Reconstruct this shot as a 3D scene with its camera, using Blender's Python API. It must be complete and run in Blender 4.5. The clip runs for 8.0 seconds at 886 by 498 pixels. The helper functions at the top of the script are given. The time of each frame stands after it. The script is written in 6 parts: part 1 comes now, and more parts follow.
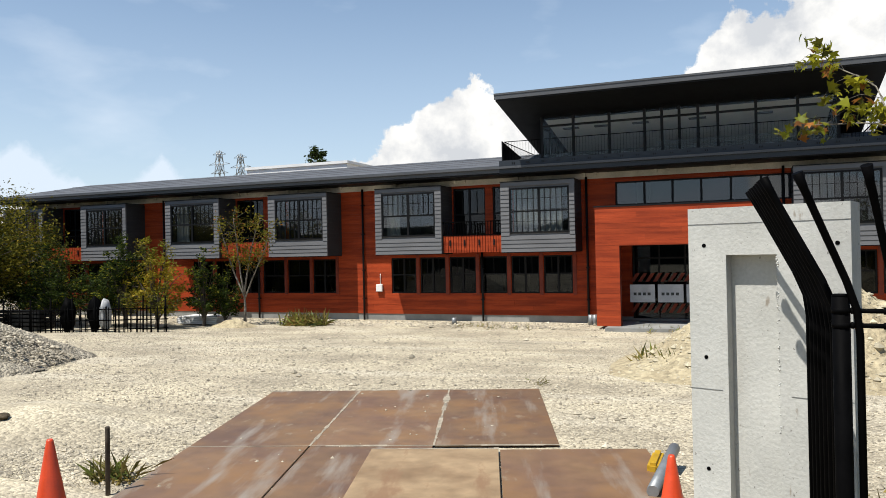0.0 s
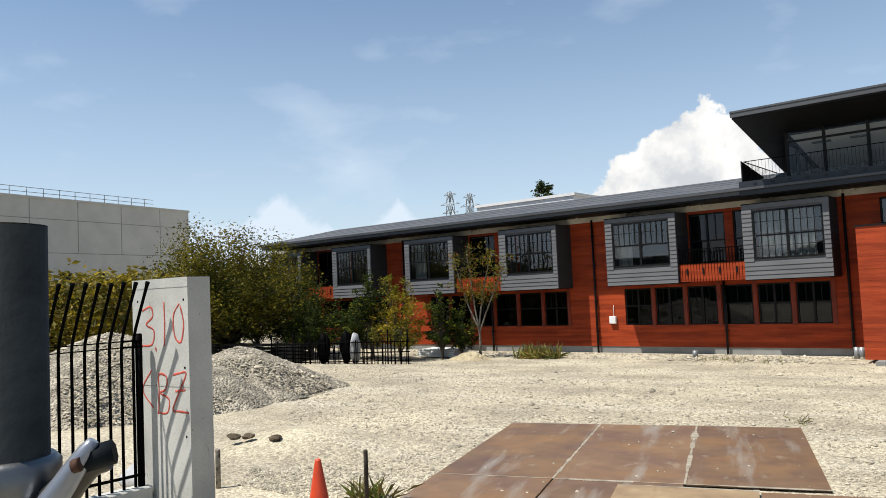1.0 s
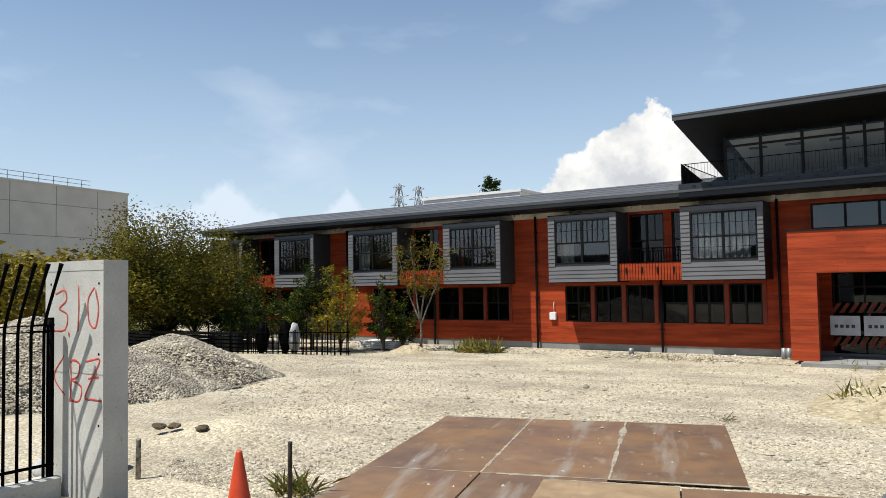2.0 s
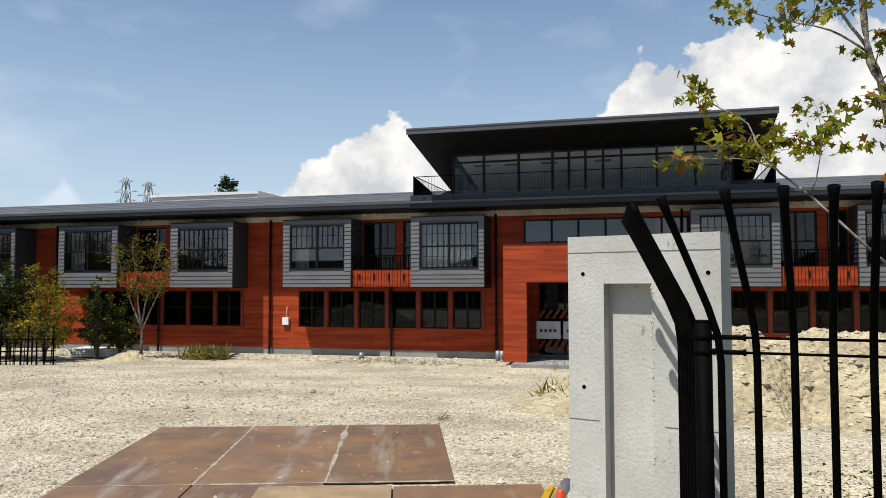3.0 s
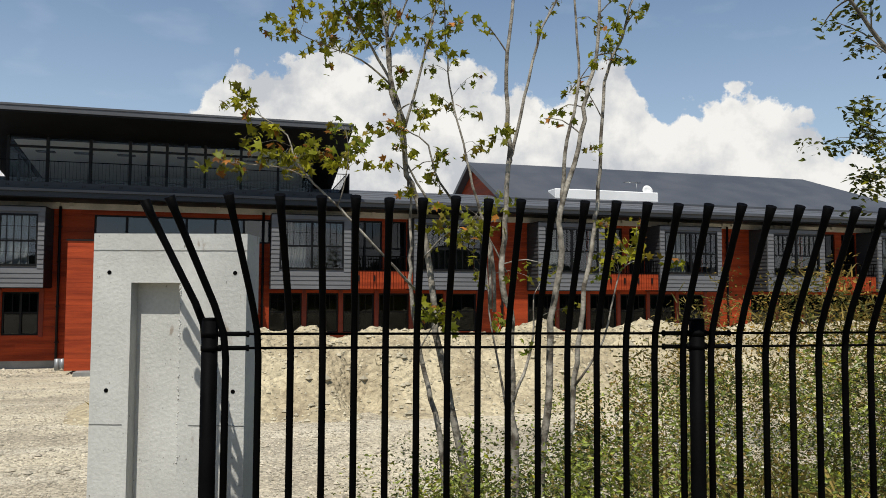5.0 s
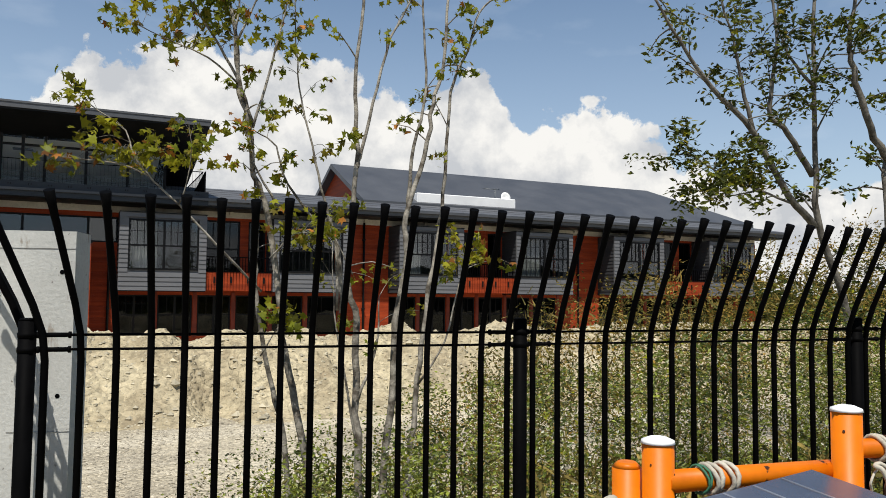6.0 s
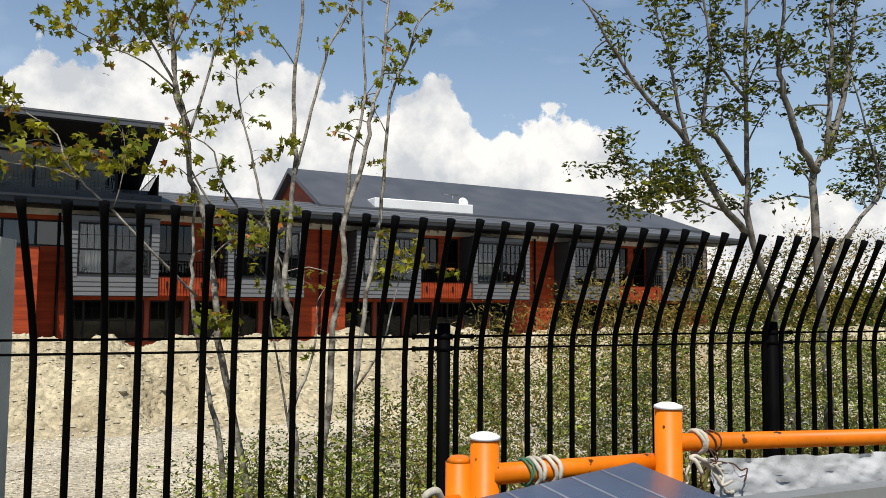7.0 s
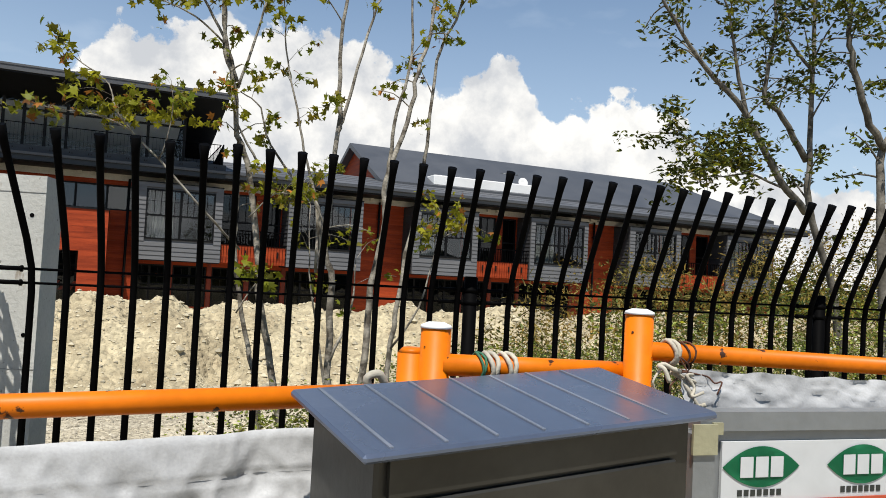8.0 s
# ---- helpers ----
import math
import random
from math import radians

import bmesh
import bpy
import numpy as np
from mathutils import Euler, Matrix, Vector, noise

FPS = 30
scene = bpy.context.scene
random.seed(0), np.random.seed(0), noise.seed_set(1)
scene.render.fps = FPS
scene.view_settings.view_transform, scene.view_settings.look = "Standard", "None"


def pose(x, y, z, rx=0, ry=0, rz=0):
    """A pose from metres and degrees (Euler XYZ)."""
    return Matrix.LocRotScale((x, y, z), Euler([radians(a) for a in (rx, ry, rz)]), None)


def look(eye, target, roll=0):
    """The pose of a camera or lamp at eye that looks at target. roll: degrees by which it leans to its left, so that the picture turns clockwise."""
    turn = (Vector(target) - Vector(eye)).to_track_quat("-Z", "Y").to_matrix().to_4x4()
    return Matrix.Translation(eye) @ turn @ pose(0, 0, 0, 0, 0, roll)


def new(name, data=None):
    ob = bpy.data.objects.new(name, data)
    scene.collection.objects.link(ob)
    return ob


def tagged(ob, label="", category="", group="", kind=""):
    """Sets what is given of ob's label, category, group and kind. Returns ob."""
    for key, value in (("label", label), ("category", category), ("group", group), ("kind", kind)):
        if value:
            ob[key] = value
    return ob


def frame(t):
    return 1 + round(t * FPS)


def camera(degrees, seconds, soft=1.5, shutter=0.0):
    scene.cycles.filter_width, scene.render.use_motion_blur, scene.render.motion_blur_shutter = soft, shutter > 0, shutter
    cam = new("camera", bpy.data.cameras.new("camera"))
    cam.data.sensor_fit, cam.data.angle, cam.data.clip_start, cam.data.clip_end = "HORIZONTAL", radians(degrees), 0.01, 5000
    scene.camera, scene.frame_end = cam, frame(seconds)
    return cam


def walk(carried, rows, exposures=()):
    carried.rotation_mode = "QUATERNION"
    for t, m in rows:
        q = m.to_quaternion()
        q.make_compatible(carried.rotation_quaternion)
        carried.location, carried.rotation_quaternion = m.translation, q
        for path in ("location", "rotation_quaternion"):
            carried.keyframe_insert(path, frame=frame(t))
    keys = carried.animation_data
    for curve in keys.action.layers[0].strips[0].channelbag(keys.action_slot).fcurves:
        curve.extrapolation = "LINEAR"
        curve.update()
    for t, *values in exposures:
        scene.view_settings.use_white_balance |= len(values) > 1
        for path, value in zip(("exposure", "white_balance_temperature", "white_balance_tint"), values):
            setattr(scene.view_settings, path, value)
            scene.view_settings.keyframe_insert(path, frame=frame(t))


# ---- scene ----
cam = camera(60.9, 8.0, soft=0.9)
PATH = [
    (0, (0.513, -2.946, 2.407), (-0.232, -1.09, 2.415), -1.2),
    (0.5, (0.463, -3.092, 2.407), (-0.456, -1.319, 2.517), -1.9),
    (1, (0.410, -2.980, 2.364), (-0.846, -1.427, 2.481), -2.6),
    (1.2, (0.410, -2.980, 2.365), (-0.897, -1.47, 2.48), -2.2),
    (2.3, (0.532, -2.779, 2.344), (-0.471, -1.05, 2.431), -0.3),
    (2.5, (0.561, -2.795, 2.342), (-0.321, -1.002, 2.429), 0.1),
    (3, (0.655, -2.75, 2.343), (0.125, -0.824, 2.444), -0.1),
    (3.5, (0.745, -2.796, 2.339), (0.548, -0.808, 2.45), -0.1),
    (4, (0.82, -2.828, 2.341), (0.904, -0.833, 2.454), 0.2),
    (4.5, (0.884, -2.858, 2.334), (1.189, -0.885, 2.449), 0.2),
    (5, (0.949, -2.83, 2.33), (1.469, -0.902, 2.439), 0.3),
    (5.2, (0.979, -2.845, 2.338), (1.566, -0.936, 2.454), 0.2),
    (6.3, (1.061, -3.005, 2.319), (1.98, -1.232, 2.433), 0.5),
    (6.5, (1.094, -3.022, 2.319), (2.031, -1.259, 2.432), 0.4),
    (7, (1.148, -3.106, 2.326), (2.094, -1.349, 2.459), 0.5),
    (7.5, (1.208, -3.147, 2.273), (2.116, -1.368, 2.373), 1.6),
    (8, (1.299, -3.13, 2.199), (2.104, -1.301, 2.279), 3.0),
]
walk(cam, [(t, look(eye, target, roll)) for t, eye, target, roll in PATH],
     [(0, 0.50), (1.2, 0.47), (2.5, 0.43), (3.5, 0.29), (5.0, 0.20), (7.0, 0.36), (8.0, 0.41)])

# ---- world, sun ----
SUN_WAY = Vector((0.6, 1.0, -2.3)).normalized()
sun_data = bpy.data.lights.new("sun", "SUN")
sun_data.energy, sun_data.angle, sun_data.color = 5.0, radians(0.53), (1.0, 0.955, 0.88)
sun = new("sun", sun_data)
sun.matrix_world = look((0, 0, 60), Vector((0, 0, 60)) + SUN_WAY)

world = bpy.data.worlds.new("world")
scene.world = world
world.use_nodes = True
wn, wl = world.node_tree.nodes, world.node_tree.links
wn.clear()


def wnode(kind, **sets):
    n = wn.new(kind)
    for k, v in sets.items():
        n.inputs[k].default_value = v
    return n


def wmath(op, a, b=None, c=None, clamp=False):
    n = wn.new("ShaderNodeMath")
    n.operation, n.use_clamp = op, clamp
    for i, v in enumerate((a, b, c)):
        if v is None:
            continue
        if isinstance(v, (int, float)):
            n.inputs[i].default_value = v
        else:
            wl.new(v, n.inputs[i])
    return n.outputs[0]


sky = wn.new("ShaderNodeTexSky")
sky.sky_type, sky.sun_disc = "NISHITA", False
sky.sun_elevation, sky.sun_rotation = radians(63), radians(211)
sky.air_density, sky.dust_density, sky.ozone_density = 1.0, 0.6, 1.2
skytone = wn.new("ShaderNodeMix")
skytone.data_type, skytone.blend_type = "RGBA", "MULTIPLY"
skytone.inputs["Factor"].default_value = 1.0
skytone.inputs["B"].default_value = (0.78, 0.965, 1.05, 1)
wl.new(sky.outputs[0], skytone.inputs["A"])
coord = wn.new("ShaderNodeTexCoord")
sep = wn.new("ShaderNodeSeparateXYZ")
wl.new(coord.outputs["Generated"], sep.inputs[0])
azim = wmath("MULTIPLY", wmath("ARCTAN2", sep.outputs[0], sep.outputs[1]), 57.29578)
elev = wmath("MULTIPLY", wmath("ARCSINE", sep.outputs[2]), 57.29578)


def wnoise(scale, detail, rough=0.55):
    n = wn.new("ShaderNodeTexNoise")
    n.inputs["Scale"].default_value, n.inputs["Detail"].default_value, n.inputs["Roughness"].default_value = scale, detail, rough
    wl.new(coord.outputs["Generated"], n.inputs["Vector"])
    return n.outputs["Fac"]


# the top of the cumulus bank, degrees above the horizon by azimuth
CLOUD_TOP = [(-60, 3.0), (-45, 3.5), (-31, 4.6), (-28.2, 6.2), (-26, 8.6), (-23.5, 10.0), (-21.5, 11.6), (-20, 12.3),
             (-17.8, 12.0), (-15.7, 9.0), (-8, 8.0), (-5, 9.5), (-3.8, 12.2), (-2.4, 14.6), (-0.3, 16.6), (1.5, 15.2),
             (3.7, 16.8), (6.5, 17.8), (9.5, 17.3), (16.5, 16.8), (18.6, 15.6), (22.5, 13.8), (24.5, 14.4), (27, 16.2),
             (28.8, 16.0), (29.8, 14.0), (31.5, 11.8), (33.3, 13.0), (37.5, 13.8), (39.5, 12.6), (43, 9.0), (60, 6.0)]
ramp = wn.new("ShaderNodeValToRGB")
ramp.color_ramp.interpolation = "LINEAR"
els = ramp.color_ramp.elements
for i, (a, e) in enumerate(CLOUD_TOP):
    el = els[i] if i < 2 else els.new((a + 60) / 120)
    el.position = (a + 60) / 120
    el.color = (e / 30, e / 30, e / 30, 1)
wl.new(wmath("DIVIDE", wmath("ADD", azim, 60.0), 120.0, clamp=True), ramp.inputs[0])
rough_edge = wmath("MULTIPLY", wmath("SUBTRACT", wnoise(26, 9, 0.62), 0.5), 5.5)
vor = wn.new("ShaderNodeTexVoronoi")
vor.feature = "SMOOTH_F1"
vor.inputs["Scale"].default_value = 24
vor.inputs["Smoothness"].default_value = 0.35
wl.new(coord.outputs["Generated"], vor.inputs["Vector"])
puffs = wmath("MULTIPLY", wmath("SUBTRACT", 0.42, vor.outputs["Distance"]), 2.2)
top = wmath("ADD", wmath("MULTIPLY", ramp.outputs[0], 30.0), wmath("ADD", wmath("ADD", rough_edge, 0.55), puffs))
bank = wmath("MULTIPLY", wmath("SUBTRACT", top, elev), 2.2, clamp=True)
# thin haze low on the left and wisps higher up
wisp_map = wn.new("ShaderNodeMapping")
wisp_map.inputs["Scale"].default_value = (1.0, 1.0, 2.6)
wl.new(coord.outputs["Generated"], wisp_map.inputs["Vector"])
wisp_tex = wn.new("ShaderNodeTexNoise")
wisp_tex.inputs["Scale"].default_value, wisp_tex.inputs["Detail"].default_value = 5.2, 8
wl.new(wisp_map.outputs[0], wisp_tex.inputs["Vector"])
wisp = wmath("MULTIPLY", wmath("SUBTRACT", wisp_tex.outputs["Fac"], 0.56), 4.0, clamp=True)
haze = wmath("POWER", wmath("MULTIPLY", wmath("SUBTRACT", 38.0, elev), 0.0265, clamp=True), 2.0)
thin = wmath("ADD", wmath("MULTIPLY", wisp, 0.30), wmath("MULTIPLY", haze, 0.72), clamp=True)
# soft distant cumulus low on the left, and one small high wisp
SOFT_TOP = [(-60, 6.6), (-54, 7.6), (-51.2, 9.6), (-49, 7.6), (-45, 6.2), (-43.2, 8.0), (-42.2, 8.8), (-41, 6.6), (-38, 3.6), (-30, 2.5), (60, 2.0)]
ramp_s = wn.new("ShaderNodeValToRGB")
els = ramp_s.color_ramp.elements
for i, (a, e) in enumerate(SOFT_TOP):
    el = els[i] if i < 2 else els.new((a + 60) / 120)
    el.position, el.color = (a + 60) / 120, (e / 30, e / 30, e / 30, 1)
wl.new(wmath("DIVIDE", wmath("ADD", azim, 60.0), 120.0, clamp=True), ramp_s.inputs[0])
soft_noise = wmath("MULTIPLY", wmath("SUBTRACT", wnoise(14, 8, 0.6), 0.5), 6.0)
soft = wmath("MULTIPLY", wmath("SUBTRACT", wmath("ADD", wmath("MULTIPLY", ramp_s.outputs[0], 30.0), soft_noise), elev), 0.45, clamp=True)
da, de = wmath("MULTIPLY", wmath("ADD", azim, 22.6), 0.45), wmath("SUBTRACT", elev, 17.7)
blob = wmath("SUBTRACT", 1.5, wmath("SQRT", wmath("ADD", wmath("MULTIPLY", da, da), wmath("MULTIPLY", de, de))))
blob = wmath("MULTIPLY", wmath("ADD", blob, wmath("MULTIPLY", wmath("SUBTRACT", wnoise(20, 8, 0.6), 0.55), 7.0)), 0.35, clamp=True)
thin = wmath("MAXIMUM", thin, wmath("MAXIMUM", wmath("MULTIPLY", soft, 0.9), wmath("MULTIPLY", blob, 0.5)))
lump = wnoise(12, 8, 0.6)
cloud_col = wn.new("ShaderNodeValToRGB")
cloud_col.color_ramp.elements[0].position, cloud_col.color_ramp.elements[0].color = 0.38, (5.7, 5.9, 6.2, 1)
cloud_col.color_ramp.elements[1].position, cloud_col.color_ramp.elements[1].color = 0.60, (9.3, 9.15, 8.8, 1)
wl.new(lump, cloud_col.inputs[0])
m1 = wn.new("ShaderNodeMix")
m1.data_type = "RGBA"
wl.new(thin, m1.inputs["Factor"])
wl.new(skytone.outputs["Result"], m1.inputs["A"])
m1.inputs["B"].default_value = (6.8, 7.6, 8.6, 1)
m2 = wn.new("ShaderNodeMix")
m2.data_type = "RGBA"
wl.new(bank, m2.inputs["Factor"])
wl.new(m1.outputs["Result"], m2.inputs["A"])
wl.new(cloud_col.outputs[0], m2.inputs["B"])
bg = wn.new("ShaderNodeBackground")
bg.inputs["Strength"].default_value = 0.085
wl.new(m2.outputs["Result"], bg.inputs["Color"])
wout = wn.new("ShaderNodeOutputWorld")
wl.new(bg.outputs[0], wout.inputs["Surface"])


# ---- materials ----
ALBEDO = 0.66  # overall level of the base colours below


def material(name, base, rough=0.7, metal=0.0, vary=0.25, scale=3.0, grain=40.0, bump=0.15, bump_dist=0.01, tint=None,
             stretch=(1, 1, 1), spec=0.5, island=0.0, per_object=0.0, translucent=0.0):
    """A noise-varied surface: colour at two scales, fine relief, optional change per piece."""
    base = tuple(c * ALBEDO for c in base)
    tint = tint and tuple(c * ALBEDO for c in tint)
    mat = bpy.data.materials.new(name)
    mat.use_nodes = True
    nt = mat.node_tree
    n, k = nt.nodes, nt.links
    b = n["Principled BSDF"]
    mp = n.new("ShaderNodeMapping")
    mp.inputs["Scale"].default_value = stretch
    geo_pos = n.new("ShaderNodeNewGeometry")
    k.new(geo_pos.outputs["Position"], mp.inputs["Vector"])

    def noise_tex(s, d):
        t = n.new("ShaderNodeTexNoise")
        t.inputs["Scale"].default_value, t.inputs["Detail"].default_value = s, d
        k.new(mp.outputs[0], t.inputs["Vector"])
        return t.outputs["Fac"]

    big, fine = noise_tex(scale, 5), noise_tex(grain, 4)
    ramp2 = n.new("ShaderNodeValToRGB")
    dark = tuple(c * (1 - vary) for c in (tint or base)) if tint is None else tint
    light = tuple(min(1, c * (1 + vary * 0.6)) for c in base)
    ramp2.color_ramp.elements[0].position, ramp2.color_ramp.elements[0].color = 0.36, (*dark[:3], 1)
    ramp2.color_ramp.elements[1].position, ramp2.color_ramp.elements[1].color = 0.64, (*light[:3], 1)
    k.new(big, ramp2.inputs[0])
    mixer = n.new("ShaderNodeMix")
    mixer.data_type, mixer.blend_type = "RGBA", "MULTIPLY"
    mixer.inputs["Factor"].default_value = 1.0
    k.new(ramp2.outputs[0], mixer.inputs["A"])
    fr = n.new("ShaderNodeMapRange")
    fr.inputs["From Min"].default_value, fr.inputs["From Max"].default_value = 0.3, 0.7
    fr.inputs["To Min"].default_value, fr.inputs["To Max"].default_value = 1 - vary * 0.5, 1 + vary * 0.3
    k.new(fine, fr.inputs["Value"])
    k.new(fr.outputs[0], mixer.inputs["B"])
    col = mixer.outputs["Result"]
    for amount, source in ((island, "island"), (per_object, "object")):
        if not amount:
            continue
        if source == "island":
            rnd = n.new("ShaderNodeNewGeometry").outputs["Random Per Island"]
        else:
            rnd = n.new("ShaderNodeObjectInfo").outputs["Random"]
        r2 = n.new("ShaderNodeMapRange")
        r2.inputs["To Min"].default_value, r2.inputs["To Max"].default_value = 1 - amount, 1 + amount
        k.new(rnd, r2.inputs["Value"])
        m3 = n.new("ShaderNodeMix")
        m3.data_type, m3.blend_type = "RGBA", "MULTIPLY"
        m3.inputs["Factor"].default_value = 1.0
        k.new(col, m3.inputs["A"])
        k.new(r2.outputs[0], m3.inputs["B"])
        col = m3.outputs["Result"]
    k.new(col, b.inputs["Base Color"])
    rr = n.new("ShaderNodeMapRange")
    rr.inputs["To Min"].default_value, rr.inputs["To Max"].default_value = max(0.03, rough - 0.12), min(1, rough + 0.12)
    k.new(big, rr.inputs["Value"])
    k.new(rr.outputs[0], b.inputs["Roughness"])
    b.inputs["Metallic"].default_value = metal
    b.inputs["Specular IOR Level"].default_value = spec
    if bump:
        bp = n.new("ShaderNodeBump")
        bp.inputs["Strength"].default_value, bp.inputs["Distance"].default_value = bump, bump_dist
        k.new(fine, bp.inputs["Height"])
        k.new(bp.outputs[0], b.inputs["Normal"])
    if translucent:
        tr = n.new("ShaderNodeBsdfTranslucent")
        k.new(col, tr.inputs["Color"])
        ms = n.new("ShaderNodeMixShader")
        ms.inputs[0].default_value = translucent
        k.new(b.outputs[0], ms.inputs[1])
        k.new(tr.outputs[0], ms.inputs[2])
        k.new(ms.outputs[0], n["Material Output"].inputs["Surface"])
    return mat


def glass(name, tint=(0.9, 0.95, 0.95), gloss=0.02, head_on=0.08):
    """Thin window glass: clear where faced head on, a mirror at a graze, alike from both sides."""
    mat = bpy.data.materials.new(name)
    mat.use_nodes = True
    n, k = mat.node_tree.nodes, mat.node_tree.links
    n.remove(n["Principled BSDF"])
    g = n.new("ShaderNodeBsdfGlossy")
    g.inputs["Roughness"].default_value = gloss
    g.inputs["Color"].default_value = (0.9, 0.95, 1.0, 1)
    t = n.new("ShaderNodeBsdfTransparent")
    t.inputs["Color"].default_value = (*tint, 1)
    f = n.new("ShaderNodeLayerWeight")
    f.inputs["Blend"].default_value = 0.5
    pw = n.new("ShaderNodeMath")
    pw.operation = "POWER"
    pw.inputs[1].default_value = 5.0
    k.new(f.outputs["Facing"], pw.inputs[0])
    rg = n.new("ShaderNodeMapRange")
    rg.inputs["To Min"].default_value = head_on
    k.new(pw.outputs[0], rg.inputs["Value"])
    mx = n.new("ShaderNodeMixShader")
    k.new(rg.outputs[0], mx.inputs[0])
    k.new(t.outputs[0], mx.inputs[1])
    k.new(g.outputs[0], mx.inputs[2])
    k.new(mx.outputs[0], n["Material Output"].inputs["Surface"])
    return mat


M_GRAVEL = material("gravel_ground", (0.62, 0.545, 0.395), 0.95, vary=0.34, scale=0.45, grain=11, bump=0.9, bump_dist=0.04, tint=(0.46, 0.40, 0.295), spec=0.15)
M_PLATEDUST = material("pale_dust", (0.42, 0.36, 0.27), 0.95, vary=0.3, scale=5, grain=30)
M_STONE = material("loose_stone", (0.58, 0.515, 0.395), 0.9, vary=0.3, scale=3, grain=40, island=0.35, spec=0.2)
M_SOIL = material("pale_soil", (0.56, 0.48, 0.315), 0.95, vary=0.3, scale=0.9, grain=8, bump=0.9, bump_dist=0.10, tint=(0.45, 0.37, 0.235), spec=0.15)
M_PILE = material("beige_gravel", (0.50, 0.445, 0.345), 0.95, vary=0.35, scale=2, grain=16, bump=1.0, bump_dist=0.05, spec=0.15)
M_PLATE = material("rusty_steel", (0.25, 0.148, 0.075), 0.5, metal=0.05, vary=0.3, scale=1.1, grain=5, bump=0.06, tint=(0.22, 0.125, 0.075), per_object=0.16)
M_RED = material("red_siding", (0.43, 0.064, 0.017), 0.62, vary=0.3, scale=1.3, grain=14, bump=0.25, tint=(0.32, 0.043, 0.012), stretch=(0.5, 0.5, 6), spec=0.15, island=0.13)
M_REDPIER = material("red_panel", (0.26, 0.042, 0.018), 0.6, vary=0.25, scale=2, grain=20, bump=0.2, spec=0.3)
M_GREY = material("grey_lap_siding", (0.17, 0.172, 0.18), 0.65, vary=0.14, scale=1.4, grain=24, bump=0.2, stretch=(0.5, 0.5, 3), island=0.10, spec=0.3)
M_DARKMETAL = material("dark_metal", (0.010, 0.011, 0.013), 0.55, metal=0.3, vary=0.3, scale=2, grain=30, bump=0.08, spec=0.25)
M_ROOF = material("slate_roof", (0.115, 0.118, 0.126), 0.6, vary=0.18, scale=0.8, grain=14, bump=0.3, stretch=(1, 1, 1))
# the grey siding again, darkened: shade of the bay sides put into its colour
M_GREYSHADE = material("shaded_lap_siding", (0.055, 0.056, 0.06), 0.65, vary=0.14, scale=1.4, grain=24, bump=0.2, stretch=(0.5, 0.5, 3), island=0.10, spec=0.2)
M_SLAB = material("slate_blue_metal", (0.036, 0.045, 0.058), 0.5, vary=0.12, scale=0.8, grain=14, bump=0.06, spec=0.25)
M_FASCIA = material("fascia_metal", (0.085, 0.09, 0.10), 0.5, vary=0.15, scale=0.7, grain=12, bump=0.08)
M_FRIEZE = material("pale_frieze", (0.86, 0.82, 0.72), 0.8, vary=0.2, scale=1.5, grain=20)
M_CONC = material("concrete", (0.68, 0.68, 0.635), 0.88, vary=0.16, scale=1.6, grain=60, bump=0.45, bump_dist=0.006, tint=(0.57, 0.57, 0.53), spec=0.2)
M_PLINTH = material("plinth_concrete", (0.34, 0.34, 0.32), 0.9, vary=0.2, scale=1.5, grain=25)
M_BLACK = material("black_coated_steel", (0.003, 0.003, 0.0033), 0.6, vary=0.3, scale=6, grain=60, bump=0.05, spec=0.02)
M_FRAME = material("black_window_frame", (0.005, 0.005, 0.006), 0.5, vary=0.2, scale=5, grain=40, bump=0.0, spec=0.2)
M_ORANGE = material("orange_paint", (0.90, 0.215, 0.002), 0.45, vary=0.12, scale=9, grain=70, bump=0.1, bump_dist=0.002, spec=0.2)
# scuffed through to rust in places
nt_ = M_ORANGE.node_tree
pr_ = nt_.nodes["Principled BSDF"]
src_ = pr_.inputs["Base Color"].links[0].from_socket
gp_ = nt_.nodes.new("ShaderNodeNewGeometry")
ns_ = nt_.nodes.new("ShaderNodeTexNoise")
ns_.inputs["Scale"].default_value, ns_.inputs["Detail"].default_value = 26, 7
nt_.links.new(gp_.outputs["Position"], ns_.inputs["Vector"])
cr_ = nt_.nodes.new("ShaderNodeValToRGB")
cr_.color_ramp.elements[0].position, cr_.color_ramp.elements[1].position = 0.655, 0.675
nt_.links.new(ns_.outputs["Fac"], cr_.inputs[0])
mx_ = nt_.nodes.new("ShaderNodeMix")
mx_.data_type = "RGBA"
mx_.inputs["B"].default_value = (0.045, 0.018, 0.008, 1)
nt_.links.new(cr_.outputs[0], mx_.inputs["Factor"])
nt_.links.new(src_, mx_.inputs["A"])
nt_.links.new(mx_.outputs["Result"], pr_.inputs["Base Color"])
M_CONE = material("cone_plastic", (0.85, 0.085, 0.02), 0.4, vary=0.12, scale=8, grain=50, bump=0.05)
M_RUST = material("rust", (0.10, 0.035, 0.015), 0.85, vary=0.4, scale=20, grain=80)
M_WHITE = material("white_paint", (1.0, 1.0, 0.98), 0.7, vary=0.06, scale=1.2, grain=20, bump=0.05)
M_TARP = material("white_woven_sheet", (0.58, 0.585, 0.59), 0.55, vary=0.14, scale=9, grain=260, bump=0.2, bump_dist=0.002, spec=0.25)
M_ROPE = material("rope", (0.62, 0.57, 0.46), 0.9, vary=0.2, scale=30, grain=200, bump=0.5, bump_dist=0.002)
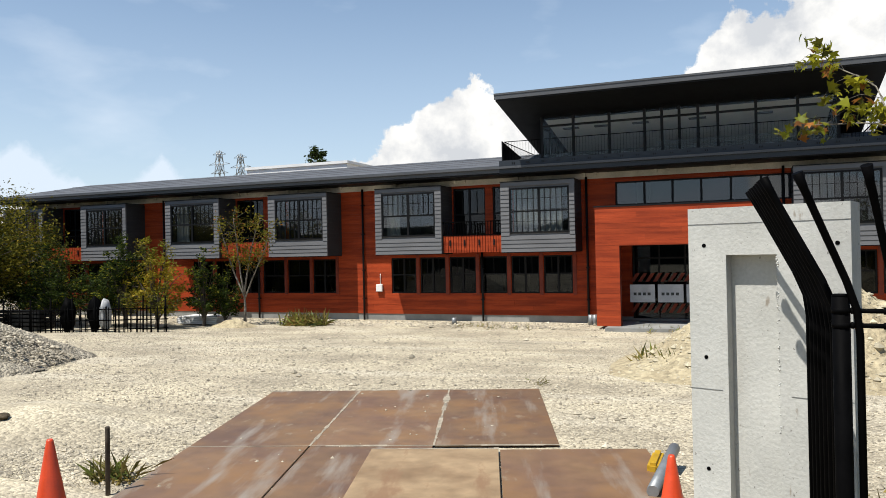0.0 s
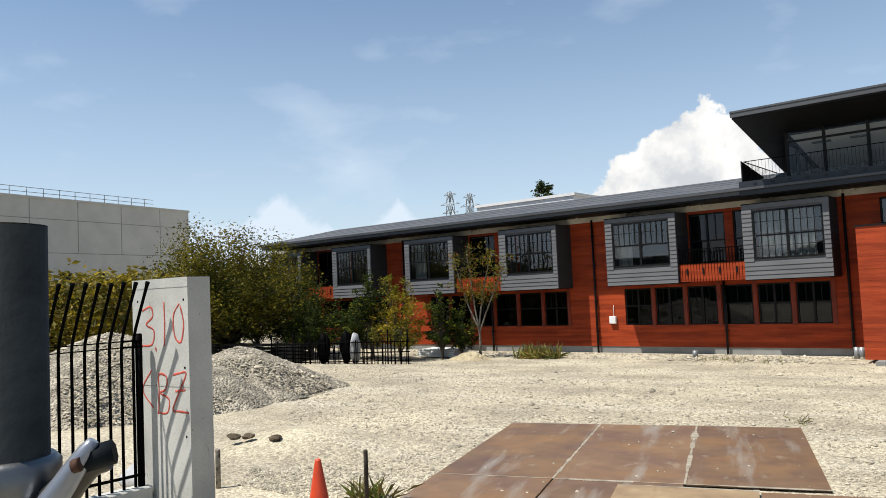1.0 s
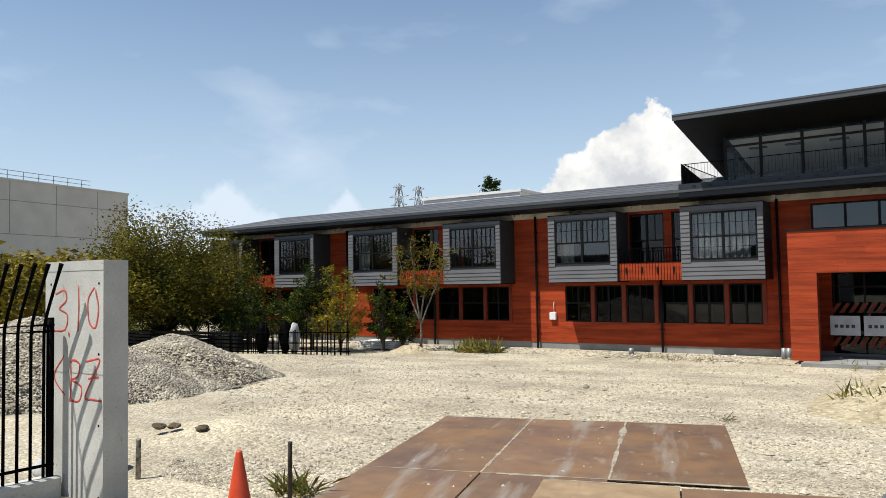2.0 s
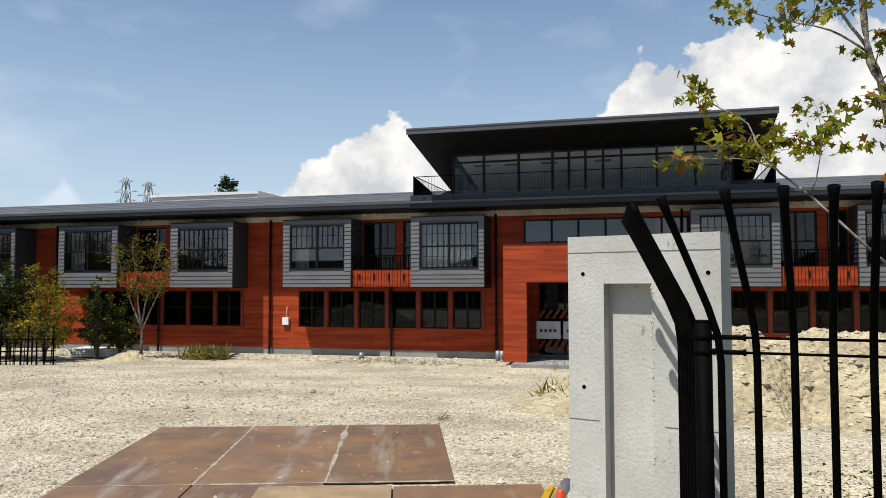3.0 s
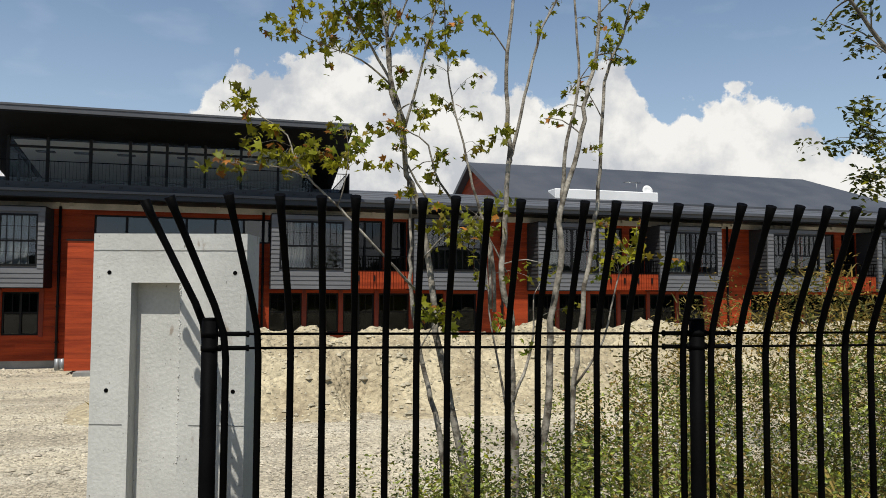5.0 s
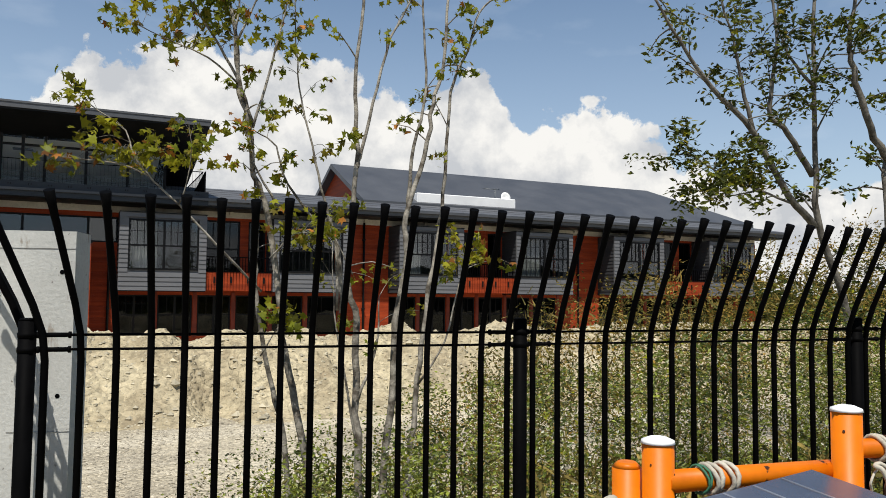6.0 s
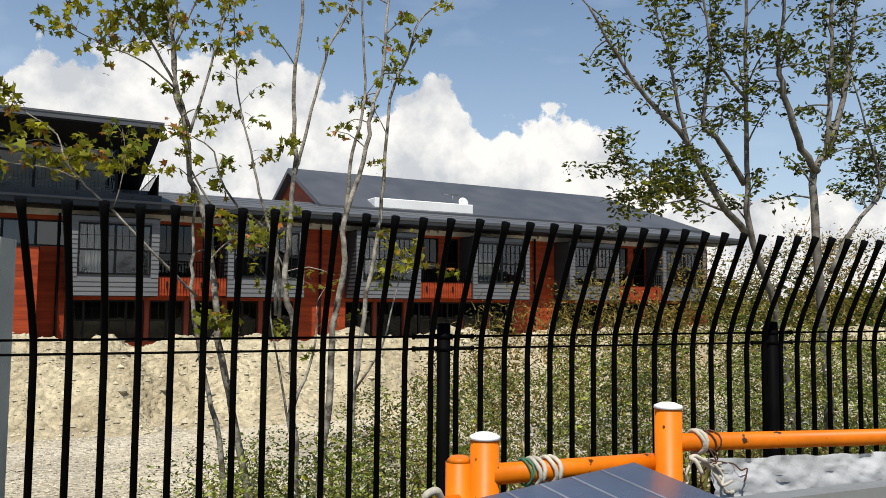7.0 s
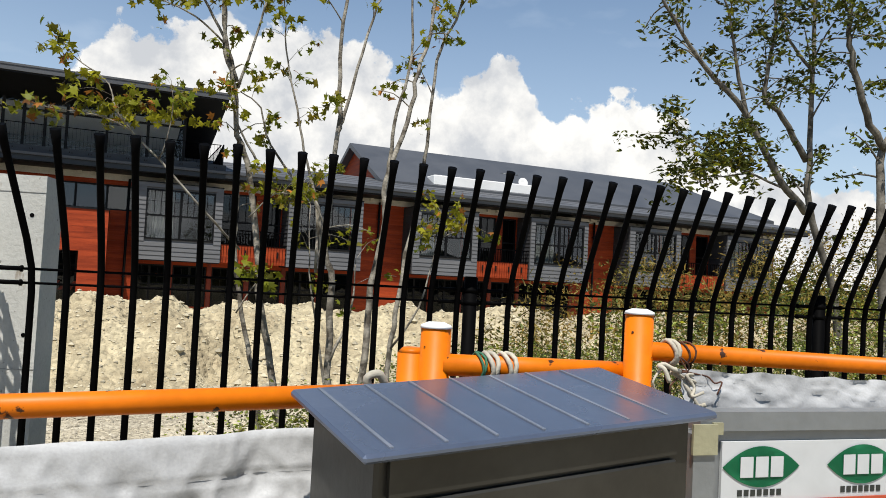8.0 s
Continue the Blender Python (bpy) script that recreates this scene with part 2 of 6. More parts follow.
M_GALV = material("galvanised_steel", (0.30, 0.31, 0.31), 0.4, metal=0.85, vary=0.2, scale=9, grain=60, bump=0.06)
M_DULLPIPE = material("weathered_pipe", (0.014, 0.020, 0.024), 0.7, spec=0.08, vary=0.25, scale=14, grain=90, bump=0.1)
M_LID = material("blue_grey_lid", (0.18, 0.22, 0.31), 0.28, metal=0.55, vary=0.1, scale=4, grain=50, bump=0.03)
M_BODY = material("grey_cabinet", (0.07, 0.067, 0.058), 0.4, metal=0.6, vary=0.2, scale=5, grain=50, bump=0.05)
M_PANELGREY = material("light_grey_metal", (0.33, 0.35, 0.36), 0.45, metal=0.4, vary=0.12, scale=5, grain=50)
M_GREEN = material("sign_green", (0.006, 0.26, 0.105), 0.45, vary=0.05, scale=9, grain=50, bump=0)
M_INK = material("sign_ink", (0.03, 0.035, 0.03), 0.6, vary=0.05, bump=0)
M_REDBAND = material("sign_red", (0.62, 0.09, 0.035), 0.5, vary=0.05, bump=0)
M_SPRAY = material("red_spray_paint", (0.72, 0.12, 0.08), 0.7, vary=0.25, scale=14, grain=60, bump=0)
M_BARK = material("pale_bark", (0.42, 0.385, 0.32), 0.85, vary=0.35, scale=14, grain=60, bump=0.7, tint=(0.13, 0.11, 0.085), spec=0.15)
M_BARKGREY = material("grey_bark", (0.24, 0.22, 0.185), 0.85, vary=0.35, scale=9, grain=45, bump=0.5, tint=(0.12, 0.105, 0.085), spec=0.15)
M_BARKDARK = material("brown_bark", (0.12, 0.10, 0.08), 0.9, vary=0.3, scale=6, grain=40, bump=0.5, spec=0.1)
M_LEAF = material("maple_leaf", (0.33, 0.31, 0.02), 0.5, vary=0.35, scale=2.2, grain=20, bump=0, tint=(0.16, 0.20, 0.02), island=0.4, translucent=0.42, spec=0.12)
M_LEAFRED = material("autumn_leaf", (0.40, 0.16, 0.03), 0.5, vary=0.4, scale=3, grain=20, bump=0, island=0.4, translucent=0.3, spec=0.12)
M_LEAFDARK = material("green_leaf", (0.05, 0.075, 0.014), 0.6, vary=0.35, scale=1.5, grain=20, bump=0, tint=(0.028, 0.045, 0.010), island=0.4, translucent=0.3, spec=0.08)
M_LEAFYEL = material("yellow_leaf", (0.36, 0.26, 0.02), 0.55, vary=0.35, scale=0.9, grain=20, bump=0, tint=(0.10, 0.11, 0.02), island=0.4, translucent=0.3, spec=0.12)
M_LEAFDOME = material("olive_leaf", (0.22, 0.185, 0.022), 0.6, vary=0.4, scale=0.5, grain=12, bump=0, tint=(0.055, 0.065, 0.012), island=0.5, translucent=0.3, spec=0.05)
M_LEAFMID = material("mid_green_leaf", (0.13, 0.145, 0.022), 0.55, vary=0.4, scale=1.2, grain=20, bump=0, tint=(0.05, 0.065, 0.012), island=0.5, translucent=0.3, spec=0.12)
M_WEED = material("weed_leaf", (0.27, 0.31, 0.045), 0.45, vary=0.4, scale=1.6, grain=14, bump=0, tint=(0.055, 0.085, 0.013), island=0.65, translucent=0.25, spec=0.4)
M_REED = material("reed_leaf", (0.34, 0.21, 0.045), 0.65, vary=0.4, scale=1.0, grain=14, bump=0, tint=(0.075, 0.09, 0.018), island=0.6, translucent=0.3, spec=0.1)
M_STRAW = material("dry_grass", (0.33, 0.24, 0.07), 0.7, vary=0.35, scale=1.2, grain=14, bump=0, tint=(0.2, 0.19, 0.06), island=0.35, translucent=0.25, spec=0.1)
M_BLOOM = material("pale_bloom", (0.66, 0.66, 0.52), 0.7, vary=0.1, bump=0)
# near-black room surfaces: the shade indoors is put into this colour
M_INSIDE = material("shade_black_interior", (0.03, 0.03, 0.03), 0.8, vary=0.2, scale=1, grain=8)
M_CEIL = material("white_ceiling", (1.15, 1.15, 1.1), 0.8, vary=0.04, bump=0)
M_CURTAIN = material("pale_curtain", (0.17, 0.17, 0.16), 0.9, vary=0.15, scale=2, grain=20, stretch=(4, 4, 0.4))
M_GLASS = glass("window_glass", head_on=0.09)
M_GLASS_CLEAR = glass("lounge_glass", (0.94, 0.97, 0.98), 0.02, 0.025)
M_GLASS_DARK = glass("tinted_glass", (0.25, 0.30, 0.32), 0.02, 0.035)
M_GLASS_BAND = glass("coated_glass", (0.25, 0.30, 0.32), 0.03, 0.075)


def stained(mat, colour, scale, lo, hi, stretch=(1, 1, 1), turn=0.0, most=1.0):
    """Lays patches of another colour over a surface, where a noise runs past a threshold."""
    nt = mat.node_tree
    pr = nt.nodes["Principled BSDF"]
    src = pr.inputs["Base Color"].links[0].from_socket
    gp = nt.nodes.new("ShaderNodeNewGeometry")
    mp = nt.nodes.new("ShaderNodeMapping")
    mp.vector_type = "TEXTURE"
    mp.inputs["Rotation"].default_value = (0, 0, turn)
    mp.inputs["Scale"].default_value = tuple(1 / q for q in stretch)
    nt.links.new(gp.outputs["Position"], mp.inputs["Vector"])
    ns = nt.nodes.new("ShaderNodeTexNoise")
    ns.inputs["Scale"].default_value, ns.inputs["Detail"].default_value, ns.inputs["Roughness"].default_value = scale, 7, 0.6
    nt.links.new(mp.outputs[0], ns.inputs["Vector"])
    rg = nt.nodes.new("ShaderNodeMapRange")
    rg.inputs["From Min"].default_value, rg.inputs["From Max"].default_value, rg.inputs["To Max"].default_value = lo, hi, most
    nt.links.new(ns.outputs["Fac"], rg.inputs["Value"])
    mx = nt.nodes.new("ShaderNodeMix")
    mx.data_type = "RGBA"
    mx.inputs["B"].default_value = (*colour, 1)
    nt.links.new(rg.outputs[0], mx.inputs["Factor"])
    nt.links.new(src, mx.inputs["A"])
    nt.links.new(mx.outputs["Result"], pr.inputs["Base Color"])


def pebbled(mat, scale, lo, hi, bump=0.6, dist=0.02):
    """Breaks a surface into packed pebbles: each cell has its own tone, and the gaps between are sunk."""
    nt = mat.node_tree
    pr = nt.nodes["Principled BSDF"]
    src = pr.inputs["Base Color"].links[0].from_socket
    gp = nt.nodes.new("ShaderNodeNewGeometry")
    vo = nt.nodes.new("ShaderNodeTexVoronoi")
    vo.inputs["Scale"].default_value = scale
    nt.links.new(gp.outputs["Position"], vo.inputs["Vector"])
    grey = nt.nodes.new("ShaderNodeSeparateColor")
    nt.links.new(vo.outputs["Color"], grey.inputs[0])
    rg = nt.nodes.new("ShaderNodeMapRange")
    rg.inputs["To Min"].default_value, rg.inputs["To Max"].default_value = lo, hi
    nt.links.new(grey.outputs[0], rg.inputs["Value"])
    mx = nt.nodes.new("ShaderNodeMix")
    mx.data_type, mx.blend_type = "RGBA", "MULTIPLY"
    mx.inputs["Factor"].default_value = 1.0
    nt.links.new(src, mx.inputs["A"])
    nt.links.new(rg.outputs[0], mx.inputs["B"])
    nt.links.new(mx.outputs["Result"], pr.inputs["Base Color"])
    bp = nt.nodes.new("ShaderNodeBump")
    bp.invert = True
    bp.inputs["Strength"].default_value, bp.inputs["Distance"].default_value = bump, dist
    nt.links.new(vo.outputs["Distance"], bp.inputs["Height"])
    if pr.inputs["Normal"].links:
        nt.links.new(pr.inputs["Normal"].links[0].from_socket, bp.inputs["Normal"])
    nt.links.new(bp.outputs[0], pr.inputs["Normal"])


# dark colour that stands for the shadow at the sand mound's crest
M_CRESTSHADOW = material("crest_shadow_dark", (0.15, 0.12, 0.08), 0.95, vary=0.35, scale=6, grain=30, bump=0.8, bump_dist=0.03, spec=0.1)
M_PLATETAN = material("dusty_steel", (0.40, 0.285, 0.165), 0.7, vary=0.3, scale=1.3, grain=6, bump=0.06, tint=(0.29, 0.19, 0.105), spec=0.3)
TURN = math.atan2(0.316, 0.949)
stained(M_PLATE, (0.215, 0.115, 0.045), 0.9, 0.48, 0.66, most=0.8)
stained(M_PLATE, (0.25, 0.215, 0.175), 1.5, 0.53, 0.66, (1.6, 0.22, 1), TURN, 0.85)
stained(M_PLATE, (0.30, 0.25, 0.18), 5.0, 0.62, 0.68, (1.0, 0.4, 1), TURN, 0.35)
stained(M_PLATETAN, (0.19, 0.11, 0.06), 2.2, 0.55, 0.64, (1.3, 0.35, 1), TURN, 0.8)
stained(M_CONC, (0.36, 0.34, 0.30), 2.4, 0.58, 0.74, (1.6, 1.6, 0.5), 0.0, 0.4)
stained(M_CONC, (0.14, 0.13, 0.115), 48.0, 0.665, 0.69, (1, 1, 0.7), 0.0, 0.8)
stained(M_CONC, (0.17, 0.12, 0.07), 9.0, 0.66, 0.72, (1.5, 1.5, 0.4), 0.0, 0.6)
stained(M_GRAVEL, (0.47, 0.425, 0.335), 0.55, 0.50, 0.64, (0.22, 1.5, 1), radians(6), 0.6)
stained(M_GRAVEL, (0.17, 0.135, 0.085), 0.35, 0.62, 0.72, (0.3, 1.2, 1), radians(3), 0.5)
stained(M_SOIL, (0.24, 0.185, 0.115), 1.3, 0.58, 0.70, (1, 1, 2), 0.0, 0.5)
pebbled(M_GRAVEL, 24, 0.70, 1.28, 0.7, 0.03)
pebbled(M_PILE, 20, 0.62, 1.35, 1.0, 0.05)
pebbled(M_SOIL, 9, 0.80, 1.18, 0.8, 0.06)
stained(M_TARP, (0.16, 0.155, 0.14), 7.0, 0.58, 0.74, (1, 1, 1), 0.0, 0.5)


# ---- building helpers ----
def box(bm, x0, y0, z0, x1, y1, z1):
    """A box between two corners."""
    v = [bm.verts.new(p) for p in ((x0, y0, z0), (x1, y0, z0), (x1, y1, z0), (x0, y1, z0), (x0, y0, z1), (x1, y0, z1), (x1, y1, z1), (x0, y1, z1))]
    for f in ((0, 3, 2, 1), (4, 5, 6, 7), (0, 1, 5, 4), (1, 2, 6, 5), (2, 3, 7, 6), (3, 0, 4, 7)):
        bm.faces.new([v[i] for i in f])
    return v


def tube(bm, pts, radii, sides=6, cap=True):
    """A swept round bar through points with a radius at each."""
    pts = [Vector(p) for p in pts]
    rings = []
    side = None
    for i, p in enumerate(pts):
        d = (pts[min(i + 1, len(pts) - 1)] - pts[max(i - 1, 0)]).normalized()
        if side is None:
            side = d.orthogonal().normalized()
        side = (side - d * side.dot(d)).normalized()
        up = d.cross(side)
        r = radii[i] if isinstance(radii, (list, tuple)) else radii
        rings.append([bm.verts.new(p + (side * math.cos(a) + up * math.sin(a)) * r) for a in (math.tau * j / sides for j in range(sides))])
    for a, b in zip(rings, rings[1:]):
        for j in range(sides):
            f = bm.faces.new((a[j], a[(j + 1) % sides], b[(j + 1) % sides], b[j]))
            f.smooth = True
    if cap:
        bm.faces.new(rings[0][::-1])
        bm.faces.new(rings[-1])


def curve(pts, steps=4):
    """Points on a smooth line through the given ones."""
    p = [Vector(q) for q in pts]
    p = [p[0] * 2 - p[1]] + p + [p[-1] * 2 - p[-2]]
    out = []
    for i in range(1, len(p) - 2):
        for s in range(steps):
            t = s / steps
            out.append(0.5 * (2 * p[i] + (p[i + 1] - p[i - 1]) * t + (2 * p[i - 1] - 5 * p[i] + 4 * p[i + 1] - p[i + 2]) * t * t
                              + (3 * p[i] - p[i - 1] - 3 * p[i + 1] + p[i + 2]) * t ** 3))
    return out + [p[-2]]


def mesh_of(name, bm, mat, recalc=True):
    if recalc:
        bmesh.ops.recalc_face_normals(bm, faces=bm.faces[:])
    me = bpy.data.meshes.new(name)
    bm.to_mesh(me)
    bm.free()
    for m in mat if isinstance(mat, (list, tuple)) else (mat,):
        me.materials.append(m)
    return me


def part(name, bm, mat, parent, label=""):
    """One mesh under a thing or under a part; its coordinates are the world's."""
    ob = new(name, mesh_of(name, bm, mat))
    if parent is not None:
        ob.parent = parent
        if parent.type == "EMPTY":
            ob.matrix_parent_inverse = parent.matrix_basis.inverted()
    if label:
        tagged(ob, label)
    return ob


def thing(name, at, label, category, group=""):
    e = new(name)
    e.empty_display_size = 0.2
    e.matrix_basis = Matrix.Translation(at)
    return tagged(e, label, category, group)


def solo(name, bm, mat, label, category, group="", kind=""):
    """A thing or a piece of the setting that is one mesh."""
    return tagged(new(name, mesh_of(name, bm, mat)), label, category, group, kind)


def bevel(bm, width=0.01, segments=1):
    bmesh.ops.bevel(bm, geom=bm.edges[:], offset=width, segments=segments, affect="EDGES", clamp_overlap=True)


def pierced(bm, x0, x1, z0, z1, y0, y1, holes):
    """A wall slab from x0 to x1 with rectangular holes (xa, xb, za, zb)."""
    xs = sorted({x0, x1, *(h[0] for h in holes), *(h[1] for h in holes)})
    for xa, xb in zip(xs, xs[1:]):
        mid = (xa + xb) / 2
        cuts = sorted((h[2], h[3]) for h in holes if h[0] < mid < h[1])
        z = z0
        for za, zb in cuts:
            if za > z:
                box(bm, xa, y0, z, xb, y1, za)
            z = zb
        if z < z1:
            box(bm, xa, y0, z, xb, y1, z1)


def planked(bm, x0, x1, z0, z1, y0, y1, holes, course=0.19, seed=1, each=None):
    """A pierced wall built of overlapping plank courses of random length."""
    rng = random.Random(seed)
    rows = max(1, round((z1 - z0) / course))
    edges = sorted({z0, z1, *(z0 + (z1 - z0) * k / rows for k in range(rows + 1)), *(h[2] for h in holes if z0 < h[2] < z1), *(h[3] for h in holes if z0 < h[3] < z1)})
    for za, zb in zip(edges, edges[1:]):
        if zb - za < 1e-4:
            continue
        mid = (za + zb) / 2
        open_ = sorted((h[0], h[1]) for h in holes if h[2] < mid < h[3])
        spans, x = [], x0
        for a, b in open_:
            if a > x:
                spans.append((x, a))
            x = max(x, b)
        if x < x1:
            spans.append((x, x1))
        for a, b in spans:
            while a < b - 1e-4:
                e = a + rng.uniform(1.3, 3.4)
                if b - e < 0.5:
                    e = b
                target = bmesh.new() if each else bm
                box(target, a + 0.001, y0 + rng.uniform(0, 0.004), za + 0.002, e - 0.001, y1, zb - 0.001)
                if each:
                    each(target)
                a = e


def smooth(t):
    t = max(0.0, min(1.0, t))
    return t * t * (3 - 2 * t)


def ground_z(x, y):
    """Height of the site: the street lies higher, the yard falls a little to the building."""
    return 0.6 * (1 - smooth((y - 0.5) / 1.9)) - 0.36 * smooth((y - 11) / 10.5) + 0.02 * noise.noise((x * 0.35, y * 0.35, 0))


# ---- ground ----
def spread(lo, hi, step, far):
    line, s = list(np.arange(lo, hi + 1e-6, step)), step
    a, b = [], []
    p = lo
    while p > -far:
        s *= 1.5
        p -= s
        a.append(p)
    s, p = step, hi
    while p < far:
        s *= 1.5
        p += s
        b.append(p)
    return a[::-1] + line + b


GX, GY = spread(-32, 24, 0.5, 2500), spread(-6, 26, 0.4, 2500)
verts = [(x, y, ground_z(x, y) if abs(x) < 60 and -20 < y < 60 else (0.6 if y < 1 else -0.36)) for y in GY for x in GX]
nx = len(GX)
faces = [(j * nx + i, j * nx + i + 1, (j + 1) * nx + i + 1, (j + 1) * nx + i) for j in range(len(GY) - 1) for i in range(nx - 1)]
me = bpy.data.meshes.new("ground")
me.from_pydata(verts, [], faces)
me.materials.append(M_GRAVEL)
me.shade_smooth()
tagged(new("ground", me), "pale gravelled building yard with wheel tracks", "ground", kind="structure")

# ---- steel plates ----
PU, PV, PO = Vector((0.949, 0.316, 0)), Vector((-0.316, 0.949, 0)), Vector((-2.81, 9.62, 0))


def steel_plate(u0, u1, v0, v1, z, tilt=0.0, mat=M_PLATE, label="rusty brown steel road plate lying on gravel"):
    bm = bmesh.new()
    box(bm, u0, v0, 0, u1, v1, 0.022)
    bevel(bm, 0.004)
    for v in bm.verts:
        p = PO + PU * v.co.x + PV * v.co.y
        v.co = (p.x, p.y, z + v.co.z + tilt * (v.co.y - v0))
    solo("steel_plate", bm, mat, label, "steel plate", "steel plates of the driveway")


for i in range(3):
    steel_plate(-4.62 + 1.545 * i, -4.62 + 1.545 * i + 1.524, -3.72, 0, 0.012)
steel_plate(-4.62, -3.096, -7.4, -3.74, 0.012)
steel_plate(-3.075, -1.551, -7.4, -3.74, 0.012)
steel_plate(-2.27, -0.75, -7.6, -3.98, 0.036, 0.0, M_PLATETAN, "dusty tan steel road plate overlapping its neighbours")
steel_plate(-0.73, 0.98, -7.6, -4.0, 0.030)


def dust_line(u0, u1, v0, v1, z):
    bm = bmesh.new()
    n = 24
    for i in range(n):
        a, b = i / n, (i + 1) / n
        w = 0.013 + 0.06 * max(0.0, noise.noise((i * 0.45, u0, v0)))
        pa, pb = Vector((u0 + (u1 - u0) * a, v0 + (v1 - v0) * a, 0)), Vector((u0 + (u1 - u0) * b, v0 + (v1 - v0) * b, 0))
        s = Vector((w, 0, 0)) if abs(v1 - v0) > abs(u1 - u0) else Vector((0, w, 0))
        q = [PO + PU * p.x + PV * p.y + Vector((0, 0, z)) for p in (pa - s, pa + s, pb + s, pb - s)]
        bm.faces.new([bm.verts.new(p) for p in q])
    tagged(solo("dust_line", bm, M_PLATEDUST, "line of pale dust in a plate joint", "dust", kind="stuff"))


dust_line(-3.085, -3.085, -3.72, 0, 0.0365)
dust_line(-1.54, -1.54, -3.72, 0, 0.0365)
dust_line(-4.62, 0.0, -3.73, -3.73, 0.0365)
dust_line(-4.62, 0.0, 0.01, 0.01, 0.0365)
dust_line(-2.27, -0.74, -3.975, -3.975, 0.060)

# ---- the building ----
YB, YW = 24.0, 25.2          # front of the bays, face of the wall
ZB, ZT = 2.35, 4.95          # bottom and top of the bays
BASE = -0.36
BAYS = [(-34.1, -31.4), (-28.9, -26.12), (-23.8, -20.85), (-18.28, -15.42), (-13.2, -10.36), (-7.95, -5.165),
        (2.0, 4.78), (7.1, 9.89), (11.97, 14.75), (17.2, 20.03), (22.25, 25.1), (27.9, 30.8)]
XL, XR = -34.3, 32.2
bld = thing("school_building", (0, 25.2, BASE), "long two-storey red and grey clad building with glazed upper lounge", "building")


def window(parent, x0, x1, z0, z1, y, cols=2, transom=0.5, bars=0, low_bars=False, fw=0.055, curtain=0.0, pane_mat=M_GLASS):
    """Frame with mullions, its panes, thin lattice bars; it sits in an opening with its face at y."""
    bm = bmesh.new()
    zt = z0 + (z1 - z0) * transom
    pierced(bm, x0, x1, z0, z1, y, y + 0.09, [(x0 + fw, x1 - fw, z0 + fw, z1 - fw)])
    bmesh.ops.bisect_plane(bm, geom=bm.verts[:] + bm.edges[:] + bm.faces[:], plane_co=(0, 0, z0 + fw), plane_no=(0, 0, 1))
    bmesh.ops.bisect_plane(bm, geom=bm.verts[:] + bm.edges[:] + bm.faces[:], plane_co=(0, 0, z1 - fw), plane_no=(0, 0, 1))
    bmesh.ops.remove_doubles(bm, verts=bm.verts[:], dist=1e-4)
    w = (x1 - x0 - 2 * fw) / cols
    bars_at = []
    for c in range(cols):
        for b in range(1, bars + 1):
            xb = x0 + fw + w * c + w * b / (bars + 1)
            bars_at.append(xb)
    fr = part("window", bm, M_FRAME, parent, "black metal window frame")
    for c in range(1, cols):
        bm = bmesh.new()
        xm = x0 + fw + w * c
        box(bm, xm - fw * 0.7, y - 0.004, z0 + fw, xm + fw * 0.7, y + 0.085, z1 - fw)
        part("mullion", bm, M_FRAME, fr)
    if transom < 1:
        bm = bmesh.new()
        box(bm, x0 + fw, y + 0.006, zt - fw * 0.5, x1 - fw, y + 0.08, zt + fw * 0.5)
        part("transom", bm, M_FRAME, fr)
    for xb in bars_at:
        bm = bmesh.new()
        box(bm, xb - 0.011, y + 0.012, (z0 + fw) if low_bars else zt + fw * 0.5, xb + 0.011, y + 0.03, z1 - fw)
        part("glazing_bar", bm, M_FRAME, fr)
    if bars > 2:
        for f in (0.25, 0.5, 0.75) if low_bars else (0.75,):
            bm = bmesh.new()
            zb = z0 + (z1 - z0) * f + 0.02
            box(bm, x0 + fw, y + 0.016, zb - 0.007, x1 - fw, y + 0.026, zb + 0.007)
            part("glazing_bar", bm, M_FRAME, fr)
    for c in range(cols):
        for za, zb in ((z0, zt), (zt, z1)) if transom < 1 else ((z0, z1),):
            bm = bmesh.new()
            tx = random.uniform(-0.004, 0.004)
            vs = [bm.verts.new(p) for p in ((x0 + fw + w * c, y + 0.04 + tx, za), (x0 + fw + w * (c + 1), y + 0.04 - tx, za),
                                            (x0 + fw + w * (c + 1), y + 0.046 - tx, zb), (x0 + fw + w * c, y + 0.046 + tx, zb))]
            bm.faces.new(vs)
            part("pane", bm, pane_mat, fr)
    if curtain:
        bm = bmesh.new()
        n = 26
        xa, xb = x0 + 0.1, x0 + 0.1 + (x1 - x0 - 0.2) * curtain
        row = [[bm.verts.new((xa + (xb - xa) * i / n, y + 0.3 + 0.03 * math.sin(i * 1.9), z)) for z in (z0 + 0.05, z1)] for i in range(n + 1)]
        for a, b in zip(row, row[1:]):
            bm.faces.new((a[0], b[0], b[1], a[1]))
        part("curtain", bm, M_CURTAIN, fr, "pale hanging curtain")
    return fr


# ground floor openings: six windows under each pair of bays
LOW = []
for a, b in ((-28.9, -20.85), (-18.9, -15.2), (-13.1, -5.5), (2.0, 9.9), (12.0, 20.0), (22.3, 30.5)):
    if a == -18.9:
        a, b = -23.3, -15.7
    elif a == -28.9:
        a, b = -33.6, -26.1
    n = 6
    pitch = (b - a + 0.13) / n
    for i in range(n):
        LOW.append((a + pitch * i, a + pitch * i + pitch - 0.17, 0.75, 2.2))
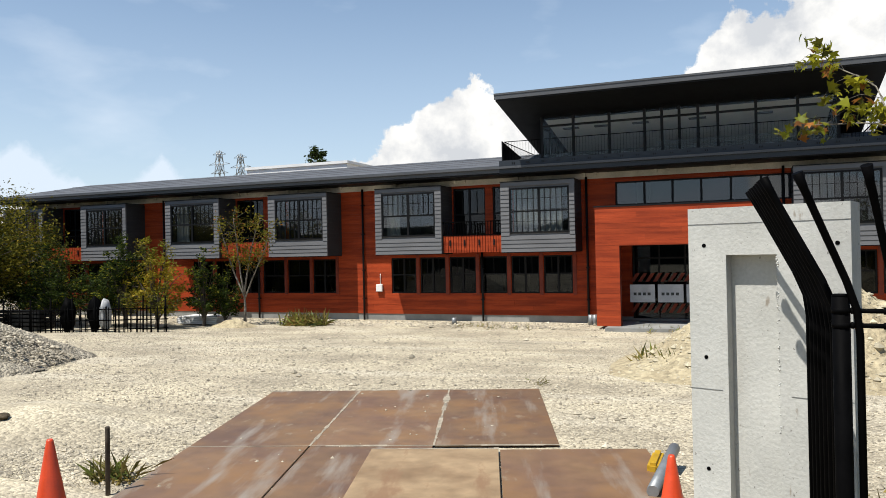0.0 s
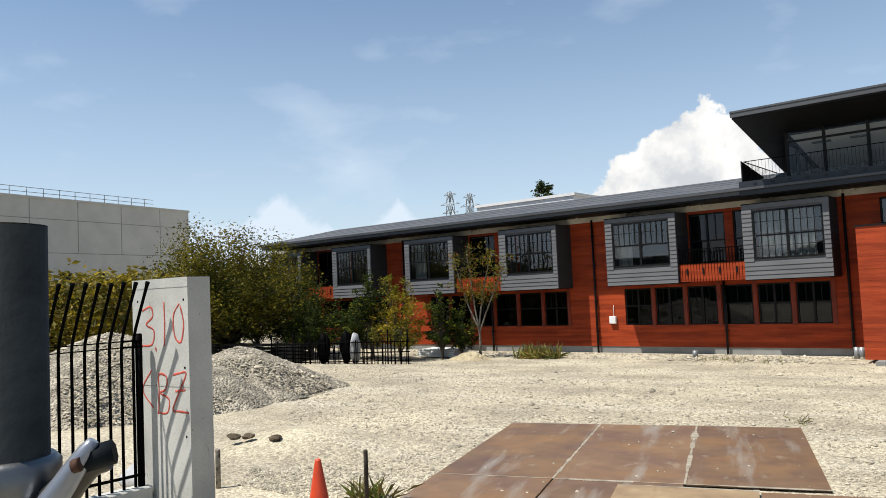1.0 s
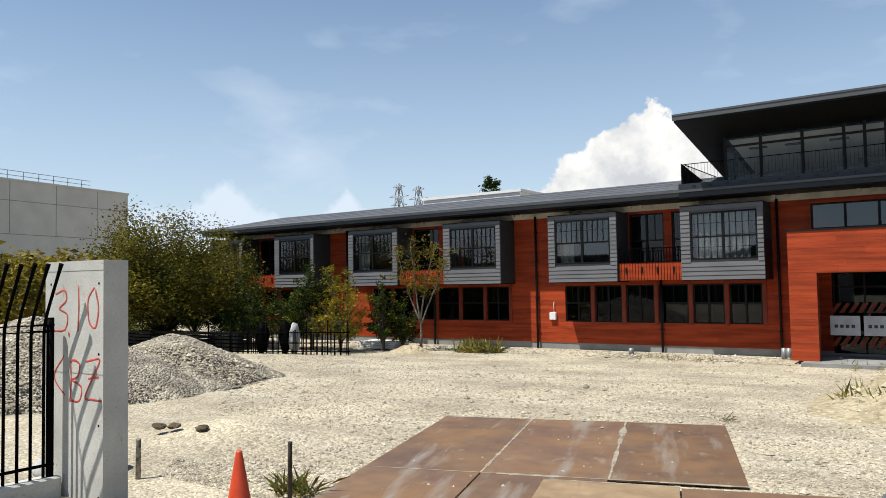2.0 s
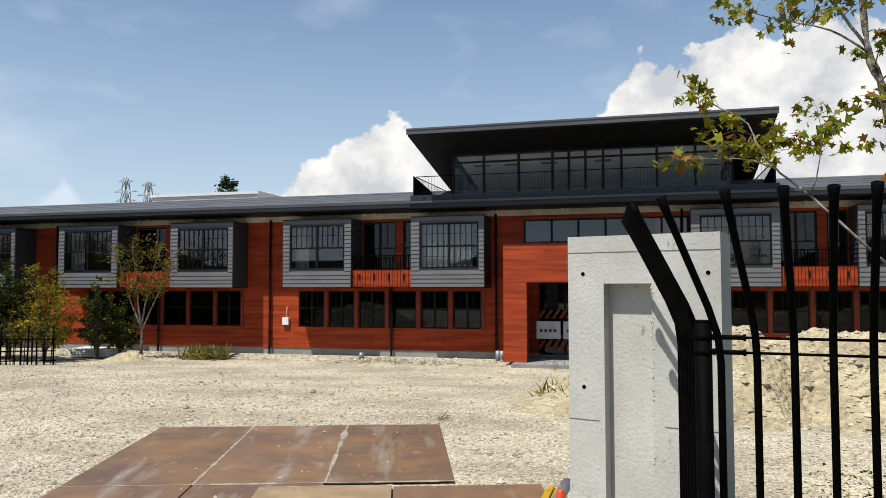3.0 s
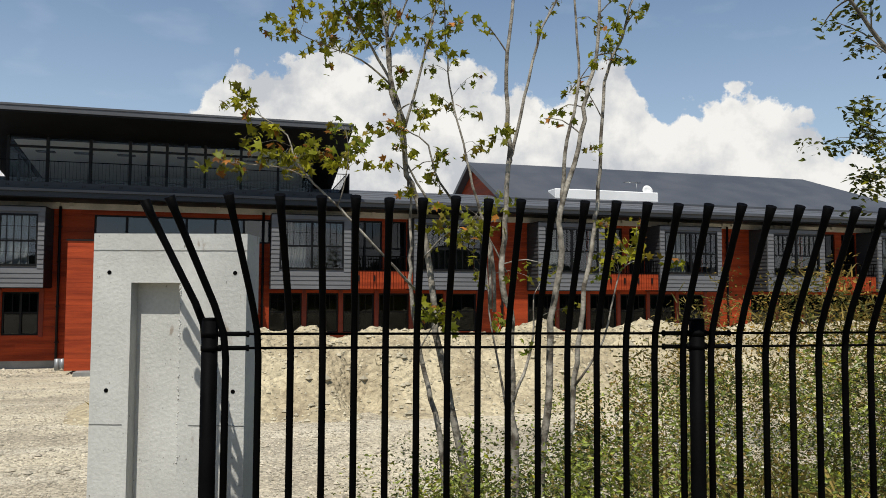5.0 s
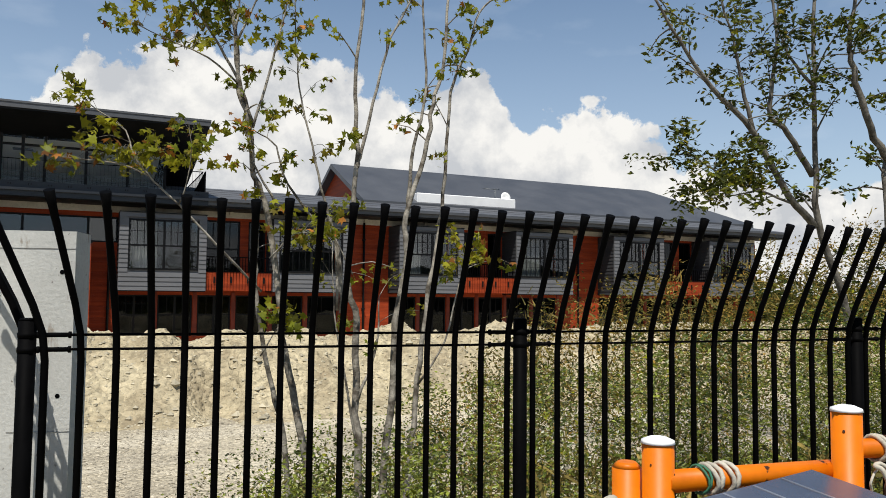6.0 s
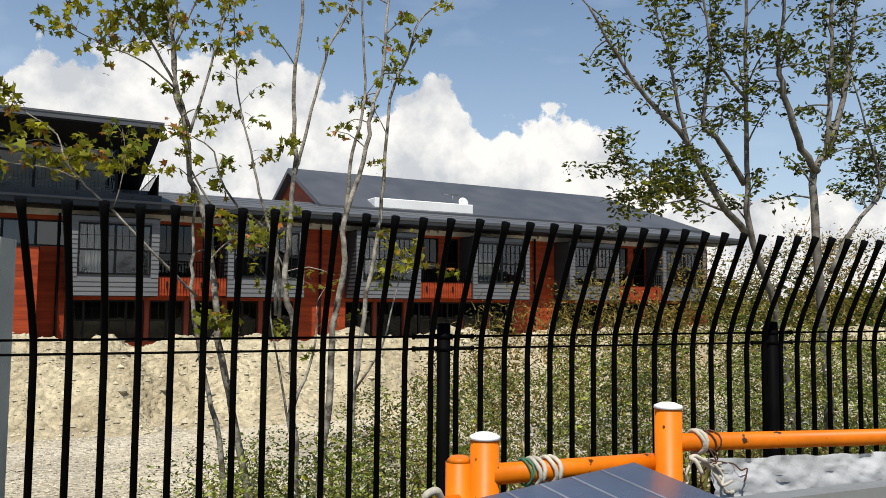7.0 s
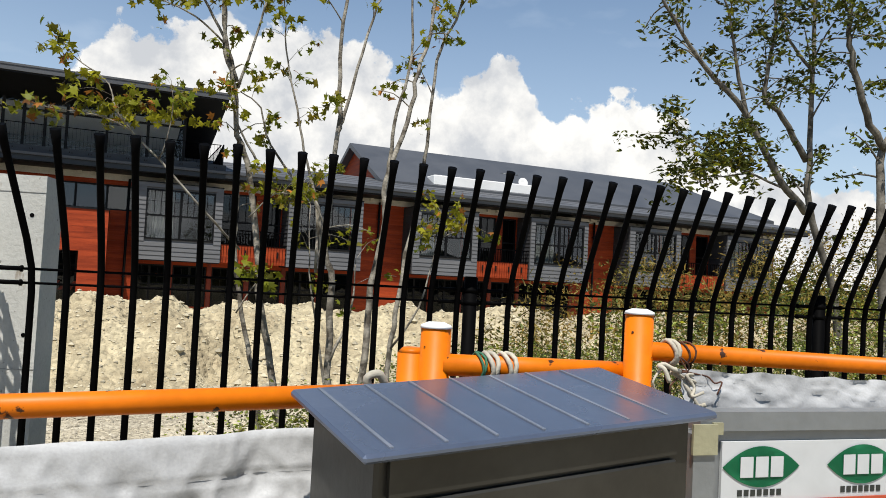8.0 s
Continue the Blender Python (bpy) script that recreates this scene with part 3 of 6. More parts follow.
# balcony doors between the bays of a pair, and the band over the porch
PAIRS = [(1, 0), (3, 2), (5, 4), (7, 6), (9, 8), (11, 10)]
UP = []
for r, l in PAIRS:
    xa, xb = BAYS[l][1], BAYS[r][0]
    g = xb - xa
    UP.append((xa + 0.05, xa + 0.58 * g, 2.62, 4.92))
    UP.append((xa + 0.71 * g, xb - 0.04, 2.62, 4.92))
BAND = (-3.9, 2.1, 3.98, 4.86)
PORCH_GAP = (-3.35, 0.3, BASE + 0.2, 2.5)
bm = bmesh.new()
behind = [(a + 0.1, b - 0.1, ZB + 0.15, ZT - 0.15) for a, b in BAYS]
planked(bm, XL, XR, -0.1, 5.02, YW, YW + 0.1, LOW + UP + behind + [BAND, PORCH_GAP])
pierced(bm, XL, XR, -0.1, 5.02, YW + 0.1, YW + 0.22, LOW + UP + behind + [BAND, PORCH_GAP])
part("wall", bm, M_RED, bld, "orange-red horizontal plank cladding")
bm = bmesh.new()
pierced(bm, XL + 0.02, XR - 0.02, BASE - 0.3, -0.1, YW + 0.03, YW + 0.22, [(PORCH_GAP[0], PORCH_GAP[1], BASE + 0.2, 0)])
part("plinth", bm, M_PLINTH, bld, "grey concrete plinth")
bm = bmesh.new()
box(bm, XL, YW + 0.02, 5.02, XR, YW + 0.22, 5.36)
x = XL + 0.6
while x < XR:
    for d in (0, 0.42):
        box(bm, x + d, YW - 0.10, 5.14, x + d + 0.13, YW + 0.02, 5.27)
    x += 2.6
part("frieze", bm, M_FRIEZE, bld, "pale concrete frieze with vent blocks")
bm = bmesh.new()
box(bm, XL, YW + 9.6, BASE, XR, YW + 9.8, 5.3)
box(bm, XL, YW + 0.22, BASE, XL + 0.2, YW + 9.6, 5.3)
box(bm, XR - 0.2, YW + 0.22, BASE, XR, YW + 9.6, 5.3)
part("rear_wall", bm, M_RED, bld)
# floors and partitions, coloured near-black in place of indoor shade
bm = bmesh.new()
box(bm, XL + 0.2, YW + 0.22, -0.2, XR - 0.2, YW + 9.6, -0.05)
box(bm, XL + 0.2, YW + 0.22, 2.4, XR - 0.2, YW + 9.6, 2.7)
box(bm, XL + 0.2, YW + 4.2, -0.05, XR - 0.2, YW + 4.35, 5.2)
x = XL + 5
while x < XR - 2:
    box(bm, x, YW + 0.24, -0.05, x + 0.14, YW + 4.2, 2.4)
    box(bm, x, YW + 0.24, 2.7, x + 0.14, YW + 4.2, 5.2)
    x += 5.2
part("interior", bm, M_INSIDE, bld, "rooms behind the panes, near-black to deepen their shade")
for x0, x1, z0, z1 in LOW:
    window(bld, x0, x1, z0, z1, YW + 0.05, cols=1 if random.random() < 0.4 else 2, transom=0.52, bars=1, pane_mat=M_GLASS_DARK)
for x0, x1, z0, z1 in UP:
    window(bld, x0, x1, z0, z1, YW + 0.06, cols=2 if x1 - x0 > 0.9 else 1, transom=0.55, bars=1, pane_mat=M_GLASS_DARK)
window(bld, *BAND, YW + 0.05, cols=6, transom=1, pane_mat=M_GLASS_BAND)

# piers between the ground floor windows
for x0, x1, z0, z1 in LOW:
    bm = bmesh.new()
    box(bm, x1 + 0.02, YW - 0.025, 0.7, x1 + 0.15, YW - 0.002, 2.3)
    part("pier", bm, M_REDPIER, bld, "red board between windows")


BOARDS = {}


def lap_board(length, mat):
    """A lapped board's mesh by its length, shared between alike boards; its lower edge stands proud."""
    length, key = round(length, 2), (round(length, 2), mat.name)
    if key not in BOARDS:
        bm = bmesh.new()
        h = (ZT - ZB) / 17
        v = [bm.verts.new(p) for p in ((0, -0.018, 0), (length, -0.018, 0), (length, 0.004, h), (0, 0.004, h), (0, 0.05, 0), (length, 0.05, 0), (length, 0.05, h), (0, 0.05, h))]
        for f in ((0, 1, 2, 3), (0, 4, 5, 1), (3, 2, 6, 7), (0, 3, 7, 4), (1, 5, 6, 2), (4, 7, 6, 5)):
            bm.faces.new([v[i] for i in f])
        BOARDS[key] = mesh_of("board", bm, mat)
    return BOARDS[key]


def bay_box(x0, x1, hole):
    """A projecting bay: a closed core open at the window, clad in lapped boards."""
    bm = bmesh.new()
    pierced(bm, x0 + 0.03, x1 - 0.03, ZB, ZT, YB + 0.05, YB + 0.12, [hole])
    bmesh.ops.remove_doubles(bm, verts=bm.verts[:], dist=1e-4)
    bay = part("bay", bm, M_GREY, bld, "projecting bay clad in grey lap siding")
    # side panels take the darkened siding, so their shade is in the colour
    for nm, m, b in (("side_panel", M_GREYSHADE, (x0 + 0.03, YB + 0.12, ZB, x0 + 0.09, YW, ZT)), ("side_panel", M_GREYSHADE, (x1 - 0.09, YB + 0.12, ZB, x1 - 0.03, YW, ZT)),
                     ("underside", M_DARKMETAL, (x0 + 0.01, YB + 0.01, ZB - 0.03, x1 - 0.01, YW, ZB)), ("coping", M_DARKMETAL, (x0 - 0.01, YB - 0.03, ZT, x1 + 0.01, YW, ZT + 0.03))):
        bm = bmesh.new()
        box(bm, *b)
        part(nm, bm, m, bay)
    h = (ZT - ZB) / 17

    def lay(length, m, mat=M_GREY):
        ob = new("board", lap_board(length, mat))
        ob.parent = bay
        ob.matrix_basis = m

    for c in range(17):
        za = ZB + c * h
        spans = [(x0, x1)]
        if za + h > hole[2] + 0.02 and za < hole[3] - 0.02:
            spans = [(x0, hole[0]), (hole[1], x1)]
        for a, b in spans:
            lay(b - a, Matrix.Translation((a, YB, za)))
        # side boards in the shade-darkened copy of the front's grey
        lay(YW - YB - 0.05, pose(x1, YB + 0.05, za, 0, 0, 90), M_GREYSHADE)
        lay(YW - YB - 0.05, pose(x0, YW, za, 0, 0, -90), M_GREYSHADE)
    return bay


for i, (x0, x1) in enumerate(BAYS):
    w = x1 - x0
    hole = (x0 + 0.12 * w, x1 - 0.07 * w, 3.04, 4.72) if x0 < 0 else (x0 + 0.07 * w, x1 - 0.07 * w, 3.04, 4.72)
    if i in (0, 2, 4, 6, 8, 10):
        hole = (x0 + 0.10 * w, x1 - 0.09 * w, 3.04, 4.74)
    bay_box(x0, x1, hole)
    window(bld, *hole, YB + 0.0, cols=2, transom=0.48, bars=4, low_bars=i % 2 == 1, fw=0.06, curtain=(0.5, 0.0, 0.32, 0.0, 0.28, 0.9, 0.4, 0.0, 0.3, 0.45, 0.0, 0.3)[i])

# balconies between the bays
for r, l in PAIRS:
    xa, xb = BAYS[l][1] + 0.02, BAYS[r][0] - 0.02
    bm = bmesh.new()
    box(bm, xa, YB + 0.2, ZB + 0.05, xb, YW - 0.003, ZB + 0.25)
    bal = part("balcony", bm, M_REDPIER, bld, "balcony fronted with orange-red upright slats")
    n = 22
    for i in range(n):
        bm = bmesh.new()
        p = xa + (xb - xa) * (i + 0.1) / n
        box(bm, p, YB + 0.12, ZB + 0.02, p + (xb - xa) / n * 0.8, YB + 0.2, ZB + 0.66)
        part("slat", bm, M_RED, bal)
    bm = bmesh.new()
    box(bm, xa, YB + 0.1, 3.52, xb, YB + 0.15, 3.56)
    box(bm, xa, YB + 0.1, 3.02, xb, YB + 0.14, 3.05)
    n = 22
    for i in range(1, n):
        p = xa + (xb - xa) * i / n
        box(bm, p - 0.012, YB + 0.11, 3.05, p + 0.012, YB + 0.135, 3.52)
    part("railing", bm, M_BLACK, bal, "black bar railing")
    for i in range(4):
        bm = bmesh.new()
        p = xa + (xb - xa) * (i + 0.5) / 4
        box(bm, p - 0.03, YB + 0.085, ZB + 0.28, p + 0.03, YB + 0.118, ZB + 0.50)
        part("bracket", bm, M_FRAME, bal)

# downpipes
for x in (-14.35, -9.1, -4.95, -24.9, 10.9, 21.1, 1.75, -19.6):
    bm = bmesh.new()
    low = x in (-9.1, -19.6)
    tube(bm, [(x, YW - 0.09, BASE), (x, YW - 0.09, 2.4 if low else 5.1)], 0.045, 8)
    for z in (0.5, 1.7, 3.2, 4.4):
        if z < 2.4 or not low:
            box(bm, x - 0.06, YW - 0.14, z, x + 0.06, YW + 0.0, z + 0.04)
    part("downpipe", bm, M_DARKMETAL, bld, "dark downpipe")

# main roof: eave, fascia, slope, hipped at the left
YE, YR = 23.86, 27.6
bm = bmesh.new()
box(bm, XL - 0.2, YE, 5.24, XR + 0.8, YW + 0.3, 5.36)
part("soffit", bm, M_DARKMETAL, bld, "dark eave soffit")
bm = bmesh.new()
box(bm, XL - 0.25, YE - 0.06, 5.30, XR + 0.85, YE, 5.56)
box(bm, XL - 0.25, YE - 0.16, 5.44, XR + 0.85, YE - 0.06, 5.52)
part("gutter", bm, M_FASCIA, bld, "grey metal gutter and fascia")
bm = bmesh.new()
zr0, zr1 = 5.56, 6.38
a = [bm.verts.new(p) for p in ((XL - 0.25, YE - 0.06, zr0), (XR + 0.85, YE - 0.06, zr0), (XR - 1.5, YR, zr1), (XL + 2.2, YR, zr1),
                               (XL + 2.2, YR + 6.4, zr1), (XR - 1.5, YR + 6.4, zr1), (XL - 0.25, YR + 8.5, zr0), (XR + 0.85, YR + 8.5, zr0))]
for f in ((0, 1, 2, 3), (3, 2, 5, 4), (0, 3, 4, 6), (1, 7, 5, 2), (4, 5, 7, 6)):
    bm.faces.new([a[i] for i in f])
roof = part("roof", bm, M_ROOF, bld, "low slate-grey roof")
for k in range(1, 5):
    t = k / 5
    y, z = YE + (YR - YE) * t, zr0 + (zr1 - zr0) * t
    bm = bmesh.new()
    box(bm, XL - 0.1 + 2.3 * t, y, z - 0.01, XR + 0.6 - 2.3 * t, y + 0.05, z + 0.022)
    part("roof_batten", bm, M_ROOF, roof)

# higher gabled roof at the right
GX0, GX1, GYF, GYR, GYK, GZ0, GZ1 = 11.2, 29.9, 26.1, 30.8, 35.5, 6.15, 8.34
bm = bmesh.new()
box(bm, GX0 + 0.35, GYF + 0.5, 5.5, GX1, GYK - 0.5, 6.2)
v = [bm.verts.new(p) for p in ((GX0 + 0.35, GYF + 0.5, 6.2), (GX0 + 0.35, GYK - 0.5, 6.2), (GX0 + 0.35, GYR, GZ1 - 0.12))]
bm.faces.new(v)
part("gable", bm, M_RED, bld, "red gable end")
bm = bmesh.new()
for (ya, za), (yb, zb) in (((GYF, GZ0), (GYR, GZ1)), ((GYK, GZ0), (GYR, GZ1))):
    lo = [(GX0, ya, za), (GX1 + 3.2, ya, za), (GX1, yb, zb), (GX0, yb, zb)]
    vs = [bm.verts.new(p) for p in lo] + [bm.verts.new((p[0], p[1], p[2] - 0.22)) for p in lo]
    for f in ((0, 1, 2, 3), (7, 6, 5, 4), (0, 4, 5, 1), (1, 5, 6, 2), (2, 6, 7, 3), (3, 7, 4, 0)):
        bm.faces.new([vs[i] for i in f])
vs = [bm.verts.new(p) for p in ((GX1 + 3.2, GYF, GZ0), (GX1 + 3.2, GYK, GZ0), (GX1, GYR, GZ1))]
bm.faces.new(vs)
part("gabled_roof", bm, M_FASCIA, bld, "slate-grey gabled roof")
bm = bmesh.new()
box(bm, 13.65, 26.25, 5.9, 18.5, 27.4, 6.62)
bevel(bm, 0.03)
part("roof_light", bm, M_WHITE, bld, "white rooftop housing")

# upper lounge: slab, glass, mono-pitch roof
SX0, SX1, SY0 = -7.9, 4.77, 23.78
bm = bmesh.new()
box(bm, SX0, SY0, 5.27, SX1, 30.5, 5.74)
slab = part("balcony_slab", bm, M_SLAB, bld, "slate-blue metal-faced roof terrace slab")
for k in range(22):
    x = SX0 + 0.5 + k * 0.56
    for d in (0, 0.07):
        bm = bmesh.new()
        box(bm, x + d, SY0 - 0.02, 5.60, x + d + 0.025, SY0 - 0.001, 5.66)
        part("fixing", bm, M_FRAME, slab)
bm = bmesh.new()
for x in np.arange(SX0 + 0.25, SX1 - 0.2, 0.11):
    tube(bm, [(x, SY0 + 0.05, 5.74), (x, SY0 + 0.05, 6.42)], 0.005, 4)
for x in (SX0 + 0.2, SX1 - 0.2):
    for y in np.arange(SY0 + 0.2, 29.5, 0.14):
        tube(bm, [(x, y, 5.74), (x, y, 6.42)], 0.005, 4)
    box(bm, x - 0.015, SY0 + 0.04, 6.42, x + 0.015, 29.6, 6.445)
box(bm, SX0 + 0.2, SY0 + 0.035, 6.42, SX1 - 0.2, SY0 + 0.065, 6.445)
part("railing", bm, M_BLACK, slab, "black bar railing round the terrace")
for x in (SX0 + 0.1, SX1 - 0.14):
    bm = bmesh.new()
    v = [bm.verts.new(p) for p in ((x, SY0 + 0.02, 5.7), (x, 29.6, 5.7), (x, SY0 + 0.02, 6.46), (x + 0.04, SY0 + 0.02, 5.7), (x + 0.04, 29.6, 5.7), (x + 0.04, SY0 + 0.02, 6.46))]
    for f in ((0, 1, 2), (3, 5, 4), (0, 2, 5, 3), (1, 4, 5, 2), (0, 3, 4, 1)):
        bm.faces.new([v[i] for i in f])
    part("side_screen", bm, M_DARKMETAL, slab, "dark tapering side screen")
GY0, GXL, GXR = 24.5, -6.45, 3.4
MULL = (-6.45, -5.27, -3.96, -2.72, -2.13, -1.54, -0.92, -0.28, 0.93, 2.21, 3.4)


def soffit_z(y):
    return 7.72 - 0.2 * (y - 22.6)


bm = bmesh.new()
for x in MULL:
    box(bm, x - 0.045, GY0, 5.72, x + 0.045, GY0 + 0.12, soffit_z(GY0))
box(bm, GXL, GY0 + 0.015, 6.97, GXR, GY0 + 0.10, 7.04)
box(bm, GXL, GY0 + 0.01, 5.73, GXR, GY0 + 0.11, 5.82)
for x in (GXL, GXR):
    for y in (25.8, 27.1, 28.4, 29.6):
        box(bm, x - 0.04, y, 5.72, x + 0.04, y + 0.08, soffit_z(y))
    box(bm, x - 0.03, GY0 + 0.12, 6.93, x + 0.03, 29.6, 7.0)
lounge = part("lounge_frame", bm, M_FRAME, bld, "black glazing frame of the upper lounge")
for xa, xb in zip(MULL, MULL[1:]):
    for za, zb in ((5.8, 6.98), (7.03, soffit_z(GY0))):
        bm = bmesh.new()
        t = random.uniform(-0.006, 0.006)
        bm.faces.new([bm.verts.new(p) for p in ((xa, GY0 + 0.05 + t, za), (xb, GY0 + 0.05 - t, za), (xb, GY0 + 0.056 - t, zb), (xa, GY0 + 0.056 + t, zb))])
        part("pane", bm, M_GLASS_CLEAR, lounge).visible_shadow = False
for x in (GXL, GXR):
    for ya, yb in ((24.6, 25.8), (25.9, 27.1), (27.2, 28.4), (28.5, 29.6)):
        bm = bmesh.new()
        bm.faces.new([bm.verts.new(p) for p in ((x, ya, 5.8), (x, yb, 5.8), (x, yb, soffit_z(yb)), (x, ya, soffit_z(ya)))])
        part("pane", bm, M_GLASS_CLEAR, lounge).visible_shadow = False
# unseen floor, added in a pale colour to bounce daylight up to the ceiling
bm = bmesh.new()
box(bm, GXL + 0.08, GY0 + 0.14, 5.744, GXR - 0.08, 29.58, 5.76)
part("lounge_floor", bm, M_FRIEZE, bld, "unseen pale floor added to bounce light to the ceiling")
bm = bmesh.new()
box(bm, GXL + 0.1, 29.6, 5.74, GXR - 0.1, 29.75, 5.95)
part("lounge_back_wall", bm, M_CEIL, bld, "low white sill wall at the back of the lounge")
bm = bmesh.new()
box(bm, -2.6, 27.6, 5.74, 3.3, 27.75, 6.58)
part("lounge_partition", bm, M_CURTAIN, bld, "grey lounge partition")
bm = bmesh.new()
v = [bm.verts.new(p) for p in ((GXL + 0.1, GY0 + 0.2, 7.25), (GXR - 0.1, GY0 + 0.2, 7.25), (GXR - 0.1, 29.6, 6.33), (GXL + 0.1, 29.6, 6.33))]
bm.faces.new(v)
part("lounge_ceiling", bm, M_CEIL, bld, "white lounge ceiling")
for cx in (-5.6, -4.4, -3.0, -1.0, 1.2):
    bm = bmesh.new()
    yc = 25.6
    box(bm, cx - 0.3, yc, 7.25 - 0.18 * (yc - 24.7) - 0.06, cx + 0.3, yc + 0.5, 7.25 - 0.18 * (yc - 24.7) - 0.02)
    part("ceiling_unit", bm, M_FASCIA, bld)
RX0, RX1, RY0, RY1 = -7.62, 4.58, 22.6, 30.4
bm = bmesh.new()
lo = [(RX0, RY0, soffit_z(RY0)), (RX1, RY0, soffit_z(RY0)), (RX1, RY1, soffit_z(RY1)), (RX0, RY1, soffit_z(RY1))]
vs = [bm.verts.new(p) for p in lo] + [bm.verts.new((p[0], p[1], p[2] + 0.14)) for p in lo]
for f in ((3, 2, 1, 0), (4, 5, 6, 7), (0, 1, 5, 4), (1, 2, 6, 5), (2, 3, 7, 6), (3, 0, 4, 7)):
    bm.faces.new([vs[i] for i in f])
part("lounge_roof", bm, M_DARKMETAL, bld, "dark mono-pitch roof")
bm = bmesh.new()
box(bm, RX0 - 0.04, RY0 - 0.05, soffit_z(RY0) + 0.05, RX1 + 0.04, RY0, soffit_z(RY0) + 0.24)
box(bm, RX0 - 0.04, RY0 - 0.07, soffit_z(RY0) + 0.2, RX1 + 0.04, RY0, soffit_z(RY0) + 0.26)
part("roof_fascia", bm, M_FASCIA, bld, "grey metal fascia")

# porch
M_REDPORCH = material("red_plank", (0.43, 0.064, 0.017), 0.62, vary=0.28, scale=1.3, grain=14, bump=0.25, tint=(0.32, 0.043, 0.012), stretch=(0.5, 0.5, 6), spec=0.2, per_object=0.13)
# white board greyed down, with the porch's shade in the colour
M_BOARDSHADE = material("shade_grey_board", (0.60, 0.61, 0.62), 0.7, vary=0.15, scale=3, grain=20)
PY = 23.0
bm = bmesh.new()
pierced(bm, -4.26, 1.16, BASE + 0.12, 3.81, PY + 0.05, PY + 0.35, [(-3.46, 0.37, BASE + 0.12, 2.5)])
bmesh.ops.remove_doubles(bm, verts=bm.verts[:], dist=1e-4)
porch = part("porch", bm, M_REDPIER, bld, "sunlit orange-red entrance porch")
planked(None, -4.27, 1.17, BASE + 0.12, 3.82, PY, PY + 0.05, [(-3.46, 0.37, BASE + 0.12, 2.5)], 0.185, 4, lambda b: part("plank", b, M_REDPORCH, porch))
for xa, xb, za in ((-4.27, -3.9, BASE + 0.12), (0.8, 1.17, BASE + 0.12), (-3.9, 0.8, 2.5)):
    bm = bmesh.new()
    box(bm, xa, PY + 0.35, za, xb, YW, 3.82)
    part("side_wall" if za < 1 else "lintel", bm, M_RED, porch)
bm = bmesh.new()
box(bm, -4.3, PY - 0.03, 3.82, 1.2, YW, 3.87)
part("coping", bm, M_DARKMETAL, porch)
bm = bmesh.new()
box(bm, -3.9, PY - 0.6, BASE - 0.1, 0.9, YW, BASE + 0.12)
part("step", bm, M_PLINTH, porch, "concrete entrance step")
bm = bmesh.new()
for x in (-3.3, -2.4, -1.5, -0.6, 0.25):
    box(bm, x - 0.03, YW + 0.04, BASE + 0.2, x + 0.03, YW + 0.12, 2.5)
box(bm, -3.3, YW + 0.05, 2.0, 0.25, YW + 0.11, 2.06)
part("door_frame", bm, M_FRAME, porch)
bm = bmesh.new()
bm.faces.new([bm.verts.new(p) for p in ((-3.3, YW + 0.08, BASE + 0.2), (0.25, YW + 0.08, BASE + 0.2), (0.25, YW + 0.08, 2.5), (-3.3, YW + 0.08, 2.5))])
part("door_pane", bm, M_GLASS_DARK, porch)
# stripes use a darker red than their own: porch shade in the colour
for z0, z1 in ((0.1, 0.42), (1.2, 1.5)):
    for k in range(14):
        bm = bmesh.new()
        x = -3.35 + k * 0.26
        y = PY + 1.7
        v = [bm.verts.new(p) for p in ((x, y, z0), (x + 0.13, y, z0), (x + 0.33, y, z1), (x + 0.2, y, z1), (x, y + 0.012, z0), (x + 0.13, y + 0.012, z0), (x + 0.33, y + 0.012, z1), (x + 0.2, y + 0.012, z1))]
        for f in ((0, 1, 2, 3), (7, 6, 5, 4), (0, 4, 5, 1), (1, 5, 6, 2), (2, 6, 7, 3), (3, 7, 4, 0)):
            bm.faces.new([v[i] for i in f])
        part("barrier_stripe", bm, M_REDPIER, porch)
for x in (-3.3, -2.35, -1.4):
    bm = bmesh.new()
    box(bm, x, PY + 1.2, 0.5, x + 0.85, PY + 1.22, 1.12)
    sg = part("notice", bm, M_BOARDSHADE, porch, "white notice board with dark lines of writing")
    bm = bmesh.new()
    for k in range(4):
        box(bm, x + 0.12 + k * 0.16, PY + 1.194, 0.74, x + 0.22 + k * 0.16, PY + 1.199, 0.84)
    part("writing_bar", bm, M_INK, sg)

# small things on the facade
meter = thing("meter_box", (-13.65, YW, 0.9), "small white meter box on red cladding", "meter box")
bm = bmesh.new()
box(bm, -13.78, YW - 0.12, 0.82, -13.5, YW - 0.003, 1.12)
bevel(bm, 0.015)
part("case", bm, M_WHITE, meter)
bm = bmesh.new()
tube(bm, [(-13.6, YW - 0.05, 1.12), (-13.6, YW - 0.05, 1.5), (-13.6, YW - 0.005, 1.55)], 0.014, 6)
part("conduit", bm, M_WHITE, meter)
dish = thing("satellite_dish", (18.3, 27.0, 6.4), "white satellite dish with aerial on roof", "satellite dish")
bm = bmesh.new()
bmesh.ops.create_uvsphere(bm, u_segments=20, v_segments=10, radius=0.55)
for v in bm.verts[:]:
    if v.co.z > -0.36:
        bm.verts.remove(v)
bmesh.ops.solidify(bm, geom=bm.faces[:], thickness=0.015)
bmesh.ops.transform(bm, matrix=Matrix.Translation((18.35, 26.55, 6.85)) @ Matrix.Rotation(radians(78), 4, "X") @ Matrix.Scale(0.78, 4), verts=bm.verts)
for f in bm.faces:
    f.smooth = True
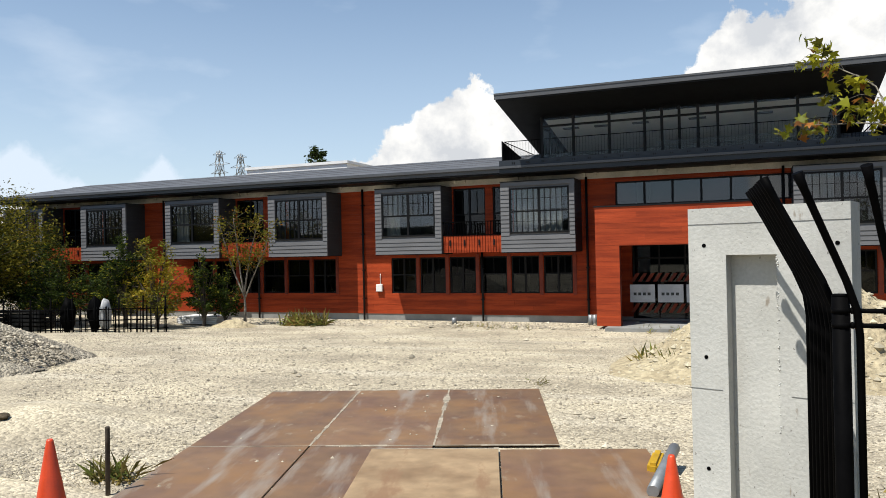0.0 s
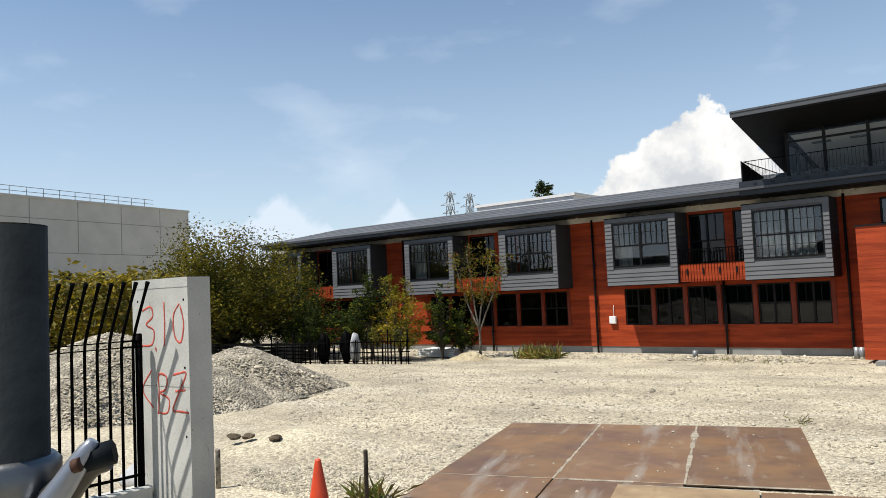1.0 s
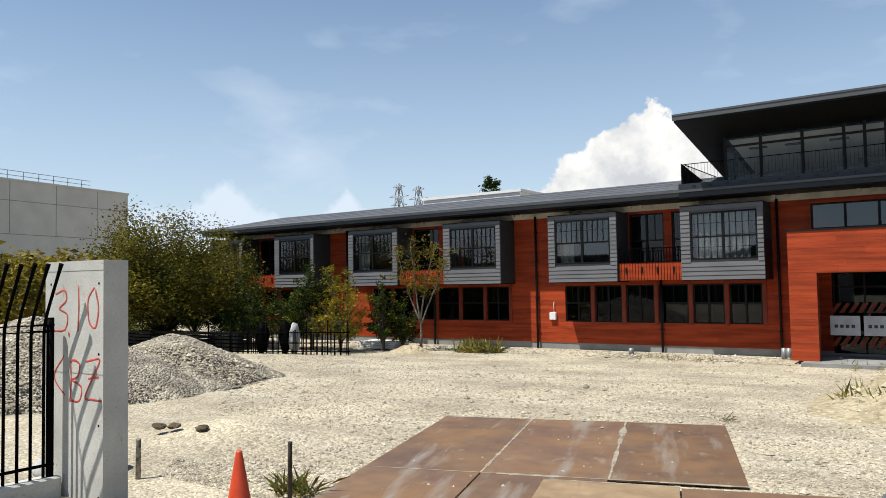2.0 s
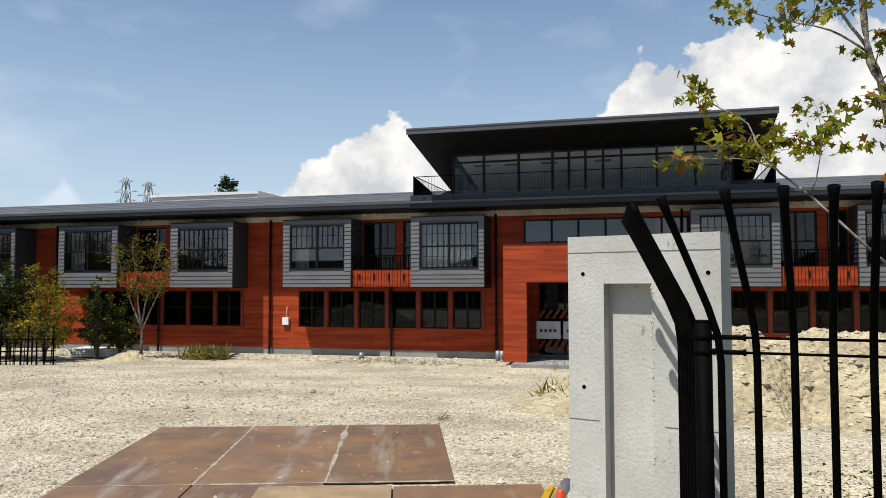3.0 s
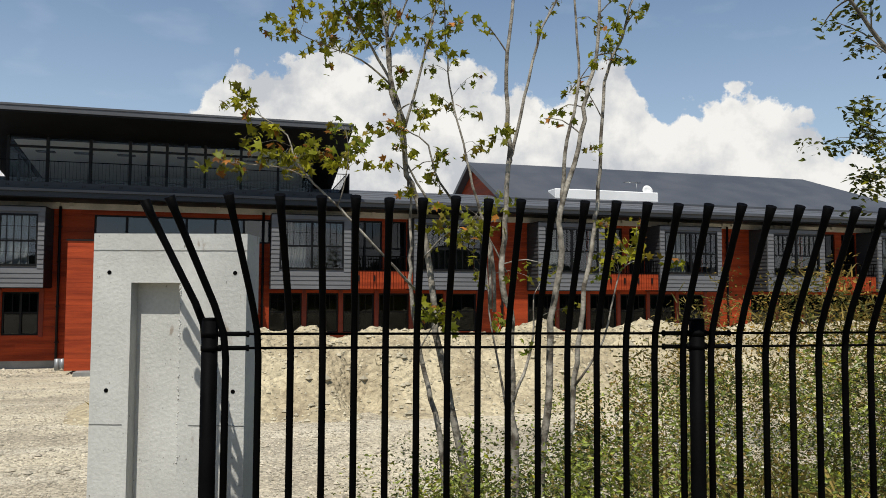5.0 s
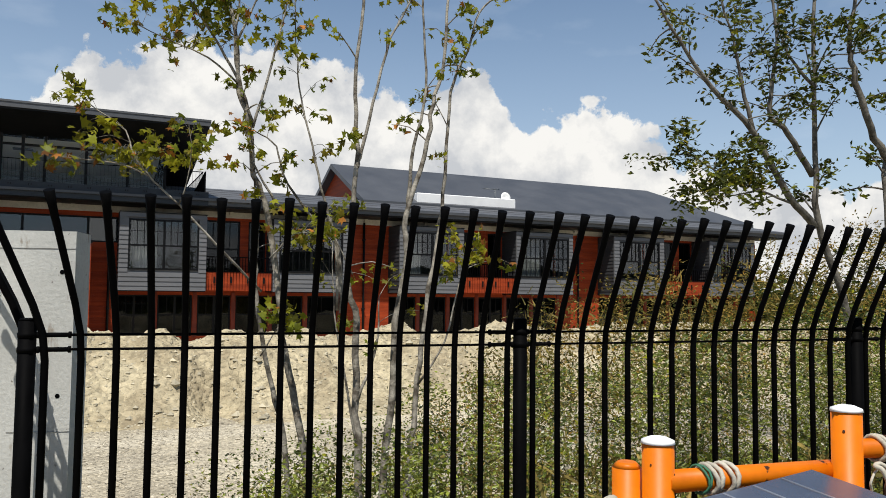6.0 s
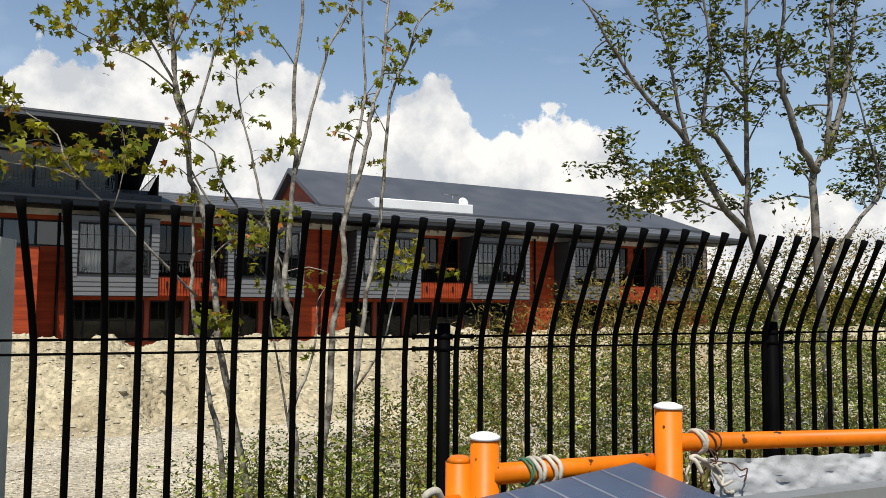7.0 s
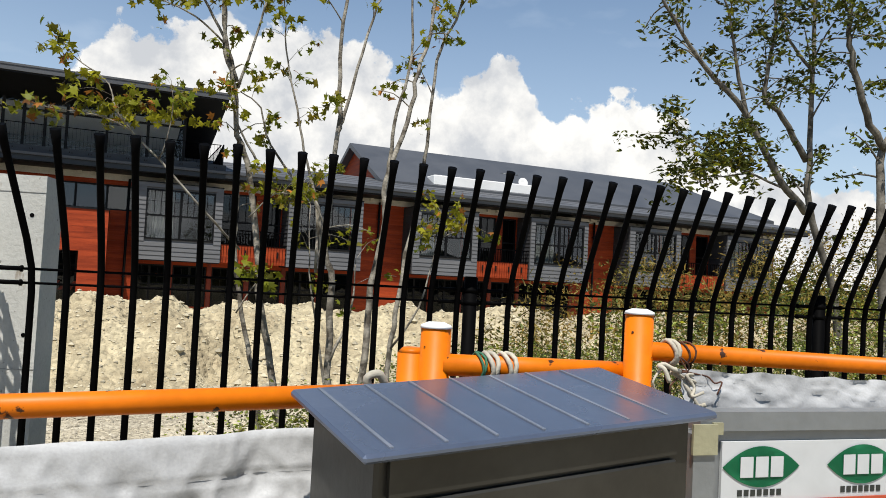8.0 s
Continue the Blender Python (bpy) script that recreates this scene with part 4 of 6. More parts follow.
part("reflector", bm, M_WHITE, dish)
bm = bmesh.new()
tube(bm, [(18.25, 27.0, 6.35), (18.25, 27.0, 7.0)], 0.025, 6)
tube(bm, [(17.85, 27.0, 6.35), (17.85, 27.0, 7.15)], 0.018, 6)
tube(bm, [(17.3, 27.0, 7.12), (18.1, 27.0, 7.12)], 0.015, 5)
for k in range(6):
    tube(bm, [(17.32 + k * 0.14, 26.8, 7.14), (17.32 + k * 0.14, 27.2, 7.14)], 0.009, 4)
part("aerial", bm, M_GALV, dish)


# ---- gate pillars ----
def along(p0, p1):
    d = Vector((p1[0] - p0[0], p1[1] - p0[1], 0))
    return d.length, d.normalized(), Vector((-d.y, d.x, 0)).normalized()


def gate_pillar(p0, p1, top, thick, recess, label):
    """Concrete slab pillar; p0 to p1 is its street face. A sunk panel and form-tie holes on the face."""
    L, u, n = along(p0, p1)
    pil = thing("gate_pillar", (*p0, 0), label, "gate pillar", "gate pillars")
    bm = bmesh.new()
    d, zlow = 0.08, -0.2
    holes = [(recess[0], recess[1], zlow, recess[2])]
    pierced(bm, 0, L, zlow, top, 0, d, holes)
    box(bm, 0, d, zlow, L, thick, top)
    bmesh.ops.remove_doubles(bm, verts=bm.verts[:], dist=1e-4)
    for v in bm.verts:
        q = Vector((*p0, 0)) + u * v.co.x + n * v.co.y
        v.co = (q.x, q.y, v.co.z)
    slab_ob = part("slab", bm, M_CONC, pil)
    for hz in (top - 0.2, top - 0.8, top - 1.4, top - 2.0):
        for hx in (0.085, L - 0.06):
            bm = bmesh.new()
            q = Vector((*p0, 0)) + u * hx
            tube(bm, [q - n * 0.002 + Vector((0, 0, hz)), q + n * 0.03 + Vector((0, 0, hz))], 0.011, 10)
            part("tie_hole", bm, M_BLACK, slab_ob)
    bm = bmesh.new()
    for zz in (top - 0.085, top - 0.97):
        for s in range(14):
            a, b = L * s / 14, L * (s + 1) / 14
            if zz < recess[2] and b > recess[0] and a < recess[1]:
                continue
            qa, qb = Vector((*p0, zz + 0.0006 * math.sin(s * 2.3))) + u * a - n * 0.002, Vector((*p0, zz + 0.0006 * math.sin(s * 2.3 + 2.3))) + u * b - n * 0.002
            tube(bm, [qa, qb], 0.0013, 4)
    part("form_seam", bm, M_PLINTH, slab_ob)
    bm = bmesh.new()
    rc = random.Random(31)
    for k in range(110):
        hz = recess[2] - 0.01 - 0.9 * rc.random() ** 1.3
        q = Vector((*p0, hz)) + u * (recess[1] + rc.uniform(-0.003, 0.006)) + n * rc.uniform(-0.001, 0.004)
        s = rc.uniform(0.002, 0.006)
        tube(bm, [q - Vector((0, 0, s)), q, q + Vector((0, 0, s * rc.uniform(0.5, 1.5)))], [s * 0.4, s, s * 0.3], 5)
    part("chipped_edge", bm, M_CONC, slab_ob, "ragged chipped concrete edge")
    return pil


gate_pillar((0.224, 1.372), (0.985, 1.14), 2.612, 0.22, (0.2, 0.455, 2.36), "bare concrete gate pillar with a sunk panel")


# ---- fences ----
def fence_panel(p0, p1, count, bend, end_post=True, first_post=True, z0=0.78, drop=0.0, fan=(), group="steel fence panels"):
    """Black steel fence: posts, rods and pickets whose tops lean towards bend (a direction on the plan);
    fan turns the lean of the first pickets by degrees, round a corner; drop lowers the whole panel."""
    L, u, n = along(p0, p1)
    o = Vector((*p0, -drop))
    ztop = 2.21
    bend = Vector((*bend, 0)).normalized()
    pan = thing("steel_fence", (*p0, z0), "black steel fence with outward-bent picket tops", "fence", group)
    for on, s in ((first_post, 0.0), (end_post, L)):
        if on:
            bm = bmesh.new()
            q = o + u * s
            tube(bm, [q + Vector((0, 0, z0 - 0.3)), q + Vector((0, 0, ztop))], 0.032, 12)
            tube(bm, [q + Vector((0, 0, ztop)), q + Vector((0, 0, ztop + 0.008))], [0.033, 0.026], 12)
            for zz in (2.155, 2.1, 0.95):
                tube(bm, [q + Vector((0, 0, zz - 0.009)), q + Vector((0, 0, zz + 0.009))], 0.0345, 12)
            part("post", bm, M_BLACK, pan)
    for zz, r in ((2.155, 0.0055), (2.1, 0.0055), (0.95, 0.014)):
        bm = bmesh.new()
        tube(bm, [o + Vector((0, 0, zz)), o + u * L + Vector((0, 0, zz))], r, 6)
        part("rail", bm, M_BLACK, pan)
        if r > 0.01:
            continue
        for sa, sb in ((0.033, 0.15), (L - 0.15, L - 0.033)):
            bm = bmesh.new()
            tube(bm, [o + u * (sa + (sb - sa) * q) + Vector((0, 0, zz)) for q in (0, 0.08, 0.1, 0.9, 0.92, 1)], [0.013, 0.013, 0.009, 0.009, 0.013, 0.013], 8)
            part("sleeve", bm, M_BLACK, pan)
    bm = bmesh.new()
    prof = [(0, z0), (0, 2.06), (0.012, 2.16), (0.055, 2.27), (0.12, 2.40), (0.19, 2.54), (0.23, 2.62), (0.255, 2.672)]
    rad = [0.0138] * 6 + [0.0155, 0.0205]
    tube(bm, [bend * b + Vector((0, 0, z)) for b, z in prof], rad, 8)
    me = mesh_of("picket", bm, M_BLACK)
    for i in range(count):
        ob = new("picket", me)
        q = o + u * (L * (i + 0.5) / count)
        ob.parent = pan
        ob.matrix_parent_inverse = pan.matrix_basis.inverted()
        ob.location = (q.x, q.y, random.uniform(-0.006, 0.006) - drop)
        if i < len(fan):
            ob.rotation_euler = (0, 0, radians(fan[i]))
    return pan


POSTS = [(0.842, 0.251), (2.806, -0.041), (4.798, -0.235), (6.79, -0.43), (8.78, -0.62), (10.77, -0.82), (12.76, -1.0), (14.75, -1.2)]
for k, (a, b) in enumerate(zip(POSTS, POSTS[1:])):
    _, _, nn = along(a, b)
    fence_panel(a, b, 16, (-nn.x, -nn.y), first_post=False, fan=() if k else (-47, -20, -6))
fence_panel((0.785, 1.13), (0.842, 0.251), 8, (-1, 0.05), first_post=False)
lp = gate_pillar((-6.36, 0.70), (-5.53, 0.76), 2.612, 0.24, (0.2, 0.2001, 0.0), "bare concrete gate pillar with red sprayed marks")
fence_panel((-6.12, 0.62), (-6.12, -0.37), 9, (1, 0.05), drop=0.095)
fence_panel((-6.12, -0.37), (-8.1, -0.30), 16, (0, -1), first_post=False, drop=0.095)


def kerb(a, b, z0, z1, w):
    L, u, n = along(a, b)
    bm = bmesh.new()
    box(bm, 0, -w / 2, z0, L, w / 2, z1)
    bevel(bm, 0.015)
    for v in bm.verts:
        q = Vector((*a, 0)) + u * v.co.x + n * v.co.y
        v.co = (q.x, q.y, v.co.z)
    solo("fence_footing", bm, M_CONC, "low concrete footing under the steel fence", "footing", "fence footings")


kerb((0.70, 0.29), (14.8, -1.2), 0.2, 0.86, 0.16)
kerb((-6.12, 0.69), (-6.12, -0.45), 0.2, 0.755, 0.16)
kerb((-6.21, -0.37), (-8.2, -0.30), 0.2, 0.755, 0.16)
kerb((0.86, 1.2), (0.82, 0.36), 0.2, 0.86, 0.16)


def spray(strokes, at, size):
    """Uneven sprayed strokes on the street face of the pillar; each is a run of points in a unit square."""
    L, u, n = along((-6.36, 0.70), (-5.53, 0.76))
    for run in strokes:
        bm = bmesh.new()
        pts = [Vector((-6.36, 0.70, 0)) + u * (at[0] + size * x * 0.8) - n * 0.0015 + Vector((0, 0, at[1] + size * z)) for x, z in run]
        line = curve(pts, 5)
        w = [0.010 + 0.004 * noise.noise((k * 0.6, at[0] * 9, at[1] * 7)) for k in range(len(line))]
        tube(bm, line, w, 6)
        for v in bm.verts:
            q = v.co - Vector((-6.36, 0.70, 0))
            v.co -= n * (q.dot(n) + 0.0015) * 0.9
        part("sprayed_mark", bm, M_SPRAY, lp)


THREE = [[(0.05, 0.9), (0.5, 1.0), (0.6, 0.75), (0.25, 0.55), (0.65, 0.4), (0.55, 0.05), (0.0, 0.0)]]
ONE = [[(0.3, 1.05), (0.32, 0.5), (0.28, -0.05)]]
NOUGHT = [[(0.45, 1.0), (0.15, 0.7), (0.2, 0.2), (0.5, 0.05), (0.65, 0.5), (0.5, 0.95)]]
DOT = [[(0.1, 0.04), (0.12, -0.04), (0.13, -0.08)]]
KAY = [[(0.1, 1.0), (0.15, 0.5), (0.1, 0.0)], [(0.7, 0.95), (0.2, 0.45), (0.75, 0.0)]]
BEE = [[(0.15, 0.0), (0.2, 0.5), (0.2, 0.95), (0.6, 0.9), (0.55, 0.6), (0.25, 0.5), (0.7, 0.35), (0.6, 0.02), (0.1, 0.0)]]
ZED = [[(0.1, 0.9), (0.4, 0.95), (0.75, 0.95), (0.4, 0.5), (0.05, 0.05), (0.4, 0.02), (0.85, 0.0)], [(0.2, 0.5), (0.7, 0.55)]]
for strokes, at in ((THREE, (0.14, 2.0)), (DOT, (0.32, 1.98)), (ONE, (0.40, 2.02)), (NOUGHT, (0.58, 2.02)), (KAY, (0.08, 1.44)), (BEE, (0.33, 1.40)), (ZED, (0.57, 1.42))):
    spray(strokes, at, 0.36)


# ---- heaps ----
def heap(name, cx, cy, rx, ry, h, mat, label, cat, seed, n=70, power=1.0, rough=0.12, angle=0.0):
    """A slumped cone of loose material with a bumpy skin."""
    bm = bmesh.new()
    rows = []
    ca, sa = math.cos(angle), math.sin(angle)
    for j in range(n + 1):
        row = []
        for i in range(n + 1):
            u, v = 2 * i / n - 1, 2 * j / n - 1
            r = math.hypot(u, v)
            wob = 1 + 0.22 * noise.noise((u * 2 + seed, v * 2, 1.7))
            f = max(0.0, 1 - (r / wob)) ** power
            f = f + 0.10 * math.sin(min(1, f) * math.pi) - 0.12 * max(0.0, f - 0.75)
            x, y = cx + rx * u * ca - ry * v * sa, cy + rx * u * sa + ry * v * ca
            z = h * f + (rough * h * noise.fractal((x * 1.3 + seed, y * 1.3, 0), 1.0, 2.0, 5) if f > 0 else -0.08)
            row.append(bm.verts.new((x, y, ground_z(x, y) + z - 0.03)))
        rows.append(row)
    for a, b in zip(rows, rows[1:]):
        for i in range(n):
            f = bm.faces.new((a[i], a[i + 1], b[i + 1], b[i]))
            f.smooth = True
    return solo(name, bm, mat, label, cat)


heap("gravel_mound", -17.8, 6.3, 4.4, 3.4, 1.85, M_PILE, "tall pile of loose beige gravel", "gravel pile", 3, 90, 1.0, 0.05)
heap("gravel_mound", -16.6, 9.2, 2.9, 2.3, 1.25, M_PILE, "low pile of loose beige gravel", "gravel pile", 8, 70, 1.0, 0.06)
heap("sand_mound", -9.3, 5.2, 2.4, 1.7, 0.30, M_GRAVEL, "low spread mound of pale sand", "sand mound", 5, 50, 1.2, 0.05)

# the long soil heap
def bank_z(x, y):
    """Height of the soil bank's skin: a lumpy crest, slumped gullies, and a scoop dug from its foot."""
    v = (y - 10.2 + 0.07 * max(0, x - 6)) / 7.5
    env = smooth((x + 2.6) / 3.6) * smooth((31 - x) / 5)
    crest = 1.42 + 0.20 * noise.noise((x * 0.45, 3.1, 0)) + 0.22 * noise.noise((x * 1.1, 7.7, 0)) + 0.12 * noise.noise((x * 2.6, 1.1, 0))
    prof = smooth(v / 0.46) if v < 0.5 else smooth((1 - v) / 0.46)
    side = max(0.0, math.sin(math.pi * max(0.0, min(1.0, v / 0.5))))
    z = (crest + 0.05) * env * prof + 0.16 * prof * env * noise.fractal((x * 1.5, y * 1.5, 2.2), 1.0, 2.0, 5)
    z -= 0.26 * side * env * abs(noise.noise((x * 0.9, y * 0.5, 5.5)))
    z += env * prof * (0.06 * noise.noise((x * 4.7, y * 4.7, 3.5)) + 0.045 * noise.noise((x * 11, y * 11, 1.5)))
    z -= 0.30 * side * smooth(1 - math.hypot((x - 3.4) / 1.1, (v - 0.20) / 0.16))
    return ground_z(x, y) + z - 0.05 * (1 - prof * env)


bm = bmesh.new()
nx, ny = 620, 110
rows = []
for j in range(ny + 1):
    row = []
    for i in range(nx + 1):
        x = -3.0 + 34.0 * i / nx
        y = 10.2 + 7.5 * j / ny - 0.07 * max(0, x - 6)
        row.append(bm.verts.new((x, y, bank_z(x, y))))
    rows.append(row)
for a, b in zip(rows, rows[1:]):
    for i in range(nx):
        f = bm.faces.new((a[i], a[i + 1], b[i + 1], b[i]))
        f.smooth = True
solo("soil_bank", bm, M_SOIL, "long bank of pale excavated soil and stones", "soil heap")


# dark lumps added to draw the shadow along the mound's crest
for k, (x, y) in enumerate(((-10.02, 4.36), (-9.84, 4.5), (-9.32, 4.62))):
    bm = bmesh.new()
    bmesh.ops.create_icosphere(bm, subdivisions=2, radius=0.085)
    for v in bm.verts:
        v.co = v.co * (1 + 0.5 * noise.noise(v.co * 14 + Vector((k, 0, 0)))) * (1.0 if k < 3 else 0.7)
        v.co = Vector((v.co.x * 1.5 + x, v.co.y + y, v.co.z * 0.6 + ground_z(x, y) + 0.22))
    solo("soil_clod", bm, M_CRESTSHADOW, "dark lump standing for crest shadow on the sand mound", "clod", "soil clods")


# ---- plants ----
def leaf_mesh(name, spots, size, mats, shape="kite", seed=0, flat=0.4):
    """Many small leaves round the given spots (x, y, z, spread, count)."""
    rng = np.random.default_rng(seed)
    if shape == "maple":
        a = np.radians([90, 118, 142, 166, 196, 226, 270, 314, 344, 14, 38, 62])
        r = np.array([1.12, 0.55, 1.0, 0.50, 0.80, 0.42, 0.26, 0.42, 0.80, 0.50, 1.0, 0.55])
        base = np.stack([r * np.cos(a), r * np.sin(a)], 1)
    elif shape == "blade":
        base = np.array([(-0.09, 0), (0.09, 0), (0.05, 1.0), (0.0, 1.7)])
    else:
        base = np.array([(0, -1.0), (0.46, -0.1), (0.0, 1.0), (-0.46, -0.1)])
    k = len(base)
    centres = np.concatenate([rng.normal(0, 1, (int(c), 3)) * s * np.array([0.6, 0.6, 0.5]) + (x, y, z) for x, y, z, s, c in spots])
    m = len(centres)
    yaw = rng.uniform(0, math.tau, m)
    nrm = rng.normal(0, 1, (m, 3)) + np.array([0, 0, flat * 2])
    nrm /= np.linalg.norm(nrm, axis=1, keepdims=True)
    ref = np.stack([np.cos(yaw), np.sin(yaw), rng.uniform(-0.5, 0.5, m)], 1)
    if shape == "blade":
        ref = np.stack([rng.normal(0, 0.25, m), rng.normal(0, 0.25, m), np.ones(m)], 1)
    e2 = ref - nrm * (ref * nrm).sum(1, keepdims=True)
    e2 /= np.linalg.norm(e2, axis=1, keepdims=True)
    e1 = np.cross(e2, nrm)
    s = size * rng.uniform(0.55, 1.25, m)
    pts = centres[:, None] + s[:, None, None] * (base[None, :, 0, None] * e1[:, None] + base[None, :, 1, None] * e2[:, None])
    droop = (base ** 2).sum(1)
    pts = pts - nrm[:, None] * (s[:, None, None] * (0.22 * droop)[None, :, None])
    me = bpy.data.meshes.new(name)
    me.from_pydata(pts.reshape(-1, 3).tolist(), [], (np.arange(m * k).reshape(m, k)).tolist())
    for mt in mats if isinstance(mats, (list, tuple)) else (mats,):
        me.materials.append(mt)
    if isinstance(mats, (list, tuple)) and len(mats) > 1:
        me.polygons.foreach_set("material_index", rng.choice(len(mats), m, p=[0.78] + [0.22 / (len(mats) - 1)] * (len(mats) - 1)).astype(np.int32))
    return me


def child_mesh(name, me, parent, label=""):
    ob = new(name, me)
    ob.parent = parent
    ob.matrix_parent_inverse = parent.matrix_basis.inverted()
    if label:
        tagged(ob, label)
    return ob


def tree(name, at, limbs, label, category, bark, leaf_mats, leaf_size, per_tip, spread, shape="maple", seed=1, twigs=5, twig_len=0.45, start=0.45, group=""):
    """limbs: (points, base radius, leafiness). Twigs grow from the upper part of each limb and carry the leaves."""
    rng = random.Random(seed)
    t = thing(name, at, label, category, group)
    bm = bmesh.new()
    spots = []
    for pts, r0, leafy in limbs:
        pts = [Vector(p) + Vector((0, rng.uniform(-0.02, 0.02), 0)) for p in pts]
        line = curve(pts, 4)
        line = [p + Vector((rng.uniform(-1, 1), rng.uniform(-1, 1), 0)) * min(r0, 0.024) * 0.45 for p in line]
        n = len(line)
        tube(bm, line, [r0 * (1 - 0.72 * i / (n - 1)) for i in range(n)], 7)
        total = int(round(twigs * leafy))
        for k in range(total):
            i = min(n - 1, int(n * (start + (1 - start) * (k + rng.random()) / max(1, total))))
            d = Vector((rng.uniform(-1, 1), rng.uniform(-1, 1), rng.uniform(-0.25, 0.9))).normalized()
            ln = twig_len * rng.uniform(0.45, 1.2)
            p0 = line[i]
            q = [p0, p0 + d * ln * 0.5 + Vector((0, 0, 0.04)), p0 + d * ln]
            tube(bm, curve(q, 2), [r0 * 0.22, r0 * 0.18, r0 * 0.15, r0 * 0.12, r0 * 0.08], 4, cap=False)
            for f in (0.5, 0.8, 1.0):
                c = p0 + d * ln * f
                spots.append((c.x, c.y, c.z, spread, max(1, int(per_tip * rng.uniform(0.5, 1.5)))))
    part("trunk", bm, bark, t)
    if spots:
        child_mesh("crown", leaf_mesh("crown", spots, leaf_size, leaf_mats, shape, seed), t)
    return t


tree("maple_tree", (2.45, 2.2, 0.1), [
    ([(2.55, 2.2, 0.1), (2.5, 2.2, 0.94), (2.37, 2.2, 1.54), (2.26, 2.2, 2.04), (2.16, 2.2, 2.83), (2.05, 2.2, 3.12), (2.01, 2.2, 3.44), (1.94, 2.2, 3.68), (1.9, 2.2, 4.06), (1.83, 2.25, 4.6), (1.8, 2.3, 5.1)], 0.030, 2.4),
    ([(2.4, 2.2, 0.2), (2.28, 2.2, 1.34), (2.18, 2.2, 1.76), (2.08, 2.2, 2.3), (2.07, 2.2, 2.62), (2.08, 2.2, 2.9), (2.04, 2.2, 3.2)], 0.022, 0.3),
    ([(2.02, 2.2, 3.49), (1.92, 2.2, 3.78), (1.76, 2.2, 4.04), (1.6, 2.15, 4.22), (1.45, 2.1, 4.5)], 0.013, 2.6),
    ([(1.92, 2.2, 3.74), (1.72, 2.15, 3.88), (1.49, 2.1, 3.94), (1.23, 2.1, 4.03)], 0.008, 2.6),
    ([(1.97, 2.2, 3.58), (1.90, 2.2, 3.97), (1.92, 2.2, 4.33), (1.86, 2.2, 4.7)], 0.012, 2.2),
    ([(2.03, 2.2, 3.45), (2.14, 2.2, 3.84), (2.2, 2.2, 4.12), (2.26, 2.2, 4.41), (2.3, 2.2, 4.8)], 0.011, 2.2),
    ([(2.21, 2.2, 2.93), (2.04, 2.2, 3.2), (1.98, 2.2, 3.47)], 0.010, 0.6),
    ([(2.69, 2.2, 2.18), (2.64, 2.2, 2.66), (2.49, 2.2, 2.82), (2.28, 2.2, 3.08), (2.19, 2.2, 3.33), (2.05, 2.2, 3.42)], 0.014, 0.5),
    ([(2.66, 2.2, 2.2), (2.63, 2.2, 2.67), (2.52, 2.2, 3.07), (2.45, 2.2, 3.36), (2.37, 2.2, 3.69), (2.32, 2.2, 4.05), (2.3, 2.2, 4.5)], 0.012, 2.4),
    ([(2.1, 2.15, 2.33), (1.86, 1.95, 2.535), (1.545, 1.95, 2.857), (1.39, 1.95, 3.0), (1.27, 1.95, 3.147), (1.22, 1.95, 3.30), (1.02, 1.95, 3.435), (0.945, 1.95, 3.53)], 0.009, 2.2),
    ([(1.54, 1.95, 2.86), (1.58, 1.92, 3.0), (1.60, 1.9, 3.2), (1.58, 1.9, 3.36)], 0.005, 1.4),
    ([(1.36, 1.95, 3.03), (1.2, 1.9, 3.08), (1.0, 1.9, 3.09), (0.84, 1.88, 3.1)], 0.005, 1.1),
    ([(1.27, 1.95, 3.147), (1.40, 1.9, 3.15), (1.46, 1.9, 3.12)], 0.004, 1.2),
    ([(1.9, 2.2, 4.0), (2.0, 2.15, 4.25), (2.15, 2.1, 4.7)], 0.010, 1.4),
    ([(2.14, 2.1, 2.55), (2.3, 2.0, 2.72), (2.45, 1.95, 2.70)], 0.006, 1.6),
    ([(2.1, 2.1, 1.9), (2.2, 2.0, 2.1), (2.3, 1.95, 2.12)], 0.006, 1.2),
], "slender multi-stemmed maple with sparse yellowing leaves", "tree", M_BARK, (M_LEAF, M_LEAFYEL, M_LEAFRED, M_LEAFYEL), 0.040, 4.0, 0.05, seed=11, twigs=6, twig_len=0.24, start=0.45, group="maples behind the fence")

tree("maple_tree", (2.78, 1.9, 0.1), [
    ([(2.8, 1.9, 0.1), (2.74, 1.9, 1.04), (2.7, 1.9, 1.64), (2.69, 1.9, 2.13), (2.62, 1.9, 2.42), (2.65, 1.9, 2.78), (2.68, 1.9, 3.3), (2.67, 1.9, 3.81), (2.72, 1.9, 4.34), (2.7, 1.95, 5.0)], 0.030, 0.8),
    ([(2.68, 1.9, 3.18), (2.72, 1.9, 3.3), (2.79, 1.9, 3.64), (2.92, 1.9, 4.12), (3.06, 1.9, 4.4), (3.2, 1.9, 4.8)], 0.015, 0.7),
    ([(2.70, 1.9, 1.6), (2.84, 1.9, 1.95), (2.86, 1.9, 2.3)], 0.013, 0.6),
    ([(2.66, 1.9, 2.45), (2.5, 1.85, 2.72), (2.42, 1.8, 2.82)], 0.006, 1.8),
    ([(2.73, 1.9, 1.2), (2.60, 1.85, 1.8), (2.52, 1.85, 2.2), (2.5, 1.85, 2.65)], 0.010, 1.2),
], "slender maple stems with few leaves", "tree", M_BARK, (M_LEAF, M_LEAFYEL), 0.034, 4.0, 0.045, seed=12, twigs=5, twig_len=0.32, group="maples behind the fence")

